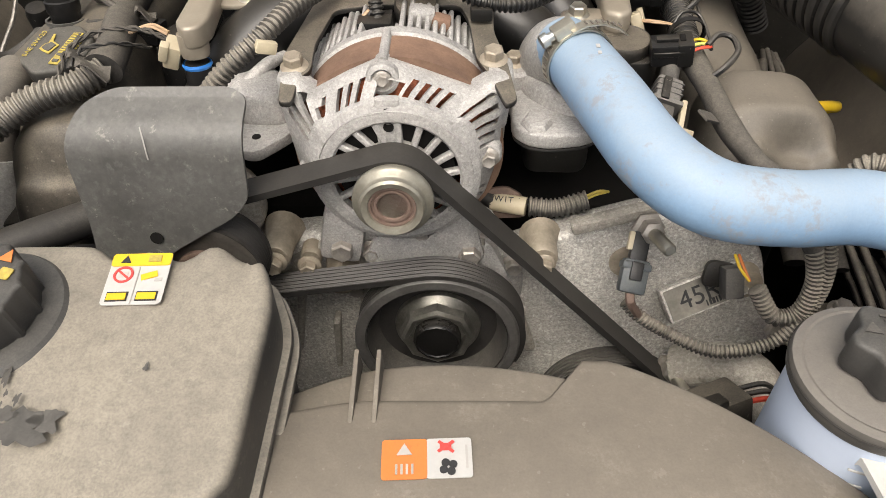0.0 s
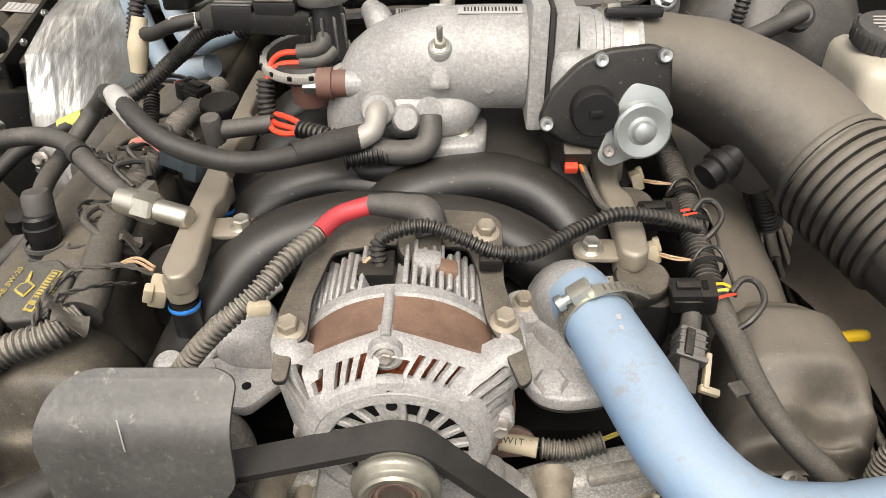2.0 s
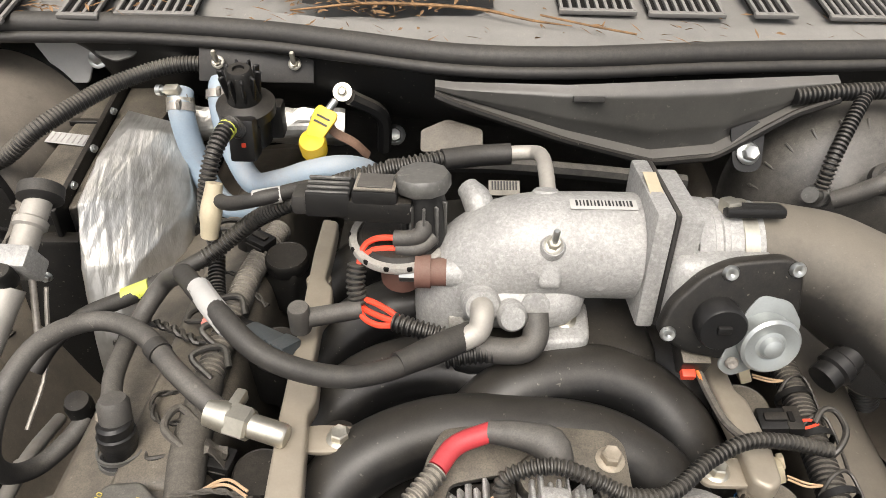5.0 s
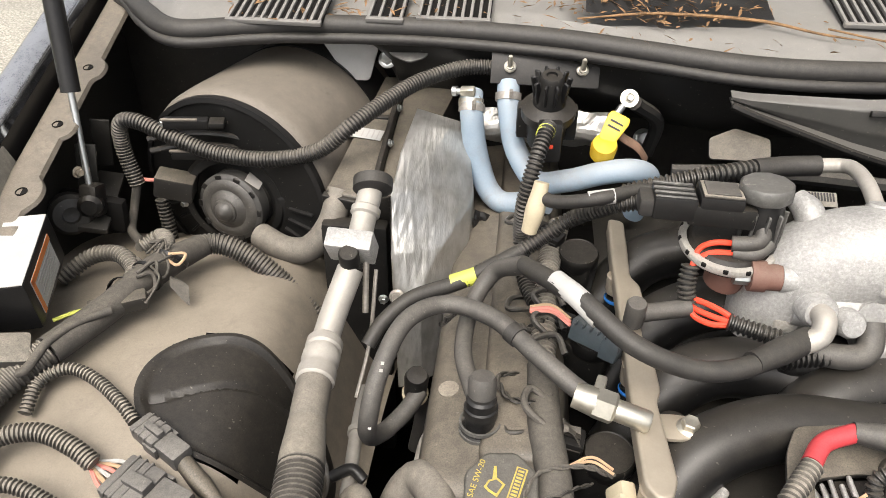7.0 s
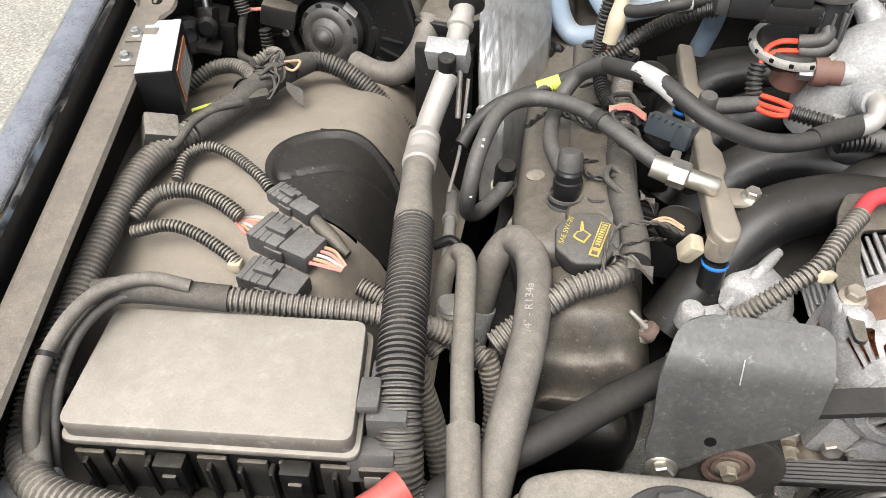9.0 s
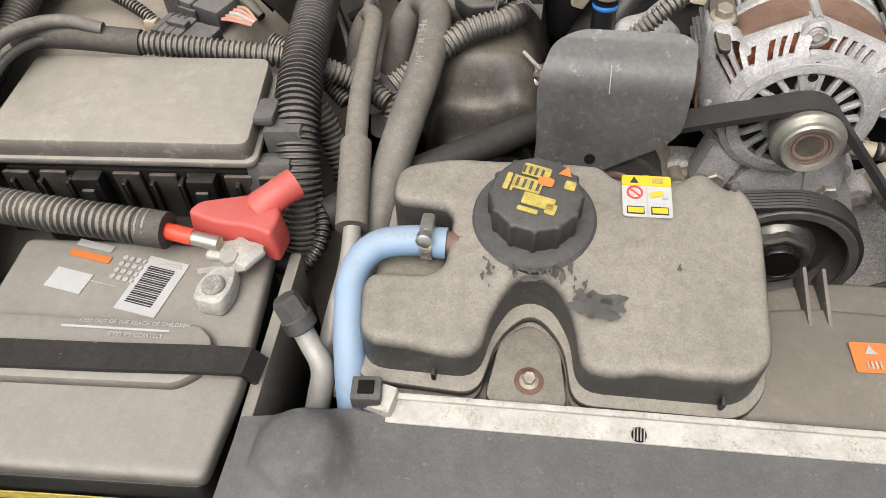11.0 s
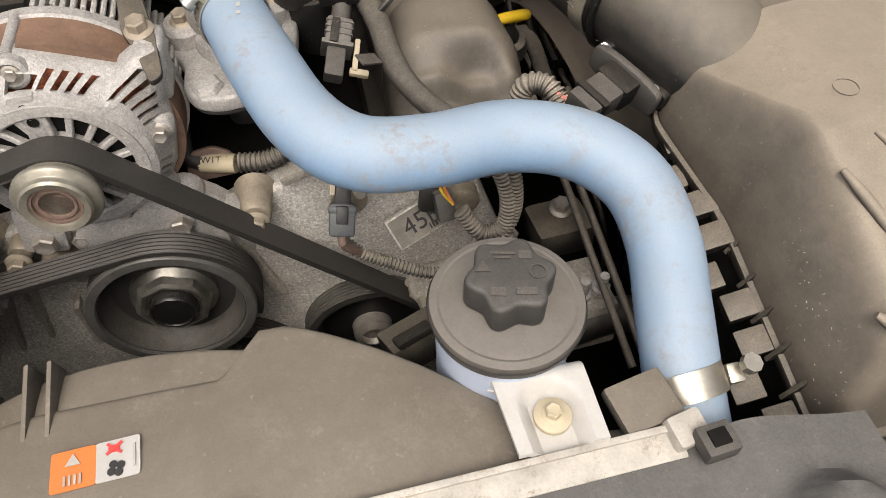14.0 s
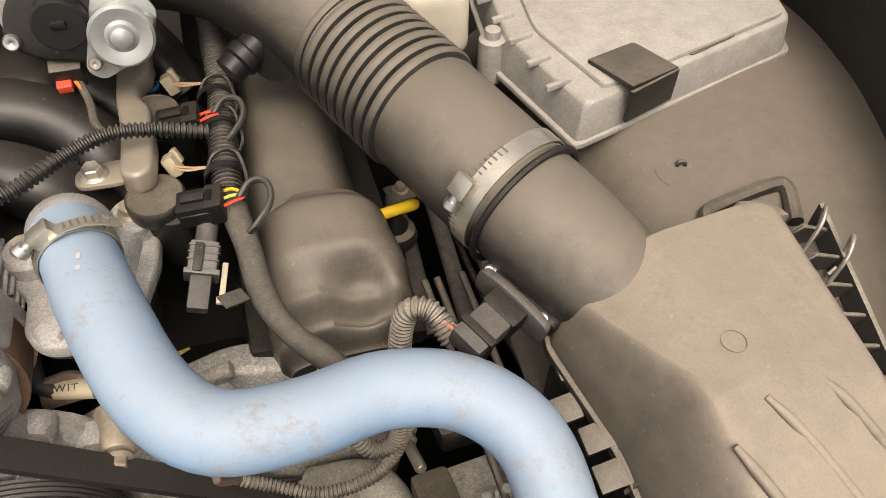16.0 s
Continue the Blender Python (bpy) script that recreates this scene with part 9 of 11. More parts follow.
part("loom", tube([(-0.272, 0.845, 0.985), (-0.274, 0.825, 1.0), (-0.283, 0.795, 0.985), (-0.291, 0.781, 0.946), (-0.291, 0.785, 0.90), (-0.285, 0.75, 0.88), (-0.275, 0.72, 0.877)], 0.0078, 14, corr=(0.0040, 0.0012)), "loom_black", wl)
part("branch", tube([(-0.175, 0.750, 0.985), (-0.195, 0.757, 0.982), (-0.231, 0.741, 0.981), (-0.262, 0.755, 0.966), (-0.277, 0.768, 0.962)], 0.0062, 12, 0.004), "rubber", wl)
part("tape_wrap", tube([(-0.216, 0.746, 0.982), (-0.238, 0.743, 0.979)], 0.0068, 12, 0.003), "white", wl, "white tape wrap")
part("sleeve", tube([(-0.277, 0.772, 0.975), (-0.281, 0.762, 0.952), (-0.285, 0.758, 0.93)], 0.0088, 12, 0.004, radii=[0.8, 1.05, 0.85]), "ivory", wl, "torn beige paper sleeve")
part("flag", tube([(-0.2745, 0.826, 0.9985), (-0.277, 0.818, 0.9965)], 0.0084, 12, 0.003), "lime", wl)
vac = thing("vacuum_hose", "black vacuum hose joining the throttle elbow", "hose", (-0.1, 0.78, 0.99))
part("hose", tube([(-0.028, 0.816, 0.983), (-0.058, 0.813, 0.982), (-0.088, 0.803, 0.983)], 0.0095, 14, 0.004), "rubber", vac)
part("loom", tube([(-0.084, 0.805, 0.983), (-0.12, 0.795, 0.980), (-0.16, 0.792, 0.970), (-0.20, 0.80, 0.95)], 0.0090, 14, corr=(0.005, 0.0014)), "loom_black", vac)
# battery feed to the alternator
bf = thing("alternator_cable", "dusty corrugated alternator feed cable with a red sleeve", "cable", (-0.1, 0.52, 0.9))
part("loom", tube([(-0.215, 0.470, 0.79), (-0.185, 0.470, 0.84), (-0.155, 0.474, 0.877), (-0.127, 0.489, 0.897), (-0.108, 0.515, 0.907), (-0.090, 0.538, 0.911)], 0.0076, 16, corr=(0.0042, 0.0012)), "loom", bf)
part("red_sleeve", tube([(-0.090, 0.540, 0.911), (-0.078, 0.556, 0.914), (-0.055, 0.565, 0.917)], 0.0068, 14, 0.004), "crimson", bf, "bright red insulating sleeve")
part("boot", tube([(-0.057, 0.565, 0.917), (-0.035, 0.561, 0.918), (-0.017, 0.555, 0.916), (-0.012, 0.545, 0.905)], 0.0095, 16, 0.004, radii=[0.8, 1.0, 1.3, 1.2]), "hose_dark", bf)
part("clip", rbox((0.015, 0.007, 0.009), pose(-0.122, 0.482, 0.894, 0, 20, 30), 0.002), "ivory", bf, "pale yellow harness clip")
al = thing("alternator_harness", "thin black corrugated loom arching over the alternator", "wire harness", (0.06, 0.54, 0.9))
part("loom", tube([(-0.048, 0.525, 0.892), (-0.047, 0.535, 0.909), (-0.018, 0.537, 0.919), (0.009, 0.533, 0.911), (0.031, 0.526, 0.905), (0.058, 0.531, 0.901), (0.091, 0.556, 0.902), (0.120, 0.569, 0.905), (0.150, 0.573, 0.900), (0.184, 0.575, 0.889)], 0.0056, 14, corr=(0.0038, 0.0011)), "loom_black", al)
part("plug", rbox((0.026, 0.016, 0.014), pose(-0.050, 0.521, 0.889), 0.003), "black_plastic", al)
part("clip", rbox((0.016, 0.014, 0.010), pose(0.028, 0.526, 0.898), 0.002), "black_plastic", al)

# right bank harness
rh = thing("right_bank_harness", "dusty taped wiring harness along the valve cover", "wire harness", (0.195, 0.6, 0.86))
RH = [(0.192, 0.86, 0.862), (0.193, 0.78, 0.868), (0.195, 0.664, 0.866), (0.190, 0.590, 0.863), (0.188, 0.540, 0.858), (0.195, 0.494, 0.852), (0.199, 0.456, 0.847), (0.211, 0.428, 0.838), (0.235, 0.405, 0.822), (0.255, 0.39, 0.79)]
part("loom", tube(RH[:5], 0.0112, 18, corr=(0.0040, 0.0012)), "sleeve_dark", rh)
part("taped_run", tube(RH[4:], 0.0082, 16, 0.005, radii=[1.25, 1.05, 1.08, 0.95, 1.05, 0.9]), "tape", rh)
for k, at in enumerate(((0.188, 0.552, 0.866), (0.190, 0.60, 0.868), (0.190, 0.64, 0.868))):
    part("tie", lathe([(0.0125, -0.0025), (0.0142, -0.0025), (0.0142, 0.0025), (0.0135, 0.0025)], at, (0.05, -1, -0.1), 20, hollow=True), "black_clean", rh)
    part("stray_lead", tube([(at[0] - 0.013, at[1] + 0.002, at[2]), (at[0] - 0.004, at[1] + 0.010, at[2] + 0.013), (at[0] + 0.011, at[1] + 0.014, at[2] + 0.009), (at[0] + 0.015, at[1] - 0.012, at[2] + 0.001), (at[0] + 0.011, at[1] - 0.03, at[2] + 0.003)], 0.0014, 8, 0.003), "loom_black", rh)
part("torn_tape", rbox((0.02, 0.010, 0.002), pose(0.182, 0.448, 0.858, 20, 30, 40), 0.0005), "tape", rh)
# lower right looms near the cam sensor
lr = thing("cam_sensor_harness", "thin dusty corrugated loom looping below the hose", "wire harness", (0.24, 0.41, 0.70))
part("loom", tube([(0.141, 0.412, 0.713), (0.152, 0.405, 0.704), (0.175, 0.398, 0.692), (0.21, 0.385, 0.685), (0.25, 0.385, 0.695), (0.275, 0.395, 0.725), (0.278, 0.40, 0.76), (0.272, 0.41, 0.79)], 0.0055, 12, corr=(0.0034, 0.001)), "loom", lr)
part("loom", tube([(0.235, 0.405, 0.735), (0.25, 0.395, 0.715), (0.268, 0.395, 0.72), (0.272, 0.40, 0.75), (0.262, 0.41, 0.785)], 0.0072, 12, corr=(0.0036, 0.001)), "loom", lr)
pm_ = frame_to((-0.18, -0.60, -0.62), (0.143, 0.410, 0.742), (0, -0.7, 0.7))
part("plug", rbox((0.020, 0.014, 0.026), pm_, 0.003), "slate_plug", lr)
part("plug_mouth", rbox((0.022, 0.016, 0.006), pm_ @ pose(0, 0, -0.008), 0.002), "slate_plug", lr)
part("plug_neck", rbox((0.013, 0.010, 0.024), pm_ @ pose(0, 0, -0.022), 0.002), "black_clean", lr)
part("plug_latch", rbox((0.009, 0.004, 0.014), pm_ @ pose(0, 0.008, -0.004), 0.001), "black_clean", lr)
part("clip", rbox((0.004, 0.006, 0.014), pm_ @ pose(-0.008, 0.004, -0.026), 0.001), "ivory", lr, "pale yellow locking clip")
part("tail", tube([pm_ @ Vector((0, 0, 0.012)), pm_ @ Vector((0.002, 0.001, 0.020)), (0.152, 0.405, 0.704)], 0.0035, 8, 0.004), "rust_dull", lr)
for i in range(2):
    part("yellow_lead", tube([(0.222 + 0.003 * i, 0.428, 0.748), (0.224 + 0.003 * i, 0.417, 0.744), (0.231, 0.410, 0.737)], 0.0012, 8), ("yellow", "orange")[i], lr)
sw = thing("swivel_harness", "loom with a tan printed sleeve behind the alternator", "wire harness", (0.08, 0.48, 0.75))
part("loom", tube([(0.068, 0.480, 0.752), (0.09, 0.478, 0.752), (0.115, 0.482, 0.757)], 0.0085, 14, corr=(0.0042, 0.0012)), "loom", sw)
part("sleeve", tube([(0.038, 0.487, 0.752), (0.066, 0.480, 0.752)], 0.0078, 14, 0.005), "ivory", sw, "tan printed sleeve")
part("tail", tube([(0.030, 0.50, 0.78), (0.028, 0.49, 0.76), (0.04, 0.486, 0.752)], 0.007, 12, 0.005), "rubber", sw)
for i in range(2):
    part("lead", tube([(0.112, 0.482, 0.757 + 0.003 * i), (0.124, 0.485, 0.761 + 0.003 * i), (0.134, 0.492, 0.758)], 0.0011, 6), "yellow_print", sw)
lettering("SW1T AC", 0.0075, frame_to((0, -0.5, 0.86), (0.052, 0.4805, 0.7580)) @ pose(0, 0, 0, 0, 0, -8), "print_black", sw, "print", 0.001)

# ---- left side of the bay ----
# left bank main harness
lb = thing("left_bank_harness", "dusty taped corrugated harness along the valve cover", "wire harness", (-0.265, 0.62, 0.87))
LBH = [(-0.25, 0.86, 0.865), (-0.262, 0.78, 0.872), (-0.264, 0.728, 0.874), (-0.268, 0.647, 0.872), (-0.265, 0.582, 0.869), (-0.258, 0.535, 0.866), (-0.258, 0.510, 0.862), (-0.275, 0.493, 0.858), (-0.305, 0.482, 0.852), (-0.335, 0.462, 0.838), (-0.366, 0.44, 0.82)]
part("loom", tube(LBH[:5], 0.0118, 16, corr=(0.005, 0.0014)), "loom", lb)
part("taped_run", tube(LBH[3:7], 0.0125, 16, 0.005, radii=[1.0, 1.1, 1.05, 1.15]), "tape", lb)
part("front_loom", tube(LBH[6:], 0.0112, 16, corr=(0.0048, 0.0013)), "loom", lb)
for k in range(3):
    a = (-0.262, 0.70 - 0.03 * k, 0.882)
    part("stray_lead", tube([a, (a[0] - 0.016, a[1] + 0.012, a[2] + 0.012), (a[0] + 0.004, a[1] + 0.024, a[2] + 0.010), (a[0] + 0.012, a[1] + 0.008, a[2] + 0.004)], 0.0028, 8, 0.003), "loom_black", lb)
part("stray_lead", tube([(-0.262, 0.575, 0.878), (-0.282, 0.59, 0.885), (-0.278, 0.61, 0.884), (-0.262, 0.60, 0.88)], 0.003, 8, 0.003), "tape", lb)


def twisted(pts, r, material, parent, turns=8):
    """Two thin leads wound round each other."""
    base = smooth_path([Vector(p) for p in pts], None, 0.003)
    base = base[0] if isinstance(base, tuple) else base
    for ph in (0.0, math.pi):
        run = []
        for i, p in enumerate(base):
            a = ph + turns * math.pi * i / max(1, len(base) - 1)
            run.append(Vector(p) + Vector((0.9 * r * math.cos(a), 0.9 * r * math.cos(a), 1.1 * r * math.sin(a))))
        part("twisted_lead", tube(run, r, 6, 0.004), material, parent)


twisted([(-0.284, 0.490, 0.866), (-0.282, 0.512, 0.876), (-0.272, 0.534, 0.879), (-0.253, 0.541, 0.880), (-0.234, 0.546, 0.876), (-0.215, 0.547, 0.866)], 0.0013, "tape", lb, 10)
twisted([(-0.276, 0.498, 0.870), (-0.270, 0.512, 0.878), (-0.258, 0.517, 0.878), (-0.245, 0.528, 0.874), (-0.231, 0.540, 0.864)], 0.0011, "loom_black", lb, 6)
twisted([(-0.288, 0.640, 0.866), (-0.304, 0.631, 0.872), (-0.296, 0.609, 0.873), (-0.276, 0.601, 0.878), (-0.262, 0.606, 0.882)], 0.0014, "loom_black", lb, 8)
twisted([(-0.358, 0.697, 0.864), (-0.339, 0.712, 0.872), (-0.314, 0.704, 0.874), (-0.285, 0.689, 0.874), (-0.265, 0.69, 0.884)], 0.0022, "loom_black", lb, 12)
twisted([(-0.306, 0.774, 0.868), (-0.280, 0.779, 0.874), (-0.253, 0.753, 0.872), (-0.240, 0.740, 0.868)], 0.0013, "loom_black", lb, 6)
for x, y, w in ((-0.266, 0.487, 0.022), (-0.277, 0.500, 0.016), (-0.252, 0.575, 0.014)):
    part("tape_flag", patch(4, 6, lambda u, v: (x + w * u, y + 0.014 * v - 0.004 * u, 0.8765 - 0.007 * u * u + 0.004 * math.sin(4 * u + 3 * v)), 0.0008), "tape", lb, "torn end of cloth tape")

# air conditioning lines
acl = thing("suction_line", "dusty aluminium suction line with a corrugated sleeve", "air conditioning line", (-0.45, 0.58, 0.85))
part("tube", tube([(-0.446, 0.722, 0.900), (-0.457, 0.690, 0.872), (-0.4615, 0.665, 0.857)], 0.0125, 18, 0.004), "alu_tube", acl)
part("ferrule", lathe([(0.014, 0), (0.0165, 0.003), (0.0165, 0.011), (0.0145, 0.013), (0.0145, 0.016), (0.0168, 0.018), (0.0168, 0.027), (0.0145, 0.030), (0.0145, 0.034), (0.017, 0.036), (0.017, 0.048), (0.015, 0.05)], (-0.4605, 0.668, 0.859), (0.04, -0.99, -0.02), 28), "alu_tube", acl, "crimped aluminium ferrule")
part("hose", tube([(-0.459, 0.622, 0.857), (-0.455, 0.585, 0.858), (-0.450, 0.545, 0.857)], 0.0152, 20, 0.005), "rubber_grey", acl)
part("tape_wrap", tube([(-0.4535, 0.575, 0.858), (-0.449, 0.540, 0.857), (-0.4475, 0.53, 0.857)], 0.0168, 16, 0.004, radii=[0.95, 1.08, 1.0]), "foam", acl)
part("sleeve", tube([(-0.448, 0.536, 0.857), (-0.440, 0.47, 0.860), (-0.433, 0.405, 0.856), (-0.427, 0.36, 0.842), (-0.422, 0.325, 0.81), (-0.418, 0.30, 0.76)], 0.0185, 22, corr=(0.0046, 0.0016)), "sleeve_dark", acl, "dusty corrugated sleeve")
acb = thing("evaporator_fitting", "pale aluminium block fitting with a black service cap", "fitting", (-0.445, 0.74, 0.92))
part("block", rbox((0.044, 0.020, 0.034), pose(-0.447, 0.737, 0.915, 28, 0, -4), 0.003), "alu_bright", acb)
part("upper_tube", lathe([(0.0115, -0.01), (0.0115, 0.012), (0.014, 0.014), (0.014, 0.02), (0.0115, 0.022), (0.0115, 0.04)], (-0.440, 0.752, 0.925), (0.08, 0.85, 0.5), 22), "alu_tube", acb)
part("service_cap", lathe([(0.0095, 0), (0.0095, 0.017), (0.008, 0.019), (0.0, 0.019)], (-0.446, 0.722, 0.906), (0.05, -0.35, 1), 22), "black_plastic", acb)
part("grommet", lathe([(0.019, -0.005), (0.019, 0.006), (0.014, 0.009)], (-0.435, 0.79, 0.95), (0.08, -0.85, -0.5), 24), "rubber", acb)
part("stud", lathe([(0.003, 0), (0.003, 0.05)], (-0.434, 0.735, 0.90), (0.02, -0.5, -1), 10), "steel", acb)
part("rod", tube([(-0.425, 0.735, 0.89), (-0.428, 0.70, 0.83), (-0.434, 0.655, 0.80)], 0.002, 8), "steel", acb)

R1 = [(-0.392, 0.515, 0.735), (-0.385, 0.528, 0.775), (-0.376, 0.545, 0.812), (-0.360, 0.552, 0.834), (-0.344, 0.530, 0.843), (-0.337, 0.490, 0.846), (-0.338, 0.43, 0.842), (-0.345, 0.38, 0.83), (-0.352, 0.335, 0.812), (-0.360, 0.28, 0.78), (-0.366, 0.22, 0.72)]
r134 = thing("discharge_hose", "thick dusty grey refrigerant hose with faded white lettering", "air conditioning hose", (-0.345, 0.43, 0.83))
part("hose", tube(R1, 0.0148, 22, 0.006), "rubber_grey", r134)
part("ferrule", tube([(-0.386, 0.526, 0.77), (-0.393, 0.513, 0.735), (-0.395, 0.505, 0.71)], 0.0168, 20, 0.004), "alu_bright", r134, "bright crimped ferrule")
hm = frame_to((-0.05, -0.42, 0.91), (-0.3395, 0.43, 0.857), (0, 1, 0.4)) @ pose(0, 0, 0, 0, 0, 92)
lettering("R134a - 3/4\" - R134a", 0.0088, hm, "faint_print", r134, "print", 0.0006)
T1 = [(-0.422, 0.505, 0.77), (-0.418, 0.525, 0.81), (-0.408, 0.535, 0.828), (-0.398, 0.515, 0.836), (-0.393, 0.47, 0.838), (-0.386, 0.40, 0.836), (-0.376, 0.33, 0.830)]
lq = thing("liquid_line", "thin aluminium refrigerant line in a grey foam sleeve", "air conditioning line", (-0.39, 0.4, 0.83))
part("sleeve", tube(T1, 0.0092, 16, 0.005), "foam", lq)
part("thick_sleeve", tube([(-0.379, 0.352, 0.831), (-0.372, 0.305, 0.822), (-0.368, 0.278, 0.815)], 0.0125, 16, 0.005), "foam", lq)
part("tube", tube([(-0.368, 0.282, 0.815), (-0.366, 0.25, 0.805), (-0.371, 0.21, 0.785), (-0.378, 0.17, 0.75), (-0.385, 0.13, 0.70)], 0.0068, 14, 0.005), "alu_tube", lq)
part("corrugated_joint", lathe([(0.012, 0), (0.014, 0.003), (0.012, 0.006), (0.014, 0.009), (0.012, 0.012), (0.014, 0.015), (0.012, 0.018), (0.0125, 0.05)], (-0.408, 0.50, 0.80), (0.1, -0.1, -1), 20), "alu_tube", lq)
vline = thing("service_line", "slim aluminium refrigerant line with a wire clip", "air conditioning line", (-0.43, 0.63, 0.78))
part("tube", tube([(-0.437, 0.70, 0.76), (-0.430, 0.64, 0.785), (-0.423, 0.575, 0.797), (-0.419, 0.53, 0.80), (-0.416, 0.49, 0.78)], 0.0062, 12, 0.005), "alu_tube", vline)
part("collar", lathe([(0.0085, 0), (0.0085, 0.006)], (-0.4285, 0.628, 0.788), (0.1, -0.9, 0.1), 16), "alu_tube", vline)
part("clip", tube([(-0.436, 0.565, 0.805), (-0.42, 0.57, 0.811), (-0.408, 0.563, 0.807)], 0.005, 10, 0.003), "black_clean", vline)
svc = thing("service_port", "black hexagon service cap on the lower refrigerant line", "cap", (-0.386, 0.19, 0.83))
part("cap", lathe([(0.0100, -0.016), (0.0105, -0.005), (0.0100, -0.004), (0.0100, 0.006), (0.0085, 0.0085), (0.0, 0.009)], (-0.390, 0.197, 0.824), (-0.45, 0.35, 0.8), 6), "lid_black", svc)
part("cap_skirt", lathe([(0.0102, -0.017), (0.0112, -0.016), (0.0112, -0.007), (0.0102, -0.006)], (-0.390, 0.197, 0.824), (-0.45, 0.35, 0.8), 28), "lid_black", svc)
part("neck", tube([(-0.3835, 0.191, 0.811), (-0.376, 0.184, 0.800), (-0.368, 0.175, 0.792), (-0.368, 0.163, 0.775), (-0.375, 0.148, 0.74)], 0.0072, 14, 0.004, radii=[1.0, 1.05, 1.15, 1.0, 0.95]), "alu_tube", svc)
solo("padded_heater_hose", tube([(-0.40, 0.31, 0.79), (-0.36, 0.345, 0.792), (-0.316, 0.378, 0.793), (-0.258, 0.428, 0.787), (-0.21, 0.466, 0.785), (-0.17, 0.50, 0.78)], 0.0135, 18, 0.005), "rubber", "black woven rubber hose passing behind the shield", "hose")
solo("lower_loom", tube([(-0.45, 0.43, 0.83), (-0.43, 0.42, 0.80), (-0.41, 0.40, 0.75), (-0.39, 0.36, 0.70)], 0.012, 14, corr=(0.005, 0.0013)), "loom", "dusty corrugated loom diving beside the hoses", "loom")
solo("lower_loom", tube([(-0.372, 0.44, 0.81), (-0.36, 0.42, 0.77), (-0.36, 0.38, 0.72), (-0.36, 0.34, 0.66)], 0.010, 14, corr=(0.005, 0.0013)), "loom", "dusty corrugated loom under the refrigerant hose", "loom")
sp = thing("side_sensor", "small black sensor with an ivory collar beside the valve cover", "sensor", (-0.375, 0.64, 0.82))
part("body", lathe([(0.010, -0.02), (0.011, 0.010), (0.009, 0.016), (0.0, 0.017)], (-0.376, 0.648, 0.835), (0.1, -0.25, 1), 20), "black_plastic", sp)
part("collar", lathe([(0.0105, -0.024), (0.0122, -0.022), (0.0122, -0.018), (0.0105, -0.016)], (-0.376, 0.648, 0.835), (0.1, -0.25, 1), 20, hollow=True), "ivory", sp, "ivory collar")
part("lead", tube([(-0.376, 0.654, 0.812), (-0.372, 0.66, 0.78), (-0.378, 0.65, 0.74)], 0.008, 12, 0.005), "rubber", sp)
part("pipe", tube([(-0.356, 0.66, 0.82), (-0.352, 0.645, 0.80), (-0.366, 0.625, 0.78), (-0.372, 0.60, 0.74)], 0.006, 12, 0.004), "alu_tube", sp)

# evaporator case, foil blanket
ec = thing("evaporator_case", "dusty black plastic evaporator case against the firewall", "evaporator case", (-0.44, 0.92, 0.8))
EC_L = [(-0.498, 0.839), (-0.449, 0.829), (-0.442, 1.04), (-0.466, 1.04)]
EC_R = [(-0.4425, 0.830), (-0.415, 0.842), (-0.370, 1.045), (-0.436, 1.045)]
part("case", sheared(prism(round_poly(EC_L, 0.006), 0.38, Matrix.Translation((0, 0, 0.528)), 0.004, 2), 0.847, 0.2), "cover", ec)
part("case", sheared(prism(round_poly(EC_R, 0.006), 0.38, Matrix.Translation((0, 0, 0.529)), 0.004, 2), 0.847, 0.2), "cover", ec)
part("case_lip", sheared(prism(round_poly([(-0.501, 0.835), (-0.449, 0.825), (-0.449, 0.831), (-0.499, 0.842)], 0.002), 0.012, Matrix.Translation((0, 0, 0.893)), 0.001), 0.847, 0.2), "black_plastic", ec)
part("case_joint", sheared(prism(round_poly([(-0.484, 0.957), (-0.4445, 0.957), (-0.444, 0.963), (-0.483, 0.963)], 0.001), 0.006, Matrix.Translation((0, 0, 0.9045)), 0.001), 0.847, 0.2), "black_plastic", ec)
part("top_ridge", sheared(prism(round_poly([(-0.4485, 0.812), (-0.4425, 0.812), (-0.4375, 1.03), (-0.4435, 1.03)], 0.002), 0.030, Matrix.Translation((0, 0, 0.893)), 0.002), 0.847, 0.2), "black_plastic", ec)
part("front_wall", rbox((0.070, 0.02, 0.34), pose(-0.462, 0.806, 0.716, -3), 0.005), "black_plastic", ec)
for x, y in ((-0.4375, 0.965), (-0.4405, 0.852), (-0.4385, 0.905)):
    bolt((x, y, 0.918 + 0.2 * (y - 0.847)), (0.85, -0.35, 0.4), 0.0042, ec, "zinc", "screw")
for at in ((-0.455, 0.785, 0.86), (-0.43, 0.783, 0.81)):
    bolt(at, (0, -1, 0.1), 0.0055, ec, "zinc", "screw")
ecm = frame_to((0, -0.196, 0.98), (-0.4735, 0.929, 0.9265), (0.14, 0.98, 0.196))
part("paper_label", prism(rect(0, 0, 0.046, 0.017), 0.0005, ecm), "white", ec, smooth=False)
for i in range(7):
    decal(rect(-0.018 + 0.006 * i, 0, 0.0012, 0.013), ecm, "print_grey", ec, "fine_print", 0.0008)
part("duct", tube([(-0.578, 0.842, 0.838), (-0.545, 0.822, 0.838), (-0.515, 0.815, 0.846), (-0.492, 0.824, 0.872), (-0.484, 0.85, 0.90)], 0.0145, 18, 0.005), "rubber_grey", ec, "dusty rubber drain duct")


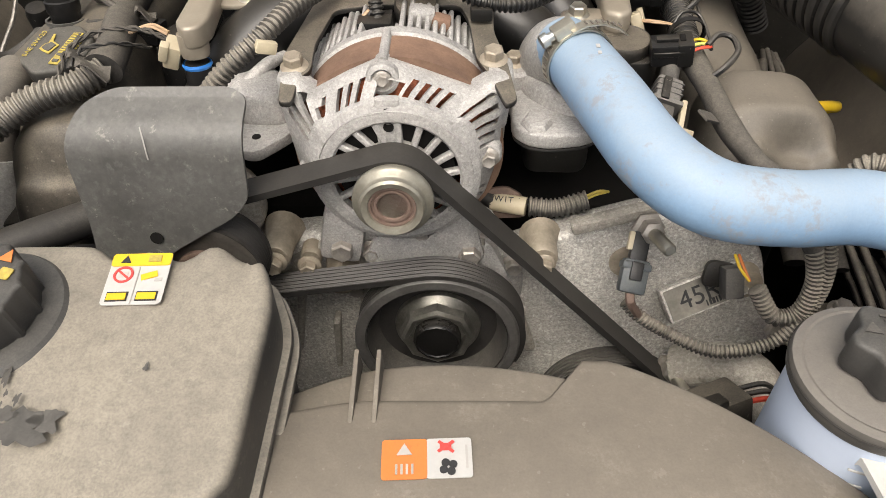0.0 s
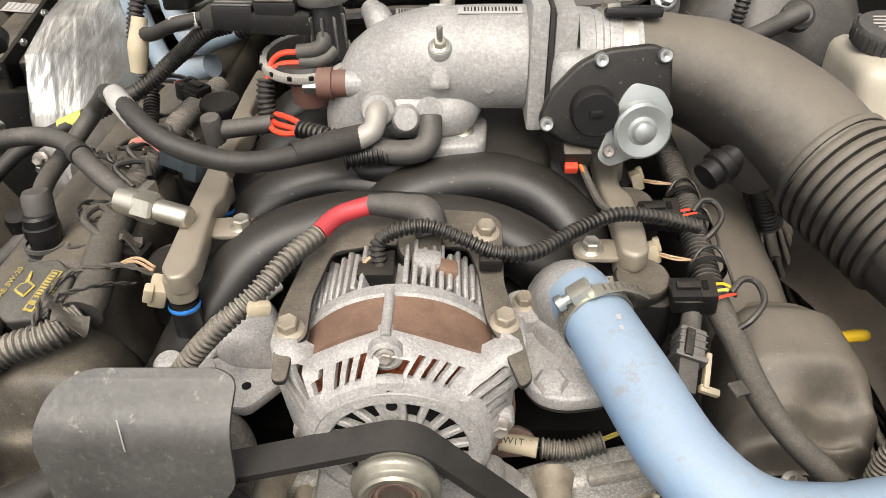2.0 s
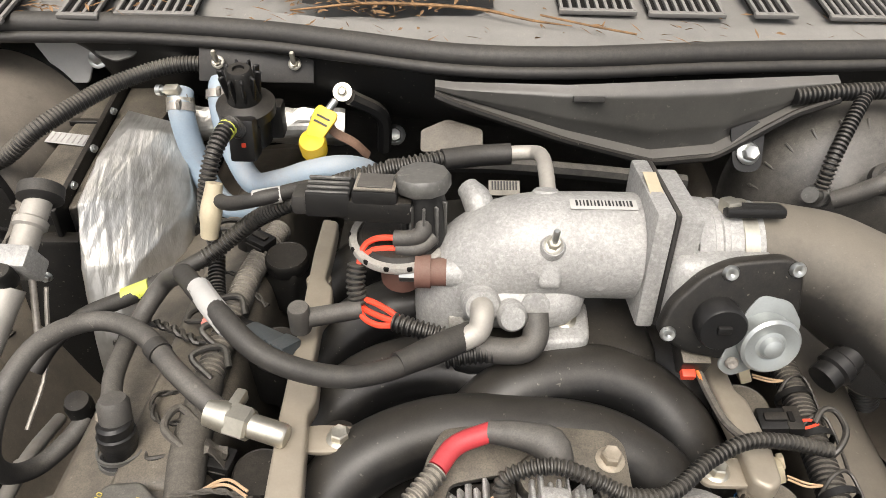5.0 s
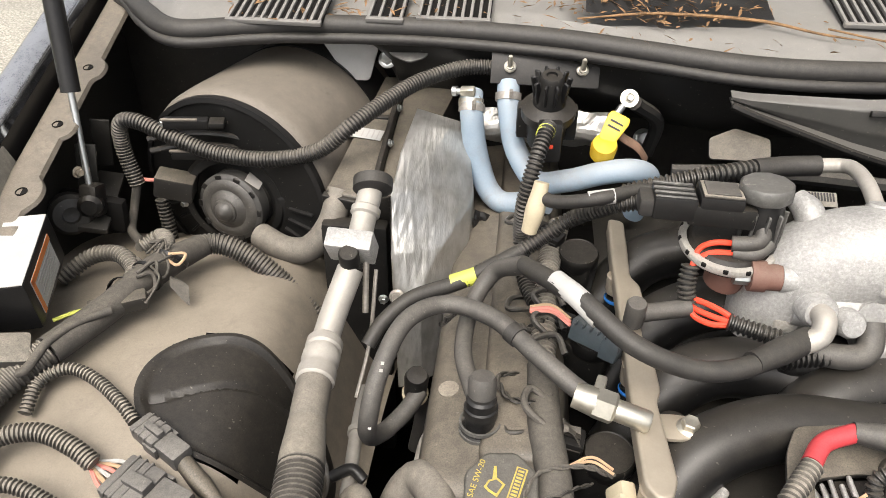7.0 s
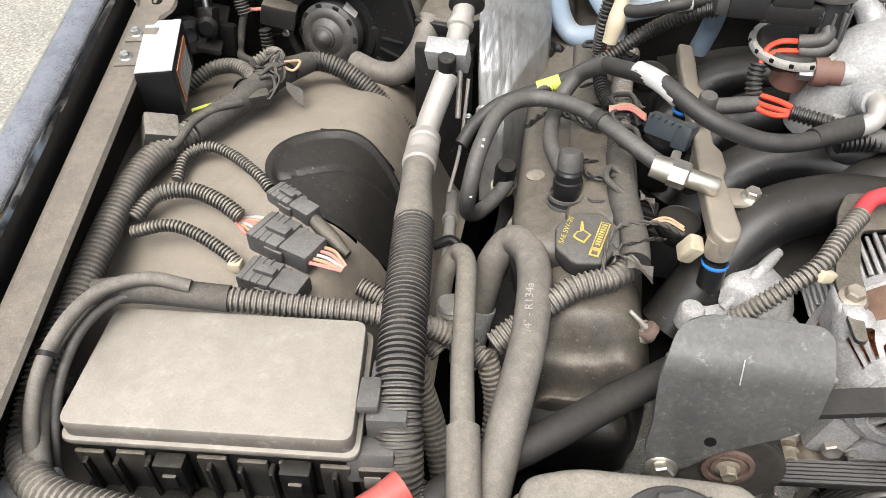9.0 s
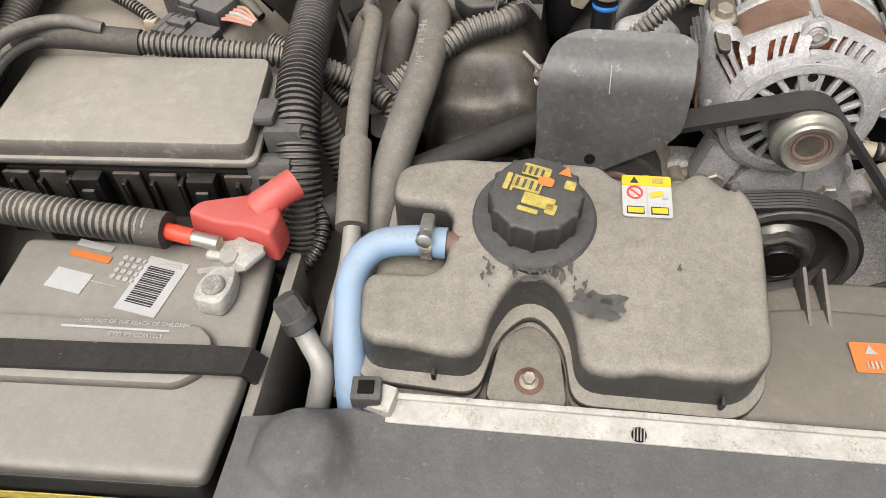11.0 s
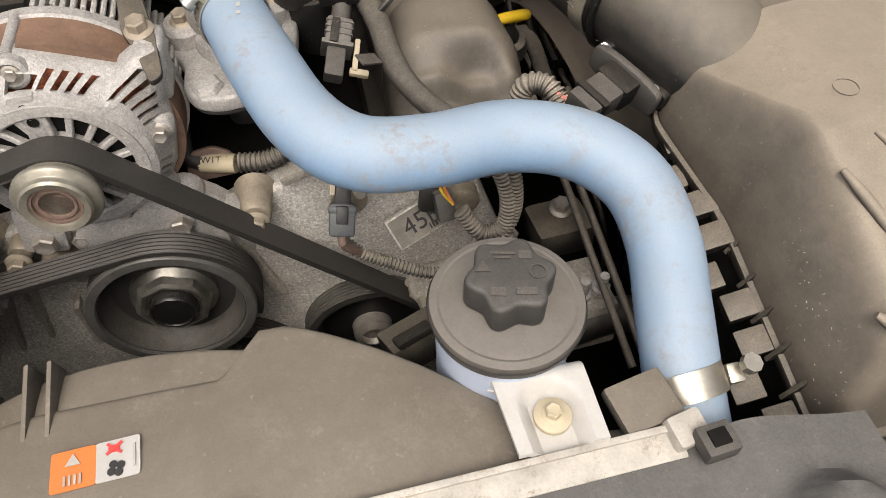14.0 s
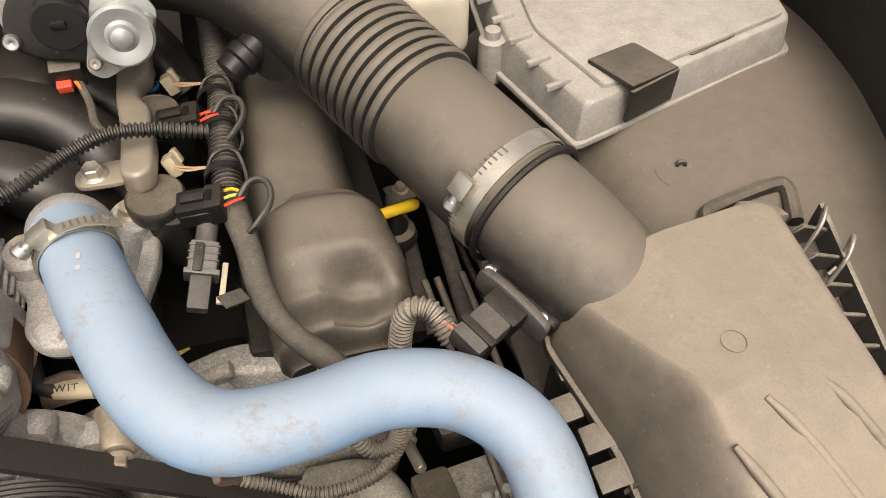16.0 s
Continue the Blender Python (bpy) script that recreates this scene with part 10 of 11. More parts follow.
def foil_fn(u, v):
    left = [(-0.414, 0.950, 0.950), (-0.422, 0.875, 0.936), (-0.424, 0.820, 0.918), (-0.420, 0.785, 0.87), (-0.414, 0.758, 0.80), (-0.410, 0.742, 0.72)]
    right = [(-0.358, 0.947, 0.936), (-0.349, 0.924, 0.912), (-0.342, 0.900, 0.882), (-0.343, 0.850, 0.838), (-0.345, 0.812, 0.785), (-0.345, 0.788, 0.72)]
    k = v * 5
    i = min(4, int(k))
    f = k - i
    a = Vector(left[i]).lerp(Vector(left[i + 1]), f)
    b = Vector(right[i]).lerp(Vector(right[i + 1]), f)
    p = a.lerp(b, u)
    bulge = 0.010 * math.sin(math.pi * u) ** 0.5 * sst(0.0, 0.08, v)
    fold = 0.95 - 0.55 * sst(0.42, 0.75, v)
    bulge += 0.016 * (1 - abs(u - fold) / (fold if u < fold else 1.0001 - fold)) * sst(0.3, 0.6, v)
    crease = 0.0022 * abs(wave(u * 1.4 + v * 2.5, v * 0.7 - u * 0.4, 2.0, 7)) + 0.0011 * abs(wave(u * 5 - v * 2, u * 0.6 + v * 0.9, 1.7, 11)) + 0.0012 * abs(wave(u * 9 + v * 12, v * 1.5 - u, 1.4, 1)) + 0.0006 * abs(wave(u * 22 - v * 9, v * 5 + u * 2, 1.0, 4))
    drop = 0.05 * (sst(0.0, 0.12, -u + 0.0) + sst(0.97, 1.0, u))
    return p + Vector((0, -1, 0.8)).normalized() * (bulge + crease) - Vector((0, 0, drop))


fb = thing("heat_shield_blanket", "crumpled silver foil heat blanket over the evaporator housing", "heat shield", (-0.385, 0.86, 0.85))
part("foil", patch(60, 110, foil_fn, 0.001), "foil", fb)
part("foil_side", patch(20, 30, lambda u, v: Vector(foil_fn(1.0, 0.45 + v * 0.5)) + Vector((0.065 * u, 0.035 * u, -0.05 * u + 0.04)) + Vector((0, -0.006, 0.006)) * wave(u * 9, v * 14, 1.0, 2)), "black_clean", fb, smooth=False)
part("foil_wrap", patch(26, 12, lambda u, v: (-0.35 + 0.16 * u, 0.968 - 0.022 * math.sin(v * 3.0), 0.905 + 0.045 * v + 0.006 * wave(u * 8, v * 4, 1.0, 3)), 0.001), "foil", fb, smooth=False)
bolt((-0.411, 0.760, 0.835), (0, -0.9, 0.4), 0.008, fb, "steel", "rivet")

# blower
bl = thing("blower_housing", "dusty black round heater blower housing with slotted brackets", "blower housing", (-0.60, 0.93, 0.80))
BD = Vector((-0.612, 0.889, 0.868))
BN = Vector((-0.24, -0.97, 0.03)).normalized()


def face_y(x):
    """Depth of the slanting blower face."""
    return 0.880 + 0.247 * (x + 0.612)


part("drum", lathe([(0.0, 0.005), (0.112, 0.005), (0.118, 0.0), (0.120, -0.008), (0.120, -0.03), (0.112, -0.22)], BD, BN, 72), "drum", bl)
part("rear_band", lathe([(0.112, -0.150), (0.1165, -0.149), (0.1145, -0.205), (0.110, -0.206)], BD, BN, 72, hollow=True), "black_clean", bl, "black strap round the drum")
part("face", lathe([(0.0, 0.010), (0.109, 0.010), (0.112, 0.006), (0.112, 0.0)], BD, BN, 60), "black_plastic", bl)
part("face_rim", lathe([(0.112, 0.004), (0.1155, 0.004), (0.1155, 0.012), (0.110, 0.013), (0.110, 0.010)], BD, BN, 72, hollow=True), "black_clean", bl)
for x, z, w in ((-0.646, 0.963, 0.046), (-0.645, 0.926, 0.046)):
    part("slot_bracket", rbox((w, 0.012, 0.010), pose(x, face_y(x) - 0.008, z, 0, 4, 14), 0.002), "black_clean", bl)
    part("slot_clip", rbox((0.016, 0.016, 0.006), pose(x + w / 2 + 0.008, face_y(x + 0.03) - 0.010, z - 0.001, 0, 4, 14), 0.0015), "black_plastic", bl)
    part("slot_lip", rbox((w * 0.8, 0.004, 0.0025), pose(x - 0.004, face_y(x) - 0.0145, z + 0.0065, 0, 4, 14), 0.0008), "drum", bl)
FOLD = [(-0.690, 0.874, 0.938), (-0.655, 0.868, 0.942), (-0.607, 0.867, 0.936), (-0.570, 0.869, 0.914), (-0.545, 0.870, 0.902), (-0.522, 0.874, 0.905), (-0.508, 0.878, 0.930)]
for k in range(2):
    part("fold_rib", tube([(x, face_y(x) - 0.003, z + 0.006 - 0.014 * k) for x, y, z in FOLD[:6 + (k == 0)]], 0.0034, 8, 0.005), "black_plastic", bl)
for i in range(14):
    a = math.radians(200 + 12 * i)
    part("face_rib", rbox((0.030, 0.003, 0.006), frame_to(BN, BD + BN * 0.0112) @ pose(0.084 * math.cos(a), 0.084 * math.sin(a), 0, 0, 0, math.degrees(a)), 0.001), "black_clean", bl)
part("mount_ring", lathe([(0.046, 0.006), (0.058, 0.006), (0.060, 0.012), (0.056, 0.018), (0.048, 0.018)], (-0.612, 0.882, 0.864), (0, -1, 0.1), 48, hollow=True), "black_plastic", bl)
part("hump", rbox((0.03, 0.02, 0.05), pose(-0.548, 0.874, 0.855, 0, -12, 0), 0.008, 3), "black_clean", bl)
for at in ((-0.671, 0.868, 0.962), (-0.549, 0.868, 0.823), (-0.528, 0.868, 0.825), (-0.527, 0.868, 0.845), (-0.67, 0.868, 0.86), (-0.655, 0.868, 0.80), (-0.562, 0.868, 0.915), (-0.535, 0.866, 0.88)):
    bolt((at[0], face_y(at[0]) - 0.002, at[2]), BN, 0.0048, bl, "zinc", "screw")
motor = thing("blower_motor", "dusty black blower motor with a stepped end cap", "motor", (-0.614, 0.86, 0.868))
MX = Vector((-0.20, -0.97, 0.16)).normalized()
MP = Vector((-0.612, 0.852, 0.866))
part("can", lathe([(0.0375, -0.085), (0.0375, -0.012), (0.0392, -0.010), (0.0392, -0.002), (0.0365, 0.0), (0.034, 0.0012)], MP, MX, 48), "lid_black", motor)
part("end_plate", lathe([(0.034, 0.0012), (0.0305, 0.0038), (0.0255, 0.0045), (0.0225, 0.0038), (0.0190, 0.0055), (0.0158, 0.009), (0.0140, 0.0095)], MP, MX, 44, hollow=True), "booster", motor)
part("knob", lathe([(0.0142, 0.007), (0.0135, 0.0115), (0.0112, 0.0125), (0.0100, 0.0150), (0.006, 0.0180), (0.0, 0.0195)], MP, MX, 28), "booster", motor, "domed hub")
part("rim", lathe([(0.0375, -0.028), (0.0388, -0.026), (0.0388, -0.022), (0.0375, -0.020)], MP, MX, 44, hollow=True), "black_plastic", motor)
for k in range(10):
    a = radians(36 * k)
    part("crimp", rbox((0.005, 0.008, 0.0016), frame_to(MX, MP) @ pose(0.0363 * math.cos(a), 0.0363 * math.sin(a), 0.0008, 0, 0, math.degrees(a)), 0.0005, 1), "black_plastic", motor)
part("label", prism(rect(0, 0, 0.026, 0.018), 0.0005, frame_to((0.62, 0.0, 0.78), MP + Vector((0.0275, 0.018, 0.0285)))), "print_grey", motor, smooth=False)
part("plug", rbox((0.042, 0.026, 0.026), pose(-0.672, 0.858, 0.888, 0, 14, 8), 0.003), "cover", motor)
part("lead", tube([(-0.69, 0.86, 0.892), (-0.71, 0.866, 0.887), (-0.73, 0.875, 0.885)], 0.0022, 8), "wire_pink", motor)
bloom = thing("blower_harness", "dusty corrugated loom draped across the blower", "wire harness", (-0.6, 0.87, 0.9))
part("loom", tube([(-0.30, 0.972, 0.992), (-0.36, 0.968, 0.994), (-0.41, 0.943, 0.986), (-0.442, 0.907, 0.978), (-0.472, 0.872, 0.966), (-0.507, 0.860, 0.941), (-0.558, 0.857, 0.929), (-0.616, 0.857, 0.932), (-0.665, 0.860, 0.948), (-0.702, 0.866, 0.960), (-0.722, 0.868, 0.955), (-0.727, 0.868, 0.925), (-0.718, 0.86, 0.885)], 0.0088, 18, corr=(0.0037, 0.0009)), "sleeve_dark", bloom)
part("taped_drop", tube([(-0.718, 0.862, 0.888), (-0.725, 0.85, 0.855), (-0.715, 0.82, 0.85), (-0.69, 0.79, 0.86), (-0.675, 0.765, 0.872)], 0.005, 10, 0.005), "tape", bloom)
part("lower_loom", tube([(-0.70, 0.87, 0.86), (-0.695, 0.86, 0.80), (-0.69, 0.85, 0.74)], 0.008, 12, corr=(0.0046, 0.0013)), "loom_black", bloom)

# gas strut
strut = thing("hood_strut", "black gas strut with a bright rod beside the fender", "gas strut", (-0.74, 0.83, 0.9))
SA, SB = Vector((-0.742, 0.812, 0.905)), Vector((-0.775, 0.93, 1.22))
part("rod", tube([SA, SA.lerp(SB, 0.30)], 0.0035, 12, 0.05), "zinc", strut, "bright chromed rod")
part("cylinder", tube([SA.lerp(SB, 0.30), SB], 0.0095, 18, 0.05), "black_clean", strut)
part("socket", rbox((0.02, 0.022, 0.035), pose(-0.741, 0.810, 0.895, -20), 0.005), "black_plastic", strut)
part("ball_joint", lathe([(0.010, -0.012), (0.0125, -0.004), (0.0125, 0.006), (0.008, 0.010)], (-0.741, 0.804, 0.893), (0.3, -0.9, 0.2), 20), "black_plastic", strut)
part("bracket", rbox((0.07, 0.012, 0.04), pose(-0.752, 0.822, 0.872, 0, 8, 0), 0.003), "dark", strut)
wb = thing("wall_bracket", "dusty black pressed-steel brackets on the bay side wall", "bracket", (-0.765, 0.82, 0.93))
for y, z, h, tiltz in ((0.835, 0.915, 0.060, -6), (0.885, 0.92, 0.06, 5)):
    part("rib_plate", rbox((0.02, 0.004, h), pose(rail_x(y) + 0.004, y, z, tiltz, 10, 18), 0.0015), "wall_dust_and_shade", wb)
part("ledge", rbox((0.03, 0.10, 0.008), pose(rail_x(0.84) + 0.006, 0.84, 0.872, 6, 16, 15), 0.003), "wall_dust_and_shade", wb)
part("mount_cup", lathe([(0.022, -0.01), (0.022, 0.006), (0.018, 0.011), (0.009, 0.012), (0.008, 0.006), (0.0, 0.005)], (-0.765, 0.800, 0.882), (0.6, -0.7, 0.3), 28), "wall_dust_and_shade", wb)
for y in (0.815, 0.853):
    bolt((rail_x(y) + 0.004, y, 0.925), (0.9, -0.4, 0.1), 0.006, wb, "cad_dusty")

# alarm module on the flange
md = thing("electronic_module", "black module with a white top and an orange-edged label", "module", (-0.72, 0.66, 0.92))
mm = pose(-0.7195, 0.660, 0.921, 4, 0, 17)
part("case", rbox((0.036, 0.094, 0.050), mm, 0.003), "black_clean", md)
part("white_top", prism(rect(0, 0, 0.034, 0.092), 0.0008, mm @ pose(0, 0, 0.0252)), "white", md, smooth=False)
lm = mm @ frame_to((1, 0, 0), (0.0182, -0.004, 0.0), (0, 0, 1))
part("side_label", prism(rect(0, 0, 0.062, 0.036), 0.0005, lm), "white", md, smooth=False)
decal(rect(0, 0.0155, 0.062, 0.006), lm, "orange", md, "label_edge", 0.0008)
decal(rect(-0.0285, 0, 0.005, 0.036), lm, "orange", md, "label_edge", 0.0008)
for i in range(6):
    decal(rect(0.002, 0.008 - 0.0042 * i, 0.048 - 0.006 * (i % 3), 0.0016), lm, "print_grey", md, "fine_print", 0.0008)
fp2 = thing("fender_plug", "loose dusty grey connector hanging at the flange", "connector", (-0.70, 0.58, 0.88))
part("shell", rbox((0.032, 0.03, 0.024), pose(-0.70, 0.588, 0.895, 15, 20, 30), 0.004), "loom", fp2)
part("lead", tube([(-0.695, 0.578, 0.888), (-0.68, 0.575, 0.892), (-0.672, 0.60, 0.90), (-0.66, 0.625, 0.90), (-0.64, 0.645, 0.898)], 0.004, 10, 0.004), "tape", fp2)
part("splice", rbox((0.05, 0.016, 0.014), pose(-0.645, 0.663, 0.888, 0, 0, 28), 0.003), "cover", fp2)
part("green_lead", tube([(-0.69, 0.635, 0.89), (-0.675, 0.648, 0.89), (-0.662, 0.653, 0.889)], 0.0018, 6), "lime", fp2)

# main left harness over the wheel arch
mh = thing("main_harness", "thick dusty corrugated wiring harness over the wheel arch", "wire harness", (-0.68, 0.6, 0.88))
MH = [(-0.50, 0.76, 0.80), (-0.545, 0.775, 0.843), (-0.585, 0.782, 0.866), (-0.613, 0.772, 0.874), (-0.634, 0.72, 0.884), (-0.652, 0.655, 0.888), (-0.676, 0.602, 0.888), (-0.701, 0.560, 0.882), (-0.7055, 0.51, 0.876), (-0.701, 0.45, 0.868), (-0.695, 0.39, 0.858), (-0.695, 0.33, 0.84), (-0.69, 0.27, 0.80), (-0.685, 0.2, 0.74)]
part("rear_loom", tube(MH[:5], 0.0112, 16, corr=(0.0040, 0.0010)), "sleeve_dark", mh)
part("taped_run", tube(MH[3:7], 0.0135, 18, 0.005, radii=[0.9, 1.12, 1.0, 1.0]), "tape", mh)
part("front_loom", tube(MH[6:], 0.0132, 22, corr=(0.0046, 0.0011)), "loom", mh)
for k in range(6):
    a = Vector((-0.626 - 0.006 * k, 0.735 - 0.014 * k, 0.900))
    if k % 2 == 0:
        part("tie", lathe([(0.0155, -0.002), (0.0165, -0.002), (0.0165, 0.002), (0.0155, 0.002)], (a.x, a.y, 0.8855), (-0.3, -1, 0.3 * (k - 2)), 20, hollow=True), "black_clean", mh)
stray = random.Random(41)
for k in range(9):
    a = Vector((-0.636 + stray.uniform(-0.012, 0.016), 0.712 + stray.uniform(-0.035, 0.03), 0.901))
    b = a + Vector((stray.uniform(0.008, 0.02), stray.uniform(-0.02, 0.02), stray.uniform(-0.004, 0.008)))
    c = b + Vector((stray.uniform(-0.006, 0.010), stray.uniform(-0.026, 0.004), stray.uniform(-0.010, -0.003)))
    d = c + Vector((stray.uniform(-0.016, 0.002), stray.uniform(-0.014, 0.010), stray.uniform(-0.003, 0.003)))
    part("stray_lead", tube([a, b, c, d], stray.choice((0.0011, 0.0014, 0.002)), 8, 0.003), stray.choice(("tape", "tape", "loom_black", "wire_tan", "tape")), mh)
part("tape_flag", patch(4, 6, lambda u, v: (-0.617 + 0.020 * v + 0.004 * u, 0.712 - 0.014 * u - 0.010 * v, 0.882 - 0.006 * v + 0.006 * math.sin(3 * u + 2 * v)), 0.0008), "tape", mh, "torn end of cloth tape")
part("branch_loom", tube([(-0.672, 0.765, 0.872), (-0.655, 0.775, 0.880), (-0.64, 0.755, 0.885), (-0.637, 0.725, 0.886)], 0.0085, 14, corr=(0.0046, 0.0013)), "loom", mh)
part("branch_loom", tube([(-0.74, 0.72, 0.86), (-0.715, 0.742, 0.874), (-0.685, 0.742, 0.880), (-0.66, 0.722, 0.88), (-0.652, 0.70, 0.882)], 0.0085, 14, corr=(0.0046, 0.0013)), "loom", mh)
for i in range(3):
    part("wire", tube([(-0.652 + 0.003 * i, 0.702, 0.884), (-0.650 + 0.004 * i, 0.685, 0.888), (-0.646, 0.67, 0.888)], 0.0016, 6), ("wire_pink", "wire_tan", "orange")[i], mh)


def inline_plug(name, label, base, yaw, size, mats, wires_in, wires_out):
    e = thing(name, label, "connector", base, "harness connectors")
    m = pose(*base, 0, 0, yaw)
    L, W, H = (0.86 * k for k in size)
    part("shell", rbox((L * 0.55, W, H), m @ pose(-L * 0.2, 0, 0), 0.003), mats[0], e)
    part("mate", rbox((L * 0.5, W * 0.86, H * 0.88), m @ pose(L * 0.27, 0, -0.001), 0.003), mats[1], e)
    part("latch", rbox((L * 0.35, W * 0.3, H * 0.3), m @ pose(-L * 0.1, 0, H * 0.55), 0.0015), mats[0], e)
    for i in range(3):
        part("grip_rib", rbox((0.002, W * 1.04, H * 0.25), m @ pose(-L * 0.36 + 0.007 * i, 0, H * 0.42), 0.0006, 1), mats[0], e)
    for side in (-1, 1):
        part("side_lock", rbox((L * 0.3, 0.003, H * 0.5), m @ pose(0, side * W * 0.5, 0), 0.001), mats[1], e)
    for i in range(wires_in):
        y = (i - (wires_in - 1) / 2) * W * 0.7 / max(1, wires_in - 1)
        part("wire", tube([m @ Vector((-L * 0.45, y, 0)), m @ Vector((-L * 0.6, y * 0.9, 0.003)), m @ Vector((-L * 0.85, y * 0.3, 0.001))], 0.0017, 6), ("wire_pink", "wire_tan", "white")[i % 3], e)
    for i in range(wires_out):
        y = (i - (wires_out - 1) / 2) * W * 0.6 / max(1, wires_out - 1)
        part("wire", tube([m @ Vector((L * 0.5, y, 0)), m @ Vector((L * 0.7, y * 0.9, 0.002)), m @ Vector((L * 0.95, y * 0.3, -0.002))], 0.0017, 6), ("wire_pink", "wire_tan", "white")[i % 3], e)
    return e


def branch(label, pts, r):
    return solo("harness_branch", tube(pts, r, 14, corr=(0.0034, 0.0012)), "loom", label, "wire harness", "harness branches")


branch("thin corrugated branch curling to a round connector", [(-0.675, 0.552, 0.868), (-0.674, 0.578, 0.878), (-0.655, 0.592, 0.880), (-0.63, 0.586, 0.876), (-0.602, 0.569, 0.870), (-0.588, 0.558, 0.864)], 0.0055)
inline_plug("harness_connector", "dusty grey in-line connector on the wheel arch", (-0.562, 0.546, 0.858), -30, (0.062, 0.024, 0.022), ("plug_grey", "plug_grey"), 0, 0)
solo("connector_tail", tube([(-0.54, 0.533, 0.853), (-0.522, 0.52, 0.846), (-0.503, 0.508, 0.838)], 0.0065, 10, 0.004, radii=[1.1, 1.2, 0.7]), "cover", "taped tail of the in-line connector", "wire harness")
branch("corrugated branch feeding the wide connector", [(-0.690, 0.495, 0.868), (-0.678, 0.520, 0.876), (-0.65, 0.531, 0.876), (-0.622, 0.526, 0.870), (-0.602, 0.518, 0.862)], 0.0075)
inline_plug("harness_connector", "wide dark connector with red and white leads", (-0.555, 0.502, 0.852), -22, (0.075, 0.042, 0.026), ("plug_grey", "plug_grey"), 6, 5)
branch("thin corrugated branch feeding the lower connector", [(-0.685, 0.480, 0.866), (-0.655, 0.487, 0.872), (-0.632, 0.486, 0.868), (-0.605, 0.478, 0.859), (-0.588, 0.470, 0.852)], 0.0058)
inline_plug("harness_connector", "dusty grey connector beside the fuse box", (-0.553, 0.457, 0.848), -14, (0.066, 0.034, 0.024), ("plug_grey", "plug_grey"), 0, 0)
solo("connector_seal", rbox((0.012, 0.012, 0.010), pose(-0.590, 0.469, 0.851), 0.003), "ivory", "pale cream plug seal on the lower connector", "connector")
branch("corrugated branch leaving the wide connector", [(-0.485, 0.476, 0.834), (-0.462, 0.468, 0.828), (-0.44, 0.458, 0.818), (-0.41, 0.44, 0.80)], 0.0088)
LM4 = [(-0.70, 0.33, 0.85), (-0.697, 0.37, 0.865), (-0.675, 0.402, 0.874), (-0.64, 0.410, 0.874), (-0.573, 0.418, 0.866), (-0.504, 0.427, 0.856), (-0.448, 0.435, 0.846), (-0.40, 0.444, 0.82), (-0.37, 0.43, 0.81)]
fh = thing("fuse_box_harness", "dusty corrugated loom running behind the fuse box", "wire harness", (-0.56, 0.42, 0.87))
part("loom", tube(LM4[3:], 0.0098, 16, corr=(0.0046, 0.0013)), "loom", fh)
part("taped_run", tube(LM4[2:5], 0.0108, 14, 0.005), "tape", fh)
part("cable", tube([(-0.600, 0.414, 0.880), (-0.632, 0.410, 0.888), (-0.660, 0.390, 0.890), (-0.672, 0.355, 0.886), (-0.674, 0.316, 0.872), (-0.670, 0.285, 0.842), (-0.662, 0.262, 0.79)], 0.0056, 12, 0.005), "rubber_grey", fh)
part("cable", tube([(-0.630, 0.409, 0.872), (-0.652, 0.397, 0.876), (-0.664, 0.366, 0.876), (-0.667, 0.330, 0.862), (-0.665, 0.298, 0.832), (-0.660, 0.270, 0.79)], 0.0038, 12, 0.005), "hose_dark", fh)
part("cable", tube([(-0.650, 0.420, 0.868), (-0.672, 0.402, 0.870), (-0.684, 0.365, 0.864), (-0.688, 0.322, 0.850), (-0.690, 0.280, 0.81), (-0.69, 0.25, 0.75)], 0.0048, 12, 0.005), "rubber_grey", fh)
for x, y, z in ((-0.6735, 0.335, 0.8805),):
    part("tie", lathe([(0.0062, -0.0018), (0.0074, -0.0018), (0.0074, 0.0018), (0.0062, 0.0018)], (x, y, z), (0, -1, -0.35), 18, hollow=True), "black_clean", fh)

# fuse box
fu = thing("fuse_box", "dusty grey power distribution box with clipped lid", "fuse box", (-0.555, 0.36, 0.80))
FO = [(-0.655, 0.297), (-0.449, 0.313), (-0.463, 0.419), (-0.664, 0.404)]
part("lid", prism(round_poly(FO, 0.010, 5), 0.018, Matrix.Translation((0, 0, 0.840)), 0.0025, 2), "fuse_lid", fu, "dusty flat lid")
part("lid_skirt", prism(round_poly([(-0.6575, 0.2935), (-0.445, 0.310), (-0.459, 0.4225), (-0.667, 0.407)], 0.010, 5), 0.006, Matrix.Translation((0, 0, 0.836)), 0.0015), "fuse_lid", fu)
for k in range(7):
    c = Vector((-0.655, 0.297, 0)).lerp(Vector((-0.449, 0.313, 0)), (k + 0.5) / 7)
    part("base_panel", rbox((0.022, 0.004, 0.05), Matrix.Translation((c.x + 0.0003, c.y - 0.0015 + 0.001 * (k % 2), 0.802)) @ pose(0, 0, 0, 0, 0, 4.5), 0.002), "cover_black", fu)
part("base", prism(round_poly([(-0.653, 0.299), (-0.451, 0.315), (-0.465, 0.417), (-0.662, 0.402)], 0.008, 4), 0.09, Matrix.Translation((0, 0, 0.738)), 0.003), "black_plastic", fu)
fd = Vector((0.206, 0.016, 0)).normalized()
fnorm = Vector((0.016, -0.206, 0)).normalized()
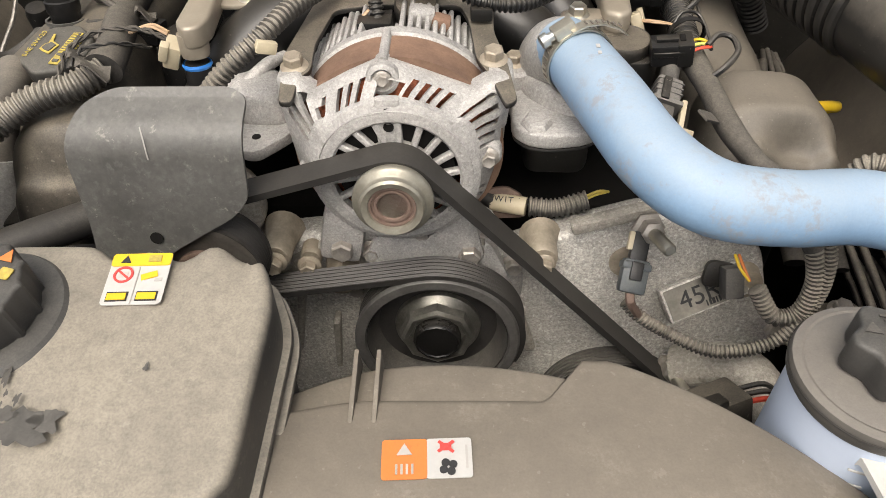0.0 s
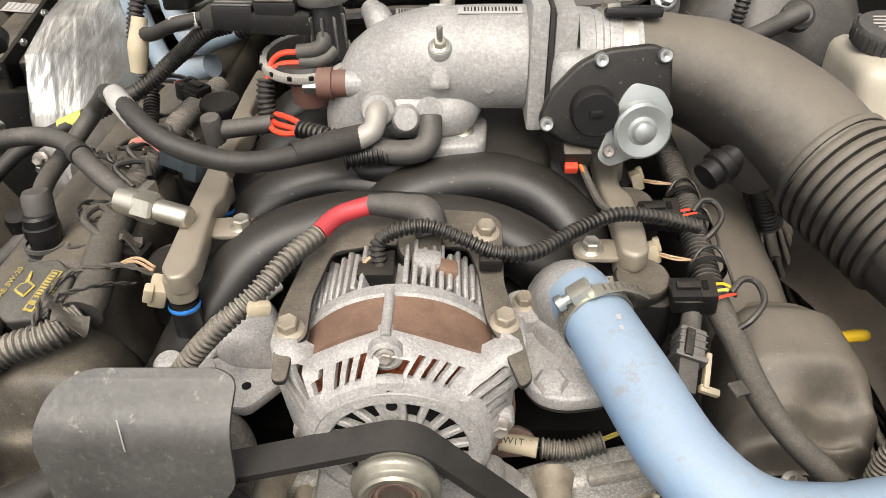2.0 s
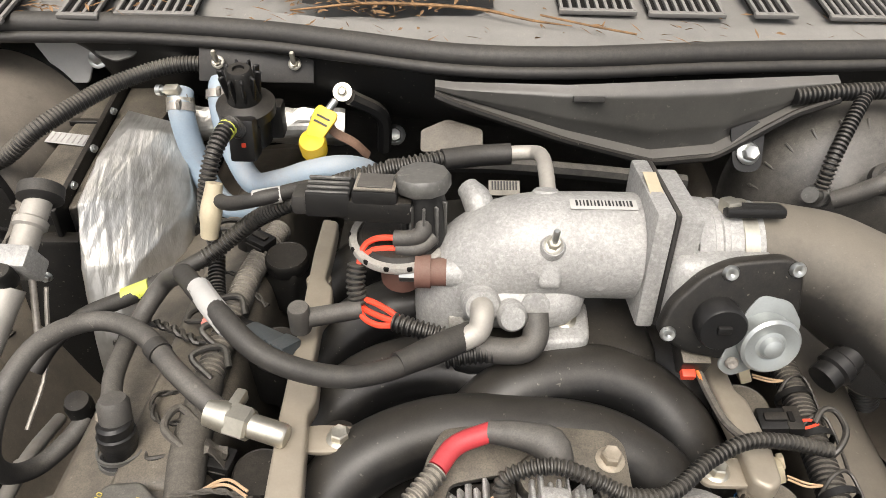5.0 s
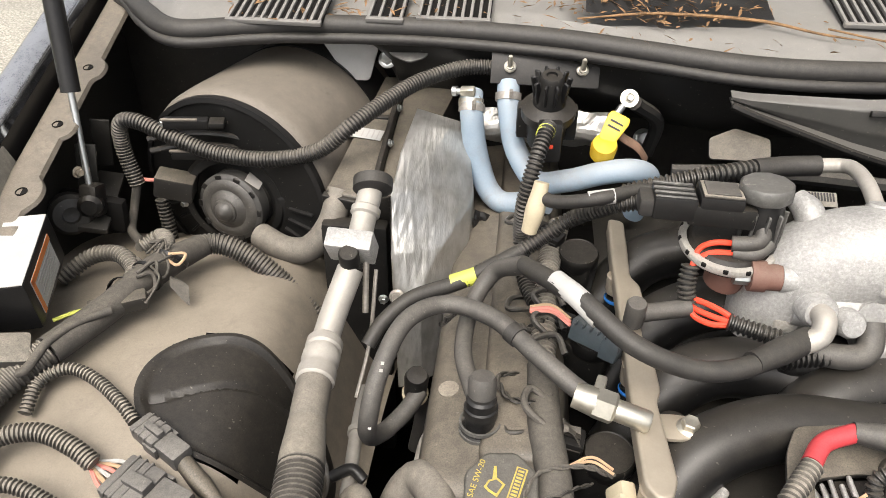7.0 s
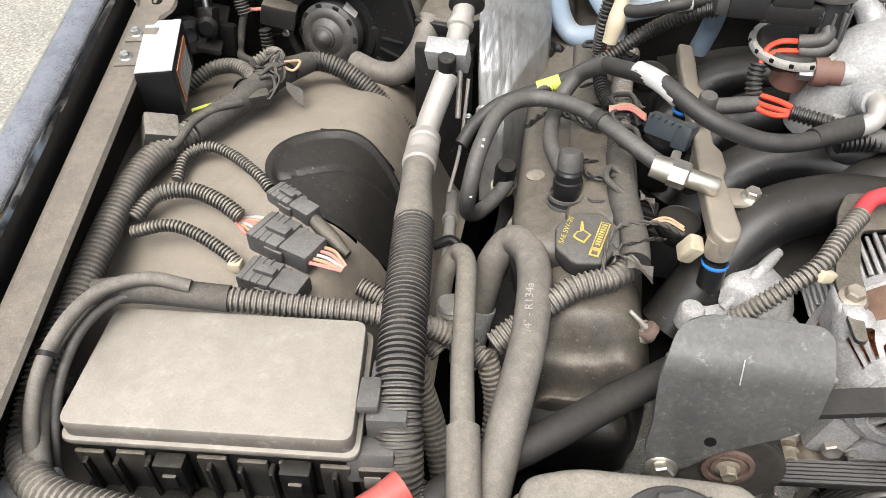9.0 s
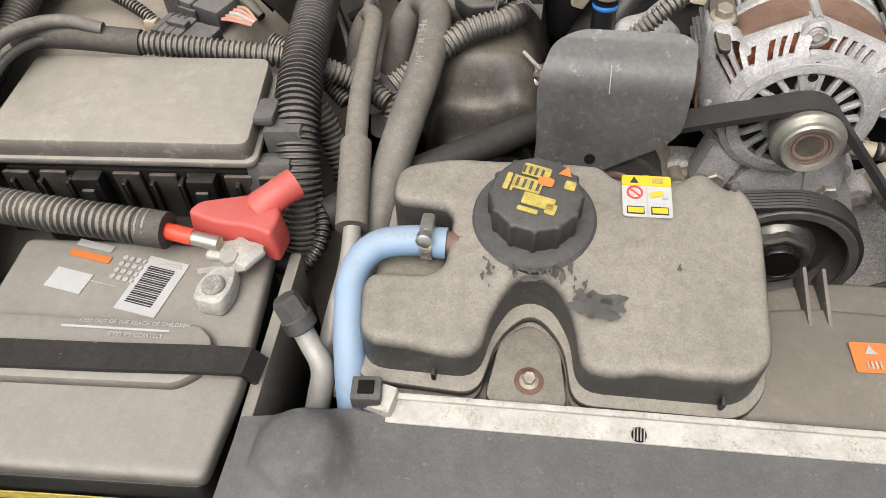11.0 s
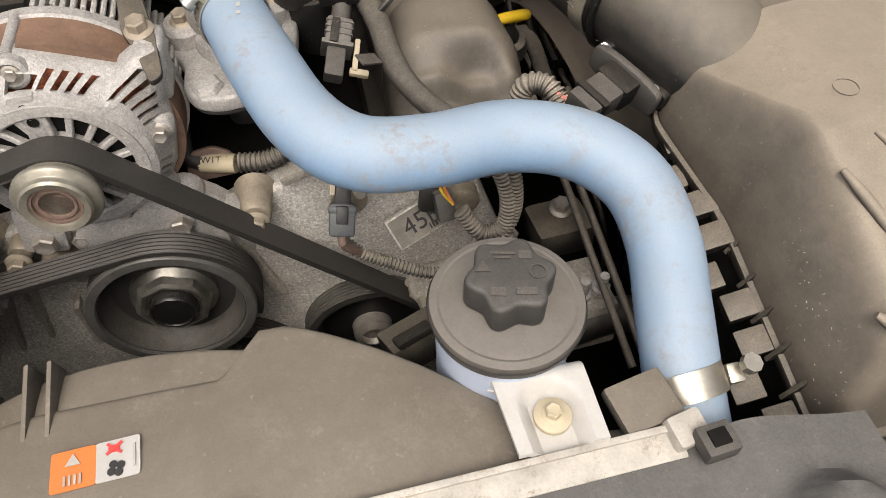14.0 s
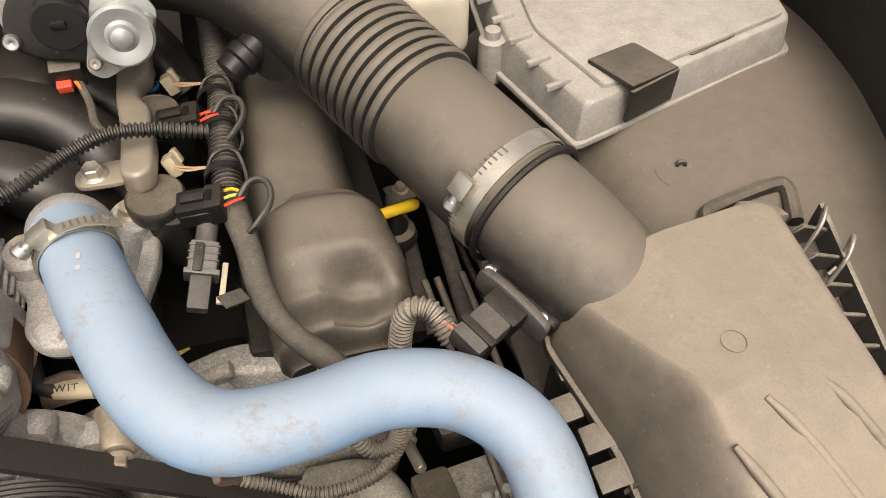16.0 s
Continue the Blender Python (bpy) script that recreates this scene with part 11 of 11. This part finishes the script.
for i in range(9):
    c = Vector((-0.655, 0.297, 0)) + fd * (0.012 + 0.0225 * i) + fnorm * 0.004
    part("side_rib", rbox((0.004, 0.010, 0.045), Matrix.Translation((c.x, c.y, 0.80)) @ pose(0, 0, 0, 0, 0, 4.5), 0.001, 1), "black_plastic", fu)
for k in (0.075, 0.165):
    c = Vector((-0.655, 0.297, 0)) + fd * k + fnorm * 0.006
    l = part("latch", rbox((0.022, 0.012, 0.034), Matrix.Translation((c.x, c.y, 0.812)) @ pose(0, 0, 0, 0, 0, 4.5), 0.002), "black_plastic", fu)
    part("latch_tongue", rbox((0.010, 0.005, 0.014), Matrix.Translation((c.x + fnorm.x * 0.006, c.y + fnorm.y * 0.006, 0.812)) @ pose(0, 0, 0, 0, 0, 4.5), 0.001), "cover", l)
part("ledge", rbox((0.205, 0.02, 0.006), pose(-0.553, 0.296, 0.778, 0, 0, 4.5), 0.002), "black_plastic", fu)
part("side_plug", rbox((0.030, 0.055, 0.034), pose(-0.434, 0.362, 0.836, 0, 0, 6), 0.004), "plate", fu, "dusty grey side connector")
part("side_plug", rbox((0.026, 0.03, 0.03), pose(-0.436, 0.325, 0.812, 0, 0, 6), 0.003), "cover", fu)
part("side_lead", tube([(-0.437, 0.345, 0.815), (-0.420, 0.334, 0.811), (-0.408, 0.322, 0.801), (-0.399, 0.302, 0.79), (-0.401, 0.283, 0.78), (-0.414, 0.272, 0.77), (-0.439, 0.277, 0.765)], 0.0068, 14, corr=(0.0046, 0.0013)), "loom_black", fu, "thin black corrugated lead")
part("side_plug", rbox((0.034, 0.020, 0.026), pose(-0.440, 0.322, 0.822, -18, 0, 6), 0.003), "plug_grey", fu)
part("side_latch", rbox((0.012, 0.004, 0.010), pose(-0.437, 0.309, 0.815, -18, 0, 6), 0.001), "loom", fu)
part("side_ear", rbox((0.016, 0.030, 0.008), pose(-0.446, 0.352, 0.857, -8, 0, 6), 0.003), "plug_grey", fu)
for i in range(5):
    part("hinge", rbox((0.018, 0.008, 0.02), pose(-0.672 + 0.001 * i, 0.315 + 0.018 * i, 0.822, 0, 0, 4), 0.002), "black_plastic", fu)

# battery
bt = thing("battery", "dusty black car battery with faded labels under a strap", "battery", (-0.5, 0.15, 0.62))
part("case", prism(round_poly([(-0.606, 0.072), (-0.419, 0.084), (-0.417, 0.150), (-0.428, 0.262), (-0.615, 0.250)], 0.006), 0.175, Matrix.Translation((0, 0, 0.615)), 0.003), "black_plastic", bt)
part("top", prism(round_poly([(-0.609, 0.074), (-0.416, 0.085), (-0.4135, 0.152), (-0.4255, 0.264), (-0.618, 0.252)], 0.008), 0.017, Matrix.Translation((0, 0, 0.786)), 0.005, 3), "battery_top", bt)
tmx = pose(-0.5015, 0.217, 0.8032, 0, 0, -9)
decal(rect(0, 0, 0.0325, 0.049), tmx, "white", bt, "paper", 0.0004)
for i in range(18):
    decal(rect(-0.001, -0.017 + 0.0019 * i, 0.021, 0.0007 + 0.0006 * (i % 3 == 1)), tmx, "print_black", bt, "bar", 0.0011)
for i in range(3):
    decal(rect(0.004, 0.019 + 0.002 * i, 0.018 - 0.003 * i, 0.0008), tmx, "print_grey", bt, "bar", 0.0011)
for i in range(4):
    for j in range(4):
        decal(disc(-0.0335 + 0.0055 * j, 0.018 - 0.006 * i, 0.0021, 10), tmx, "print_grey", bt, "dot", 0.0004)
decal(rect(-0.036, -0.008, 0.022, 0.0008), tmx, "print_grey", bt, "fine_print", 0.0004)
decal(rect(-0.062, -0.012, 0.030, 0.018), tmx, "white", bt, "paper", 0.0004)
decal(rect(-0.060, 0.012, 0.034, 0.006), tmx, "orange", bt, "faded_print", 0.0004)
decal(rect(-0.062, 0.022, 0.030, 0.006), tmx, "print_grey", bt, "faded_print", 0.0004)
part("vent_cover", prism(round_poly([(-0.60, 0.128), (-0.452, 0.139), (-0.439, 0.150), (-0.438, 0.174), (-0.452, 0.185), (-0.60, 0.178)], 0.006), 0.011, Matrix.Translation((0, 0, 0.801)), 0.003), "battery_top", bt, "raised vent cover with white warning text")
vmx = pose(-0.495, 0.1795, 0.8122, 0, 0, 3)
lettering("KEEP OUT OF THE REACH OF CHILDREN", 0.0042, vmx, "white", bt, "print", 0.0008)
lettering("EYES IMMEDIATELY", 0.0044, vmx @ pose(0.004, -0.0095, 0), "white", bt, "print", 0.0008)
decal(rect(-0.012, -0.005, 0.075, 0.0016), vmx, "white", bt, "fine_print", 0.0005)
part("hold_down_strap", strip([(-0.62, 0.142, 0.8145), (-0.50, 0.1505, 0.8155), (-0.44, 0.156, 0.8155), (-0.411, 0.160, 0.812), (-0.404, 0.161, 0.800)], 0.020, 0.004, (0.05, 1, 0)), "black_plastic", bt)
part("side_tray", prism(round_poly([(-0.410, 0.085), (-0.402, 0.085), (-0.408, 0.27), (-0.417, 0.27)], 0.003), 0.10, Matrix.Translation((0, 0, 0.69)), 0.001), "battery_top", bt)
part("yellow_stripe", rbox((0.16, 0.001, 0.012), pose(-0.515, 0.0755, 0.765, 0, 0, 3.7), 0.0003, 1), "yellow_print", bt)
for i in range(5):
    part("rib", rbox((0.010, 0.002, 0.03), pose(-0.58 + 0.034 * i, 0.073 + 0.0022 * i, 0.74, 0, 0, 3.7), 0.0006, 1), "print_grey", bt)
term = thing("battery_terminal", "corroded lead battery terminal clamp", "terminal", (-0.448, 0.222, 0.815))
part("post", lathe([(0.0088, 0), (0.0082, 0.020), (0.0065, 0.022)], (-0.449, 0.211, 0.802), (0, 0, 1), 20), "alu_dirty", term)
part("strap_plate", prism(round_poly([(-0.466, 0.236), (-0.430, 0.234), (-0.424, 0.250), (-0.432, 0.258), (-0.462, 0.250)], 0.004), 0.005, pose(0, 0, 0.815), 0.0015), "lead", term)
part("clamp", prism(round_poly([(-0.461, 0.198), (-0.440, 0.196), (-0.436, 0.212), (-0.439, 0.232), (-0.452, 0.234), (-0.462, 0.214)], 0.006), 0.016, Matrix.Translation((0, 0, 0.804)), 0.003), "lead", term)
part("clamp_bolt", lathe([(0.004, -0.012), (0.004, 0.016), (0.0065, 0.016), (0.0065, 0.022)], (-0.455, 0.229, 0.817), (1, 0.2, 0.1), 6), "cad", term)
part("clamp_bolt", lathe([(0.004, -0.004), (0.004, 0.010), (0.0065, 0.010), (0.0065, 0.015)], (-0.446, 0.236, 0.812), (0.1, -0.2, 1), 6), "cad", term)
part("lug", rbox((0.028, 0.020, 0.005), pose(-0.437, 0.240, 0.822, 0, -6, -30), 0.002), "lead", term)
rc = thing("terminal_cover", "dusty red rubber terminal cover standing open", "terminal cover", (-0.44, 0.265, 0.83))
part("shell", prism(round_poly([(-0.488, 0.262), (-0.482, 0.275), (-0.44, 0.288), (-0.424, 0.287), (-0.412, 0.270), (-0.414, 0.245), (-0.43, 0.252), (-0.462, 0.254)], 0.008), 0.030, Matrix.Translation((0, 0, 0.806)), 0.008, 4, top_scale=0.9), "red", rc)
part("spout", tube([(-0.435, 0.276, 0.828), (-0.422, 0.287, 0.836), (-0.412, 0.297, 0.838)], 0.0115, 18, 0.004, radii=[1.2, 1.0, 1.05]), "red", rc)
bc = thing("battery_cable", "thick corrugated battery cable with a red core", "cable", (-0.55, 0.25, 0.83))
part("loom", tube([(-0.70, 0.36, 0.80), (-0.69, 0.30, 0.825), (-0.655, 0.262, 0.832), (-0.60, 0.252, 0.834), (-0.545, 0.250, 0.832), (-0.505, 0.250, 0.829)], 0.0135, 18, corr=(0.0052, 0.0015)), "loom", bc)
part("cuff", tube([(-0.515, 0.250, 0.829), (-0.495, 0.2495, 0.828)], 0.0138, 16, 0.004), "tape", bc)
part("core", tube([(-0.497, 0.2495, 0.828), (-0.475, 0.247, 0.826)], 0.0062, 12, 0.004), "redwire", bc, "red insulated core")
part("lug", tube([(-0.477, 0.247, 0.826), (-0.455, 0.244, 0.825)], 0.0055, 12, 0.004), "cad", bc)
neg = thing("ground_terminal", "white-corroded second battery terminal with cables", "terminal", (-0.66, 0.26, 0.80))
part("clamp", rbox((0.04, 0.03, 0.014), pose(-0.668, 0.262, 0.82, 0, 0, 20), 0.004), "alu_bright", neg)
bolt((-0.663, 0.268, 0.828), (0, 0, 1), 0.011, neg, "cad")
part("cable", tube([(-0.665, 0.275, 0.83), (-0.675, 0.30, 0.845), (-0.682, 0.335, 0.85)], 0.009, 14, 0.005), "rubber_grey", neg)

# firewall top: heater hoses, purge valve, dipstick
h1 = thing("heater_hose", "pale blue silicone heater hose at the firewall", "hose", (-0.3535, 0.945, 0.975), "heater hoses")
part("hose", tube([(-0.3535, 0.945, 0.975), (-0.352, 0.930, 0.962), (-0.348, 0.925, 0.930), (-0.341, 0.922, 0.900), (-0.330, 0.916, 0.872), (-0.314, 0.908, 0.860), (-0.29, 0.898, 0.866), (-0.262, 0.885, 0.878)], 0.0128, 20, 0.005), "blue_dull", h1)
h2 = thing("heater_hose", "pale blue silicone heater hose looping along the firewall", "hose", (-0.314, 0.955, 0.982), "heater hoses")
part("hose", tube([(-0.314, 0.955, 0.982), (-0.313, 0.94, 0.972), (-0.309, 0.928, 0.950), (-0.300, 0.915, 0.922), (-0.277, 0.888, 0.903), (-0.245, 0.872, 0.916), (-0.212, 0.866, 0.931), (-0.182, 0.870, 0.934), (-0.160, 0.892, 0.915), (-0.154, 0.92, 0.88), (-0.16, 0.93, 0.84)], 0.0122, 20, 0.005), "blue_dull", h2)
for e, at, ax in ((h1, (-0.352, 0.932, 0.963), (0.02, -0.6, -0.8)), (h2, (-0.3133, 0.942, 0.9735), (0.02, -0.6, -0.8))):
    part("spring_clamp", lathe([(0.0128, -0.004), (0.0142, -0.004), (0.0142, 0.004), (0.0128, 0.004)], at, ax, 28, hollow=True), "steel", e, "plain spring-steel hose clip")
    part("clip_ear", rbox((0.004, 0.008, 0.008), Matrix.Translation(Vector(at) + Vector((0.003, -0.012, 0.010))), 0.001), "steel", e)
clamp((-0.353, 0.936, 0.968), (0.02, -0.5, -0.85), 0.0126, 0.008, (-0.2, -0.3, 0.9))
pv = thing("purge_valve", "black ribbed vapour purge valve on the cowl flange", "valve", (-0.27, 0.88, 0.99))
part("dome", lathe([(0.027, -0.012), (0.0275, -0.006), (0.0275, -0.002), (0.0225, 0.001), (0.0165, 0.004), (0.0115, 0.034), (0.0100, 0.036), (0.0055, 0.036), (0.005, 0.0335), (0.0, 0.0335)], (-0.272, 0.882, 0.996), (0, -0.2, 1), 32), "black_plastic", pv)
for i in range(10):
    a = 2 * math.pi * i / 10
    m = frame_to((0, -0.2, 1), (-0.272, 0.882, 0.996))
    part("rib", rbox((0.003, 0.006, 0.030), m @ pose(0.0148 * math.cos(a), 0.0148 * math.sin(a), 0.019, 0, 0, math.degrees(a) + 90) @ pose(0, 0, 0, 10, 0, 0), 0.001, 1), "black_clean", pv)
part("body", lathe([(0.019, -0.045), (0.021, -0.012)], (-0.272, 0.882, 0.996), (0, -0.2, 1), 24), "black_plastic", pv)
part("plug", rbox((0.024, 0.03, 0.04), pose(-0.270, 0.857, 0.972, -12), 0.004), "black_clean", pv)
part("red_lock", rbox((0.004, 0.004, 0.004), pose(-0.268, 0.842, 0.972), 0.001), "redwire", pv)
part("side_frame", rbox((0.062, 0.02, 0.035), pose(-0.272, 0.90, 0.97), 0.004), "black_plastic", pv)
dip = thing("transmission_dipstick", "yellow printed dipstick handle with a bright ground lug behind", "dipstick", (-0.205, 0.88, 0.95))
dpm = frame_to((-0.05, -0.75, 0.65), (-0.206, 0.888, 0.967)) @ pose(0, 0, 0, 0, 0, -24)
part("tag", prism(round_poly([(-0.0085, -0.012), (0.0085, -0.012), (0.012, 0.014), (0.010, 0.020), (-0.010, 0.020), (-0.012, 0.014)], 0.003), 0.004, dpm, 0.001), "yellow", dip)
part("grip", lathe([(0.013, -0.014), (0.0135, 0.0), (0.012, 0.005), (0.0, 0.006)], dpm @ Vector((0.001, -0.016, 0.0)), (0.0, -0.5, 0.9), 28), "yellow", dip)
for i in range(2):
    decal(rect(0, 0.010 - 0.006 * i, 0.014, 0.0018), dpm @ Matrix.Translation((0, 0, 0.004)), "print_black", dip, "print", 0.0004)
lug = thing("ground_strap", "bright ring lug on a brown braided ground strap", "ground strap", (-0.185, 0.93, 0.98))
part("ring", lathe([(0.005, 0), (0.0095, 0), (0.0095, 0.002), (0.005, 0.002), (0.005, 0)], (-0.187, 0.930, 0.985), (0, -0.8, 0.6), 24, hollow=True), "cad", lug)
bolt((-0.187, 0.929, 0.986), (0, -0.8, 0.6), 0.006, lug, "cad")
part("barrel", tube([(-0.194, 0.923, 0.979), (-0.203, 0.912, 0.970)], 0.004, 10), "zinc", lug)
part("braid", tube([(-0.203, 0.912, 0.972), (-0.195, 0.90, 0.958), (-0.175, 0.90, 0.945), (-0.162, 0.91, 0.925)], 0.005, 8, 0.004, flat=0.4), "stator", lug)
wires("firewall_pipes", "black harness behind the throttle elbow", [("loom_black", [(-0.18, 0.93, 0.98), (-0.15, 0.95, 0.95), (-0.15, 0.97, 0.90)]), ("loom_black", [(-0.14, 0.88, 0.93), (-0.05, 0.87, 0.94), (0.05, 0.86, 0.94), (0.15, 0.86, 0.93)])], "wire harness", 0.008)
solo("cowl_loom", tube([(0.26, 0.92, 0.995), (0.33, 0.925, 1.0), (0.42, 0.93, 1.0), (0.55, 0.93, 0.995), (0.68, 0.95, 0.98)], 0.009, 14, corr=(0.0048, 0.0013)), "loom_black", "black corrugated loom along the cowl over the brake booster", "wire harness")
solo("cowl_loom", tube([(0.335, 0.925, 1.0), (0.315, 0.90, 0.985), (0.292, 0.87, 0.955), (0.285, 0.86, 0.925)], 0.0075, 14, corr=(0.0046, 0.0013)), "loom_black", "black corrugated drop loom in front of the booster", "wire harness")

# right lower: engine oil dipstick, pipes, small pump block
yo = thing("oil_dipstick", "yellow oil dipstick ring on its tube", "dipstick", (0.305, 0.55, 0.79))
part("ring", tube([(0.292, 0.552, 0.797), (0.288, 0.548, 0.800), (0.293, 0.545, 0.803), (0.312, 0.548, 0.803), (0.324, 0.551, 0.801), (0.324, 0.556, 0.797), (0.310, 0.554, 0.796)], 0.0048, 10, 0.003), "yellow", yo)
part("stopper", lathe([(0.009, -0.03), (0.010, -0.012), (0.0065, -0.006), (0.006, 0.0)], (0.310, 0.553, 0.795), (0, 0, 1), 20), "black_plastic", yo)
part("collar", lathe([(0.016, -0.034), (0.018, -0.028), (0.016, -0.02), (0.010, -0.018)], (0.310, 0.553, 0.795), (0, 0, 1), 24), "cover", yo)
part("tube", lathe([(0.007, -0.25), (0.007, -0.03)], (0.310, 0.553, 0.795), (0, 0, 1), 14), "dark", yo)
for i in (0, 1, 3):
    solo("coolant_pipe", tube([(0.325 + 0.011 * i, 0.52, 0.74), (0.332 + 0.011 * i, 0.44, 0.715), (0.338 + 0.012 * i, 0.37, 0.69), (0.345 + 0.012 * i, 0.28, 0.66)], 0.0034, 10, 0.006), "cover_black", "dusty thin metal line running down to the front", "pipe", "thin lines")
pb = thing("brake_pump", "dusty alloy brake modulator with bolts and a black plug", "modulator", (0.32, 0.38, 0.64))
part("block", rbox((0.07, 0.06, 0.05), pose(0.318, 0.36, 0.635, -8, 0, 4), 0.004), "alu_dirty", pb)
part("top_cover", rbox((0.055, 0.05, 0.03), pose(0.335, 0.44, 0.645, -8, 0, 4), 0.008), "cover", pb)
part("plug", rbox((0.032, 0.055, 0.045), pose(0.292, 0.355, 0.66, -14, 0, 4), 0.006), "cover", pb)
bolt((0.338, 0.448, 0.663), (0, -0.15, 1), 0.011, pb, "steel")
for x, y in ((0.325, 0.35), (0.342, 0.352)):
    part("fitting", lathe([(0.008, 0), (0.008, 0.012), (0.005, 0.013), (0.004, 0.03)], (x, y, 0.66), (0, -0.1, 1), 8), "alu", pb)
solo("lower_cross_pipe", tube([(0.23, 0.33, 0.62), (0.30, 0.335, 0.635), (0.36, 0.34, 0.64), (0.43, 0.33, 0.62)], 0.016, 14), "black_plastic", "black pipe crossing below the radiator hose", "pipe")

# thin pipes low beside the right-hand cylinder bank
for k, (dx, r, z) in enumerate(((0.0, 0.0042, 0.62), (0.012, 0.0036, 0.622), (0.024, 0.0032, 0.618), (0.036, 0.0042, 0.615), (-0.016, 0.003, 0.612))):
    e = thing("pipe_line", "thin black pipe running low past the valve cover", "pipe", (0.40 + dx, 0.7, z), "thin pipes")
    part("pipe", tube([(0.424 + dx * 0.5, 0.95, z + 0.02), (0.411 + dx, 0.851, z), (0.403 + dx, 0.76, z), (0.402 + dx, 0.645, z), (0.405 + dx, 0.57, z + 0.003 * k), (0.416 + dx * 1.1, 0.50, z - 0.01), (0.424 + dx * 1.1, 0.475, z - 0.06), (0.426 + dx * 1.1, 0.470, z - 0.14)], r, 10, 0.01), ("sleeve_dark", "rubber_grey", "sleeve_dark", "rubber_grey", "sleeve_dark")[k], e)
    if k in (0, 2):
        part("sleeve", tube([(0.411 + dx, 0.865, z), (0.414 + dx, 0.90, z + 0.006), (0.420 + dx * 0.7, 0.93, z + 0.014)], r * 1.7, 12, 0.005), "rubber_grey", e, "dusty grey crimped sleeve")
    if k == 2:
        part("marker", tube([(0.4035 + dx, 0.745, z), (0.403 + dx, 0.73, z)], r * 1.5, 12, 0.005), "orange", e, "small orange marker band")
for y in (0.69, 0.56):
    e = thing("pipe_clip", "black plastic clip holding the thin pipes", "clip", (0.415, y, 0.62), "pipe clips")
    part("clip", rbox((0.064, 0.012, 0.014), pose(0.413, y, 0.622, 0, 0, -4), 0.003), "black_clean", e)

# casting below the yellow dipstick
db = thing("engine_bracket", "dusty dark forked casting below the valve cover", "bracket", (0.355, 0.62, 0.66))
part("arm", tube([(0.345, 0.71, 0.662), (0.338, 0.684, 0.662), (0.338, 0.639, 0.66), (0.335, 0.585, 0.655), (0.333, 0.53, 0.64)], 0.011, 12, 0.008, flat=0.6), "sleeve_dark", db)
part("arm", tube([(0.365, 0.715, 0.662), (0.379, 0.696, 0.662), (0.377, 0.64, 0.66), (0.373, 0.568, 0.655), (0.372, 0.52, 0.64)], 0.009, 12, 0.008, flat=0.6), "sleeve_dark", db)
part("bridge", rbox((0.05, 0.028, 0.014), pose(0.357, 0.705, 0.66, 0, 0, 6), 0.005), "sleeve_dark", db)
bolt((0.350, 0.706, 0.668), (0, -0.1, 1), 0.009, db, "cad_dusty")
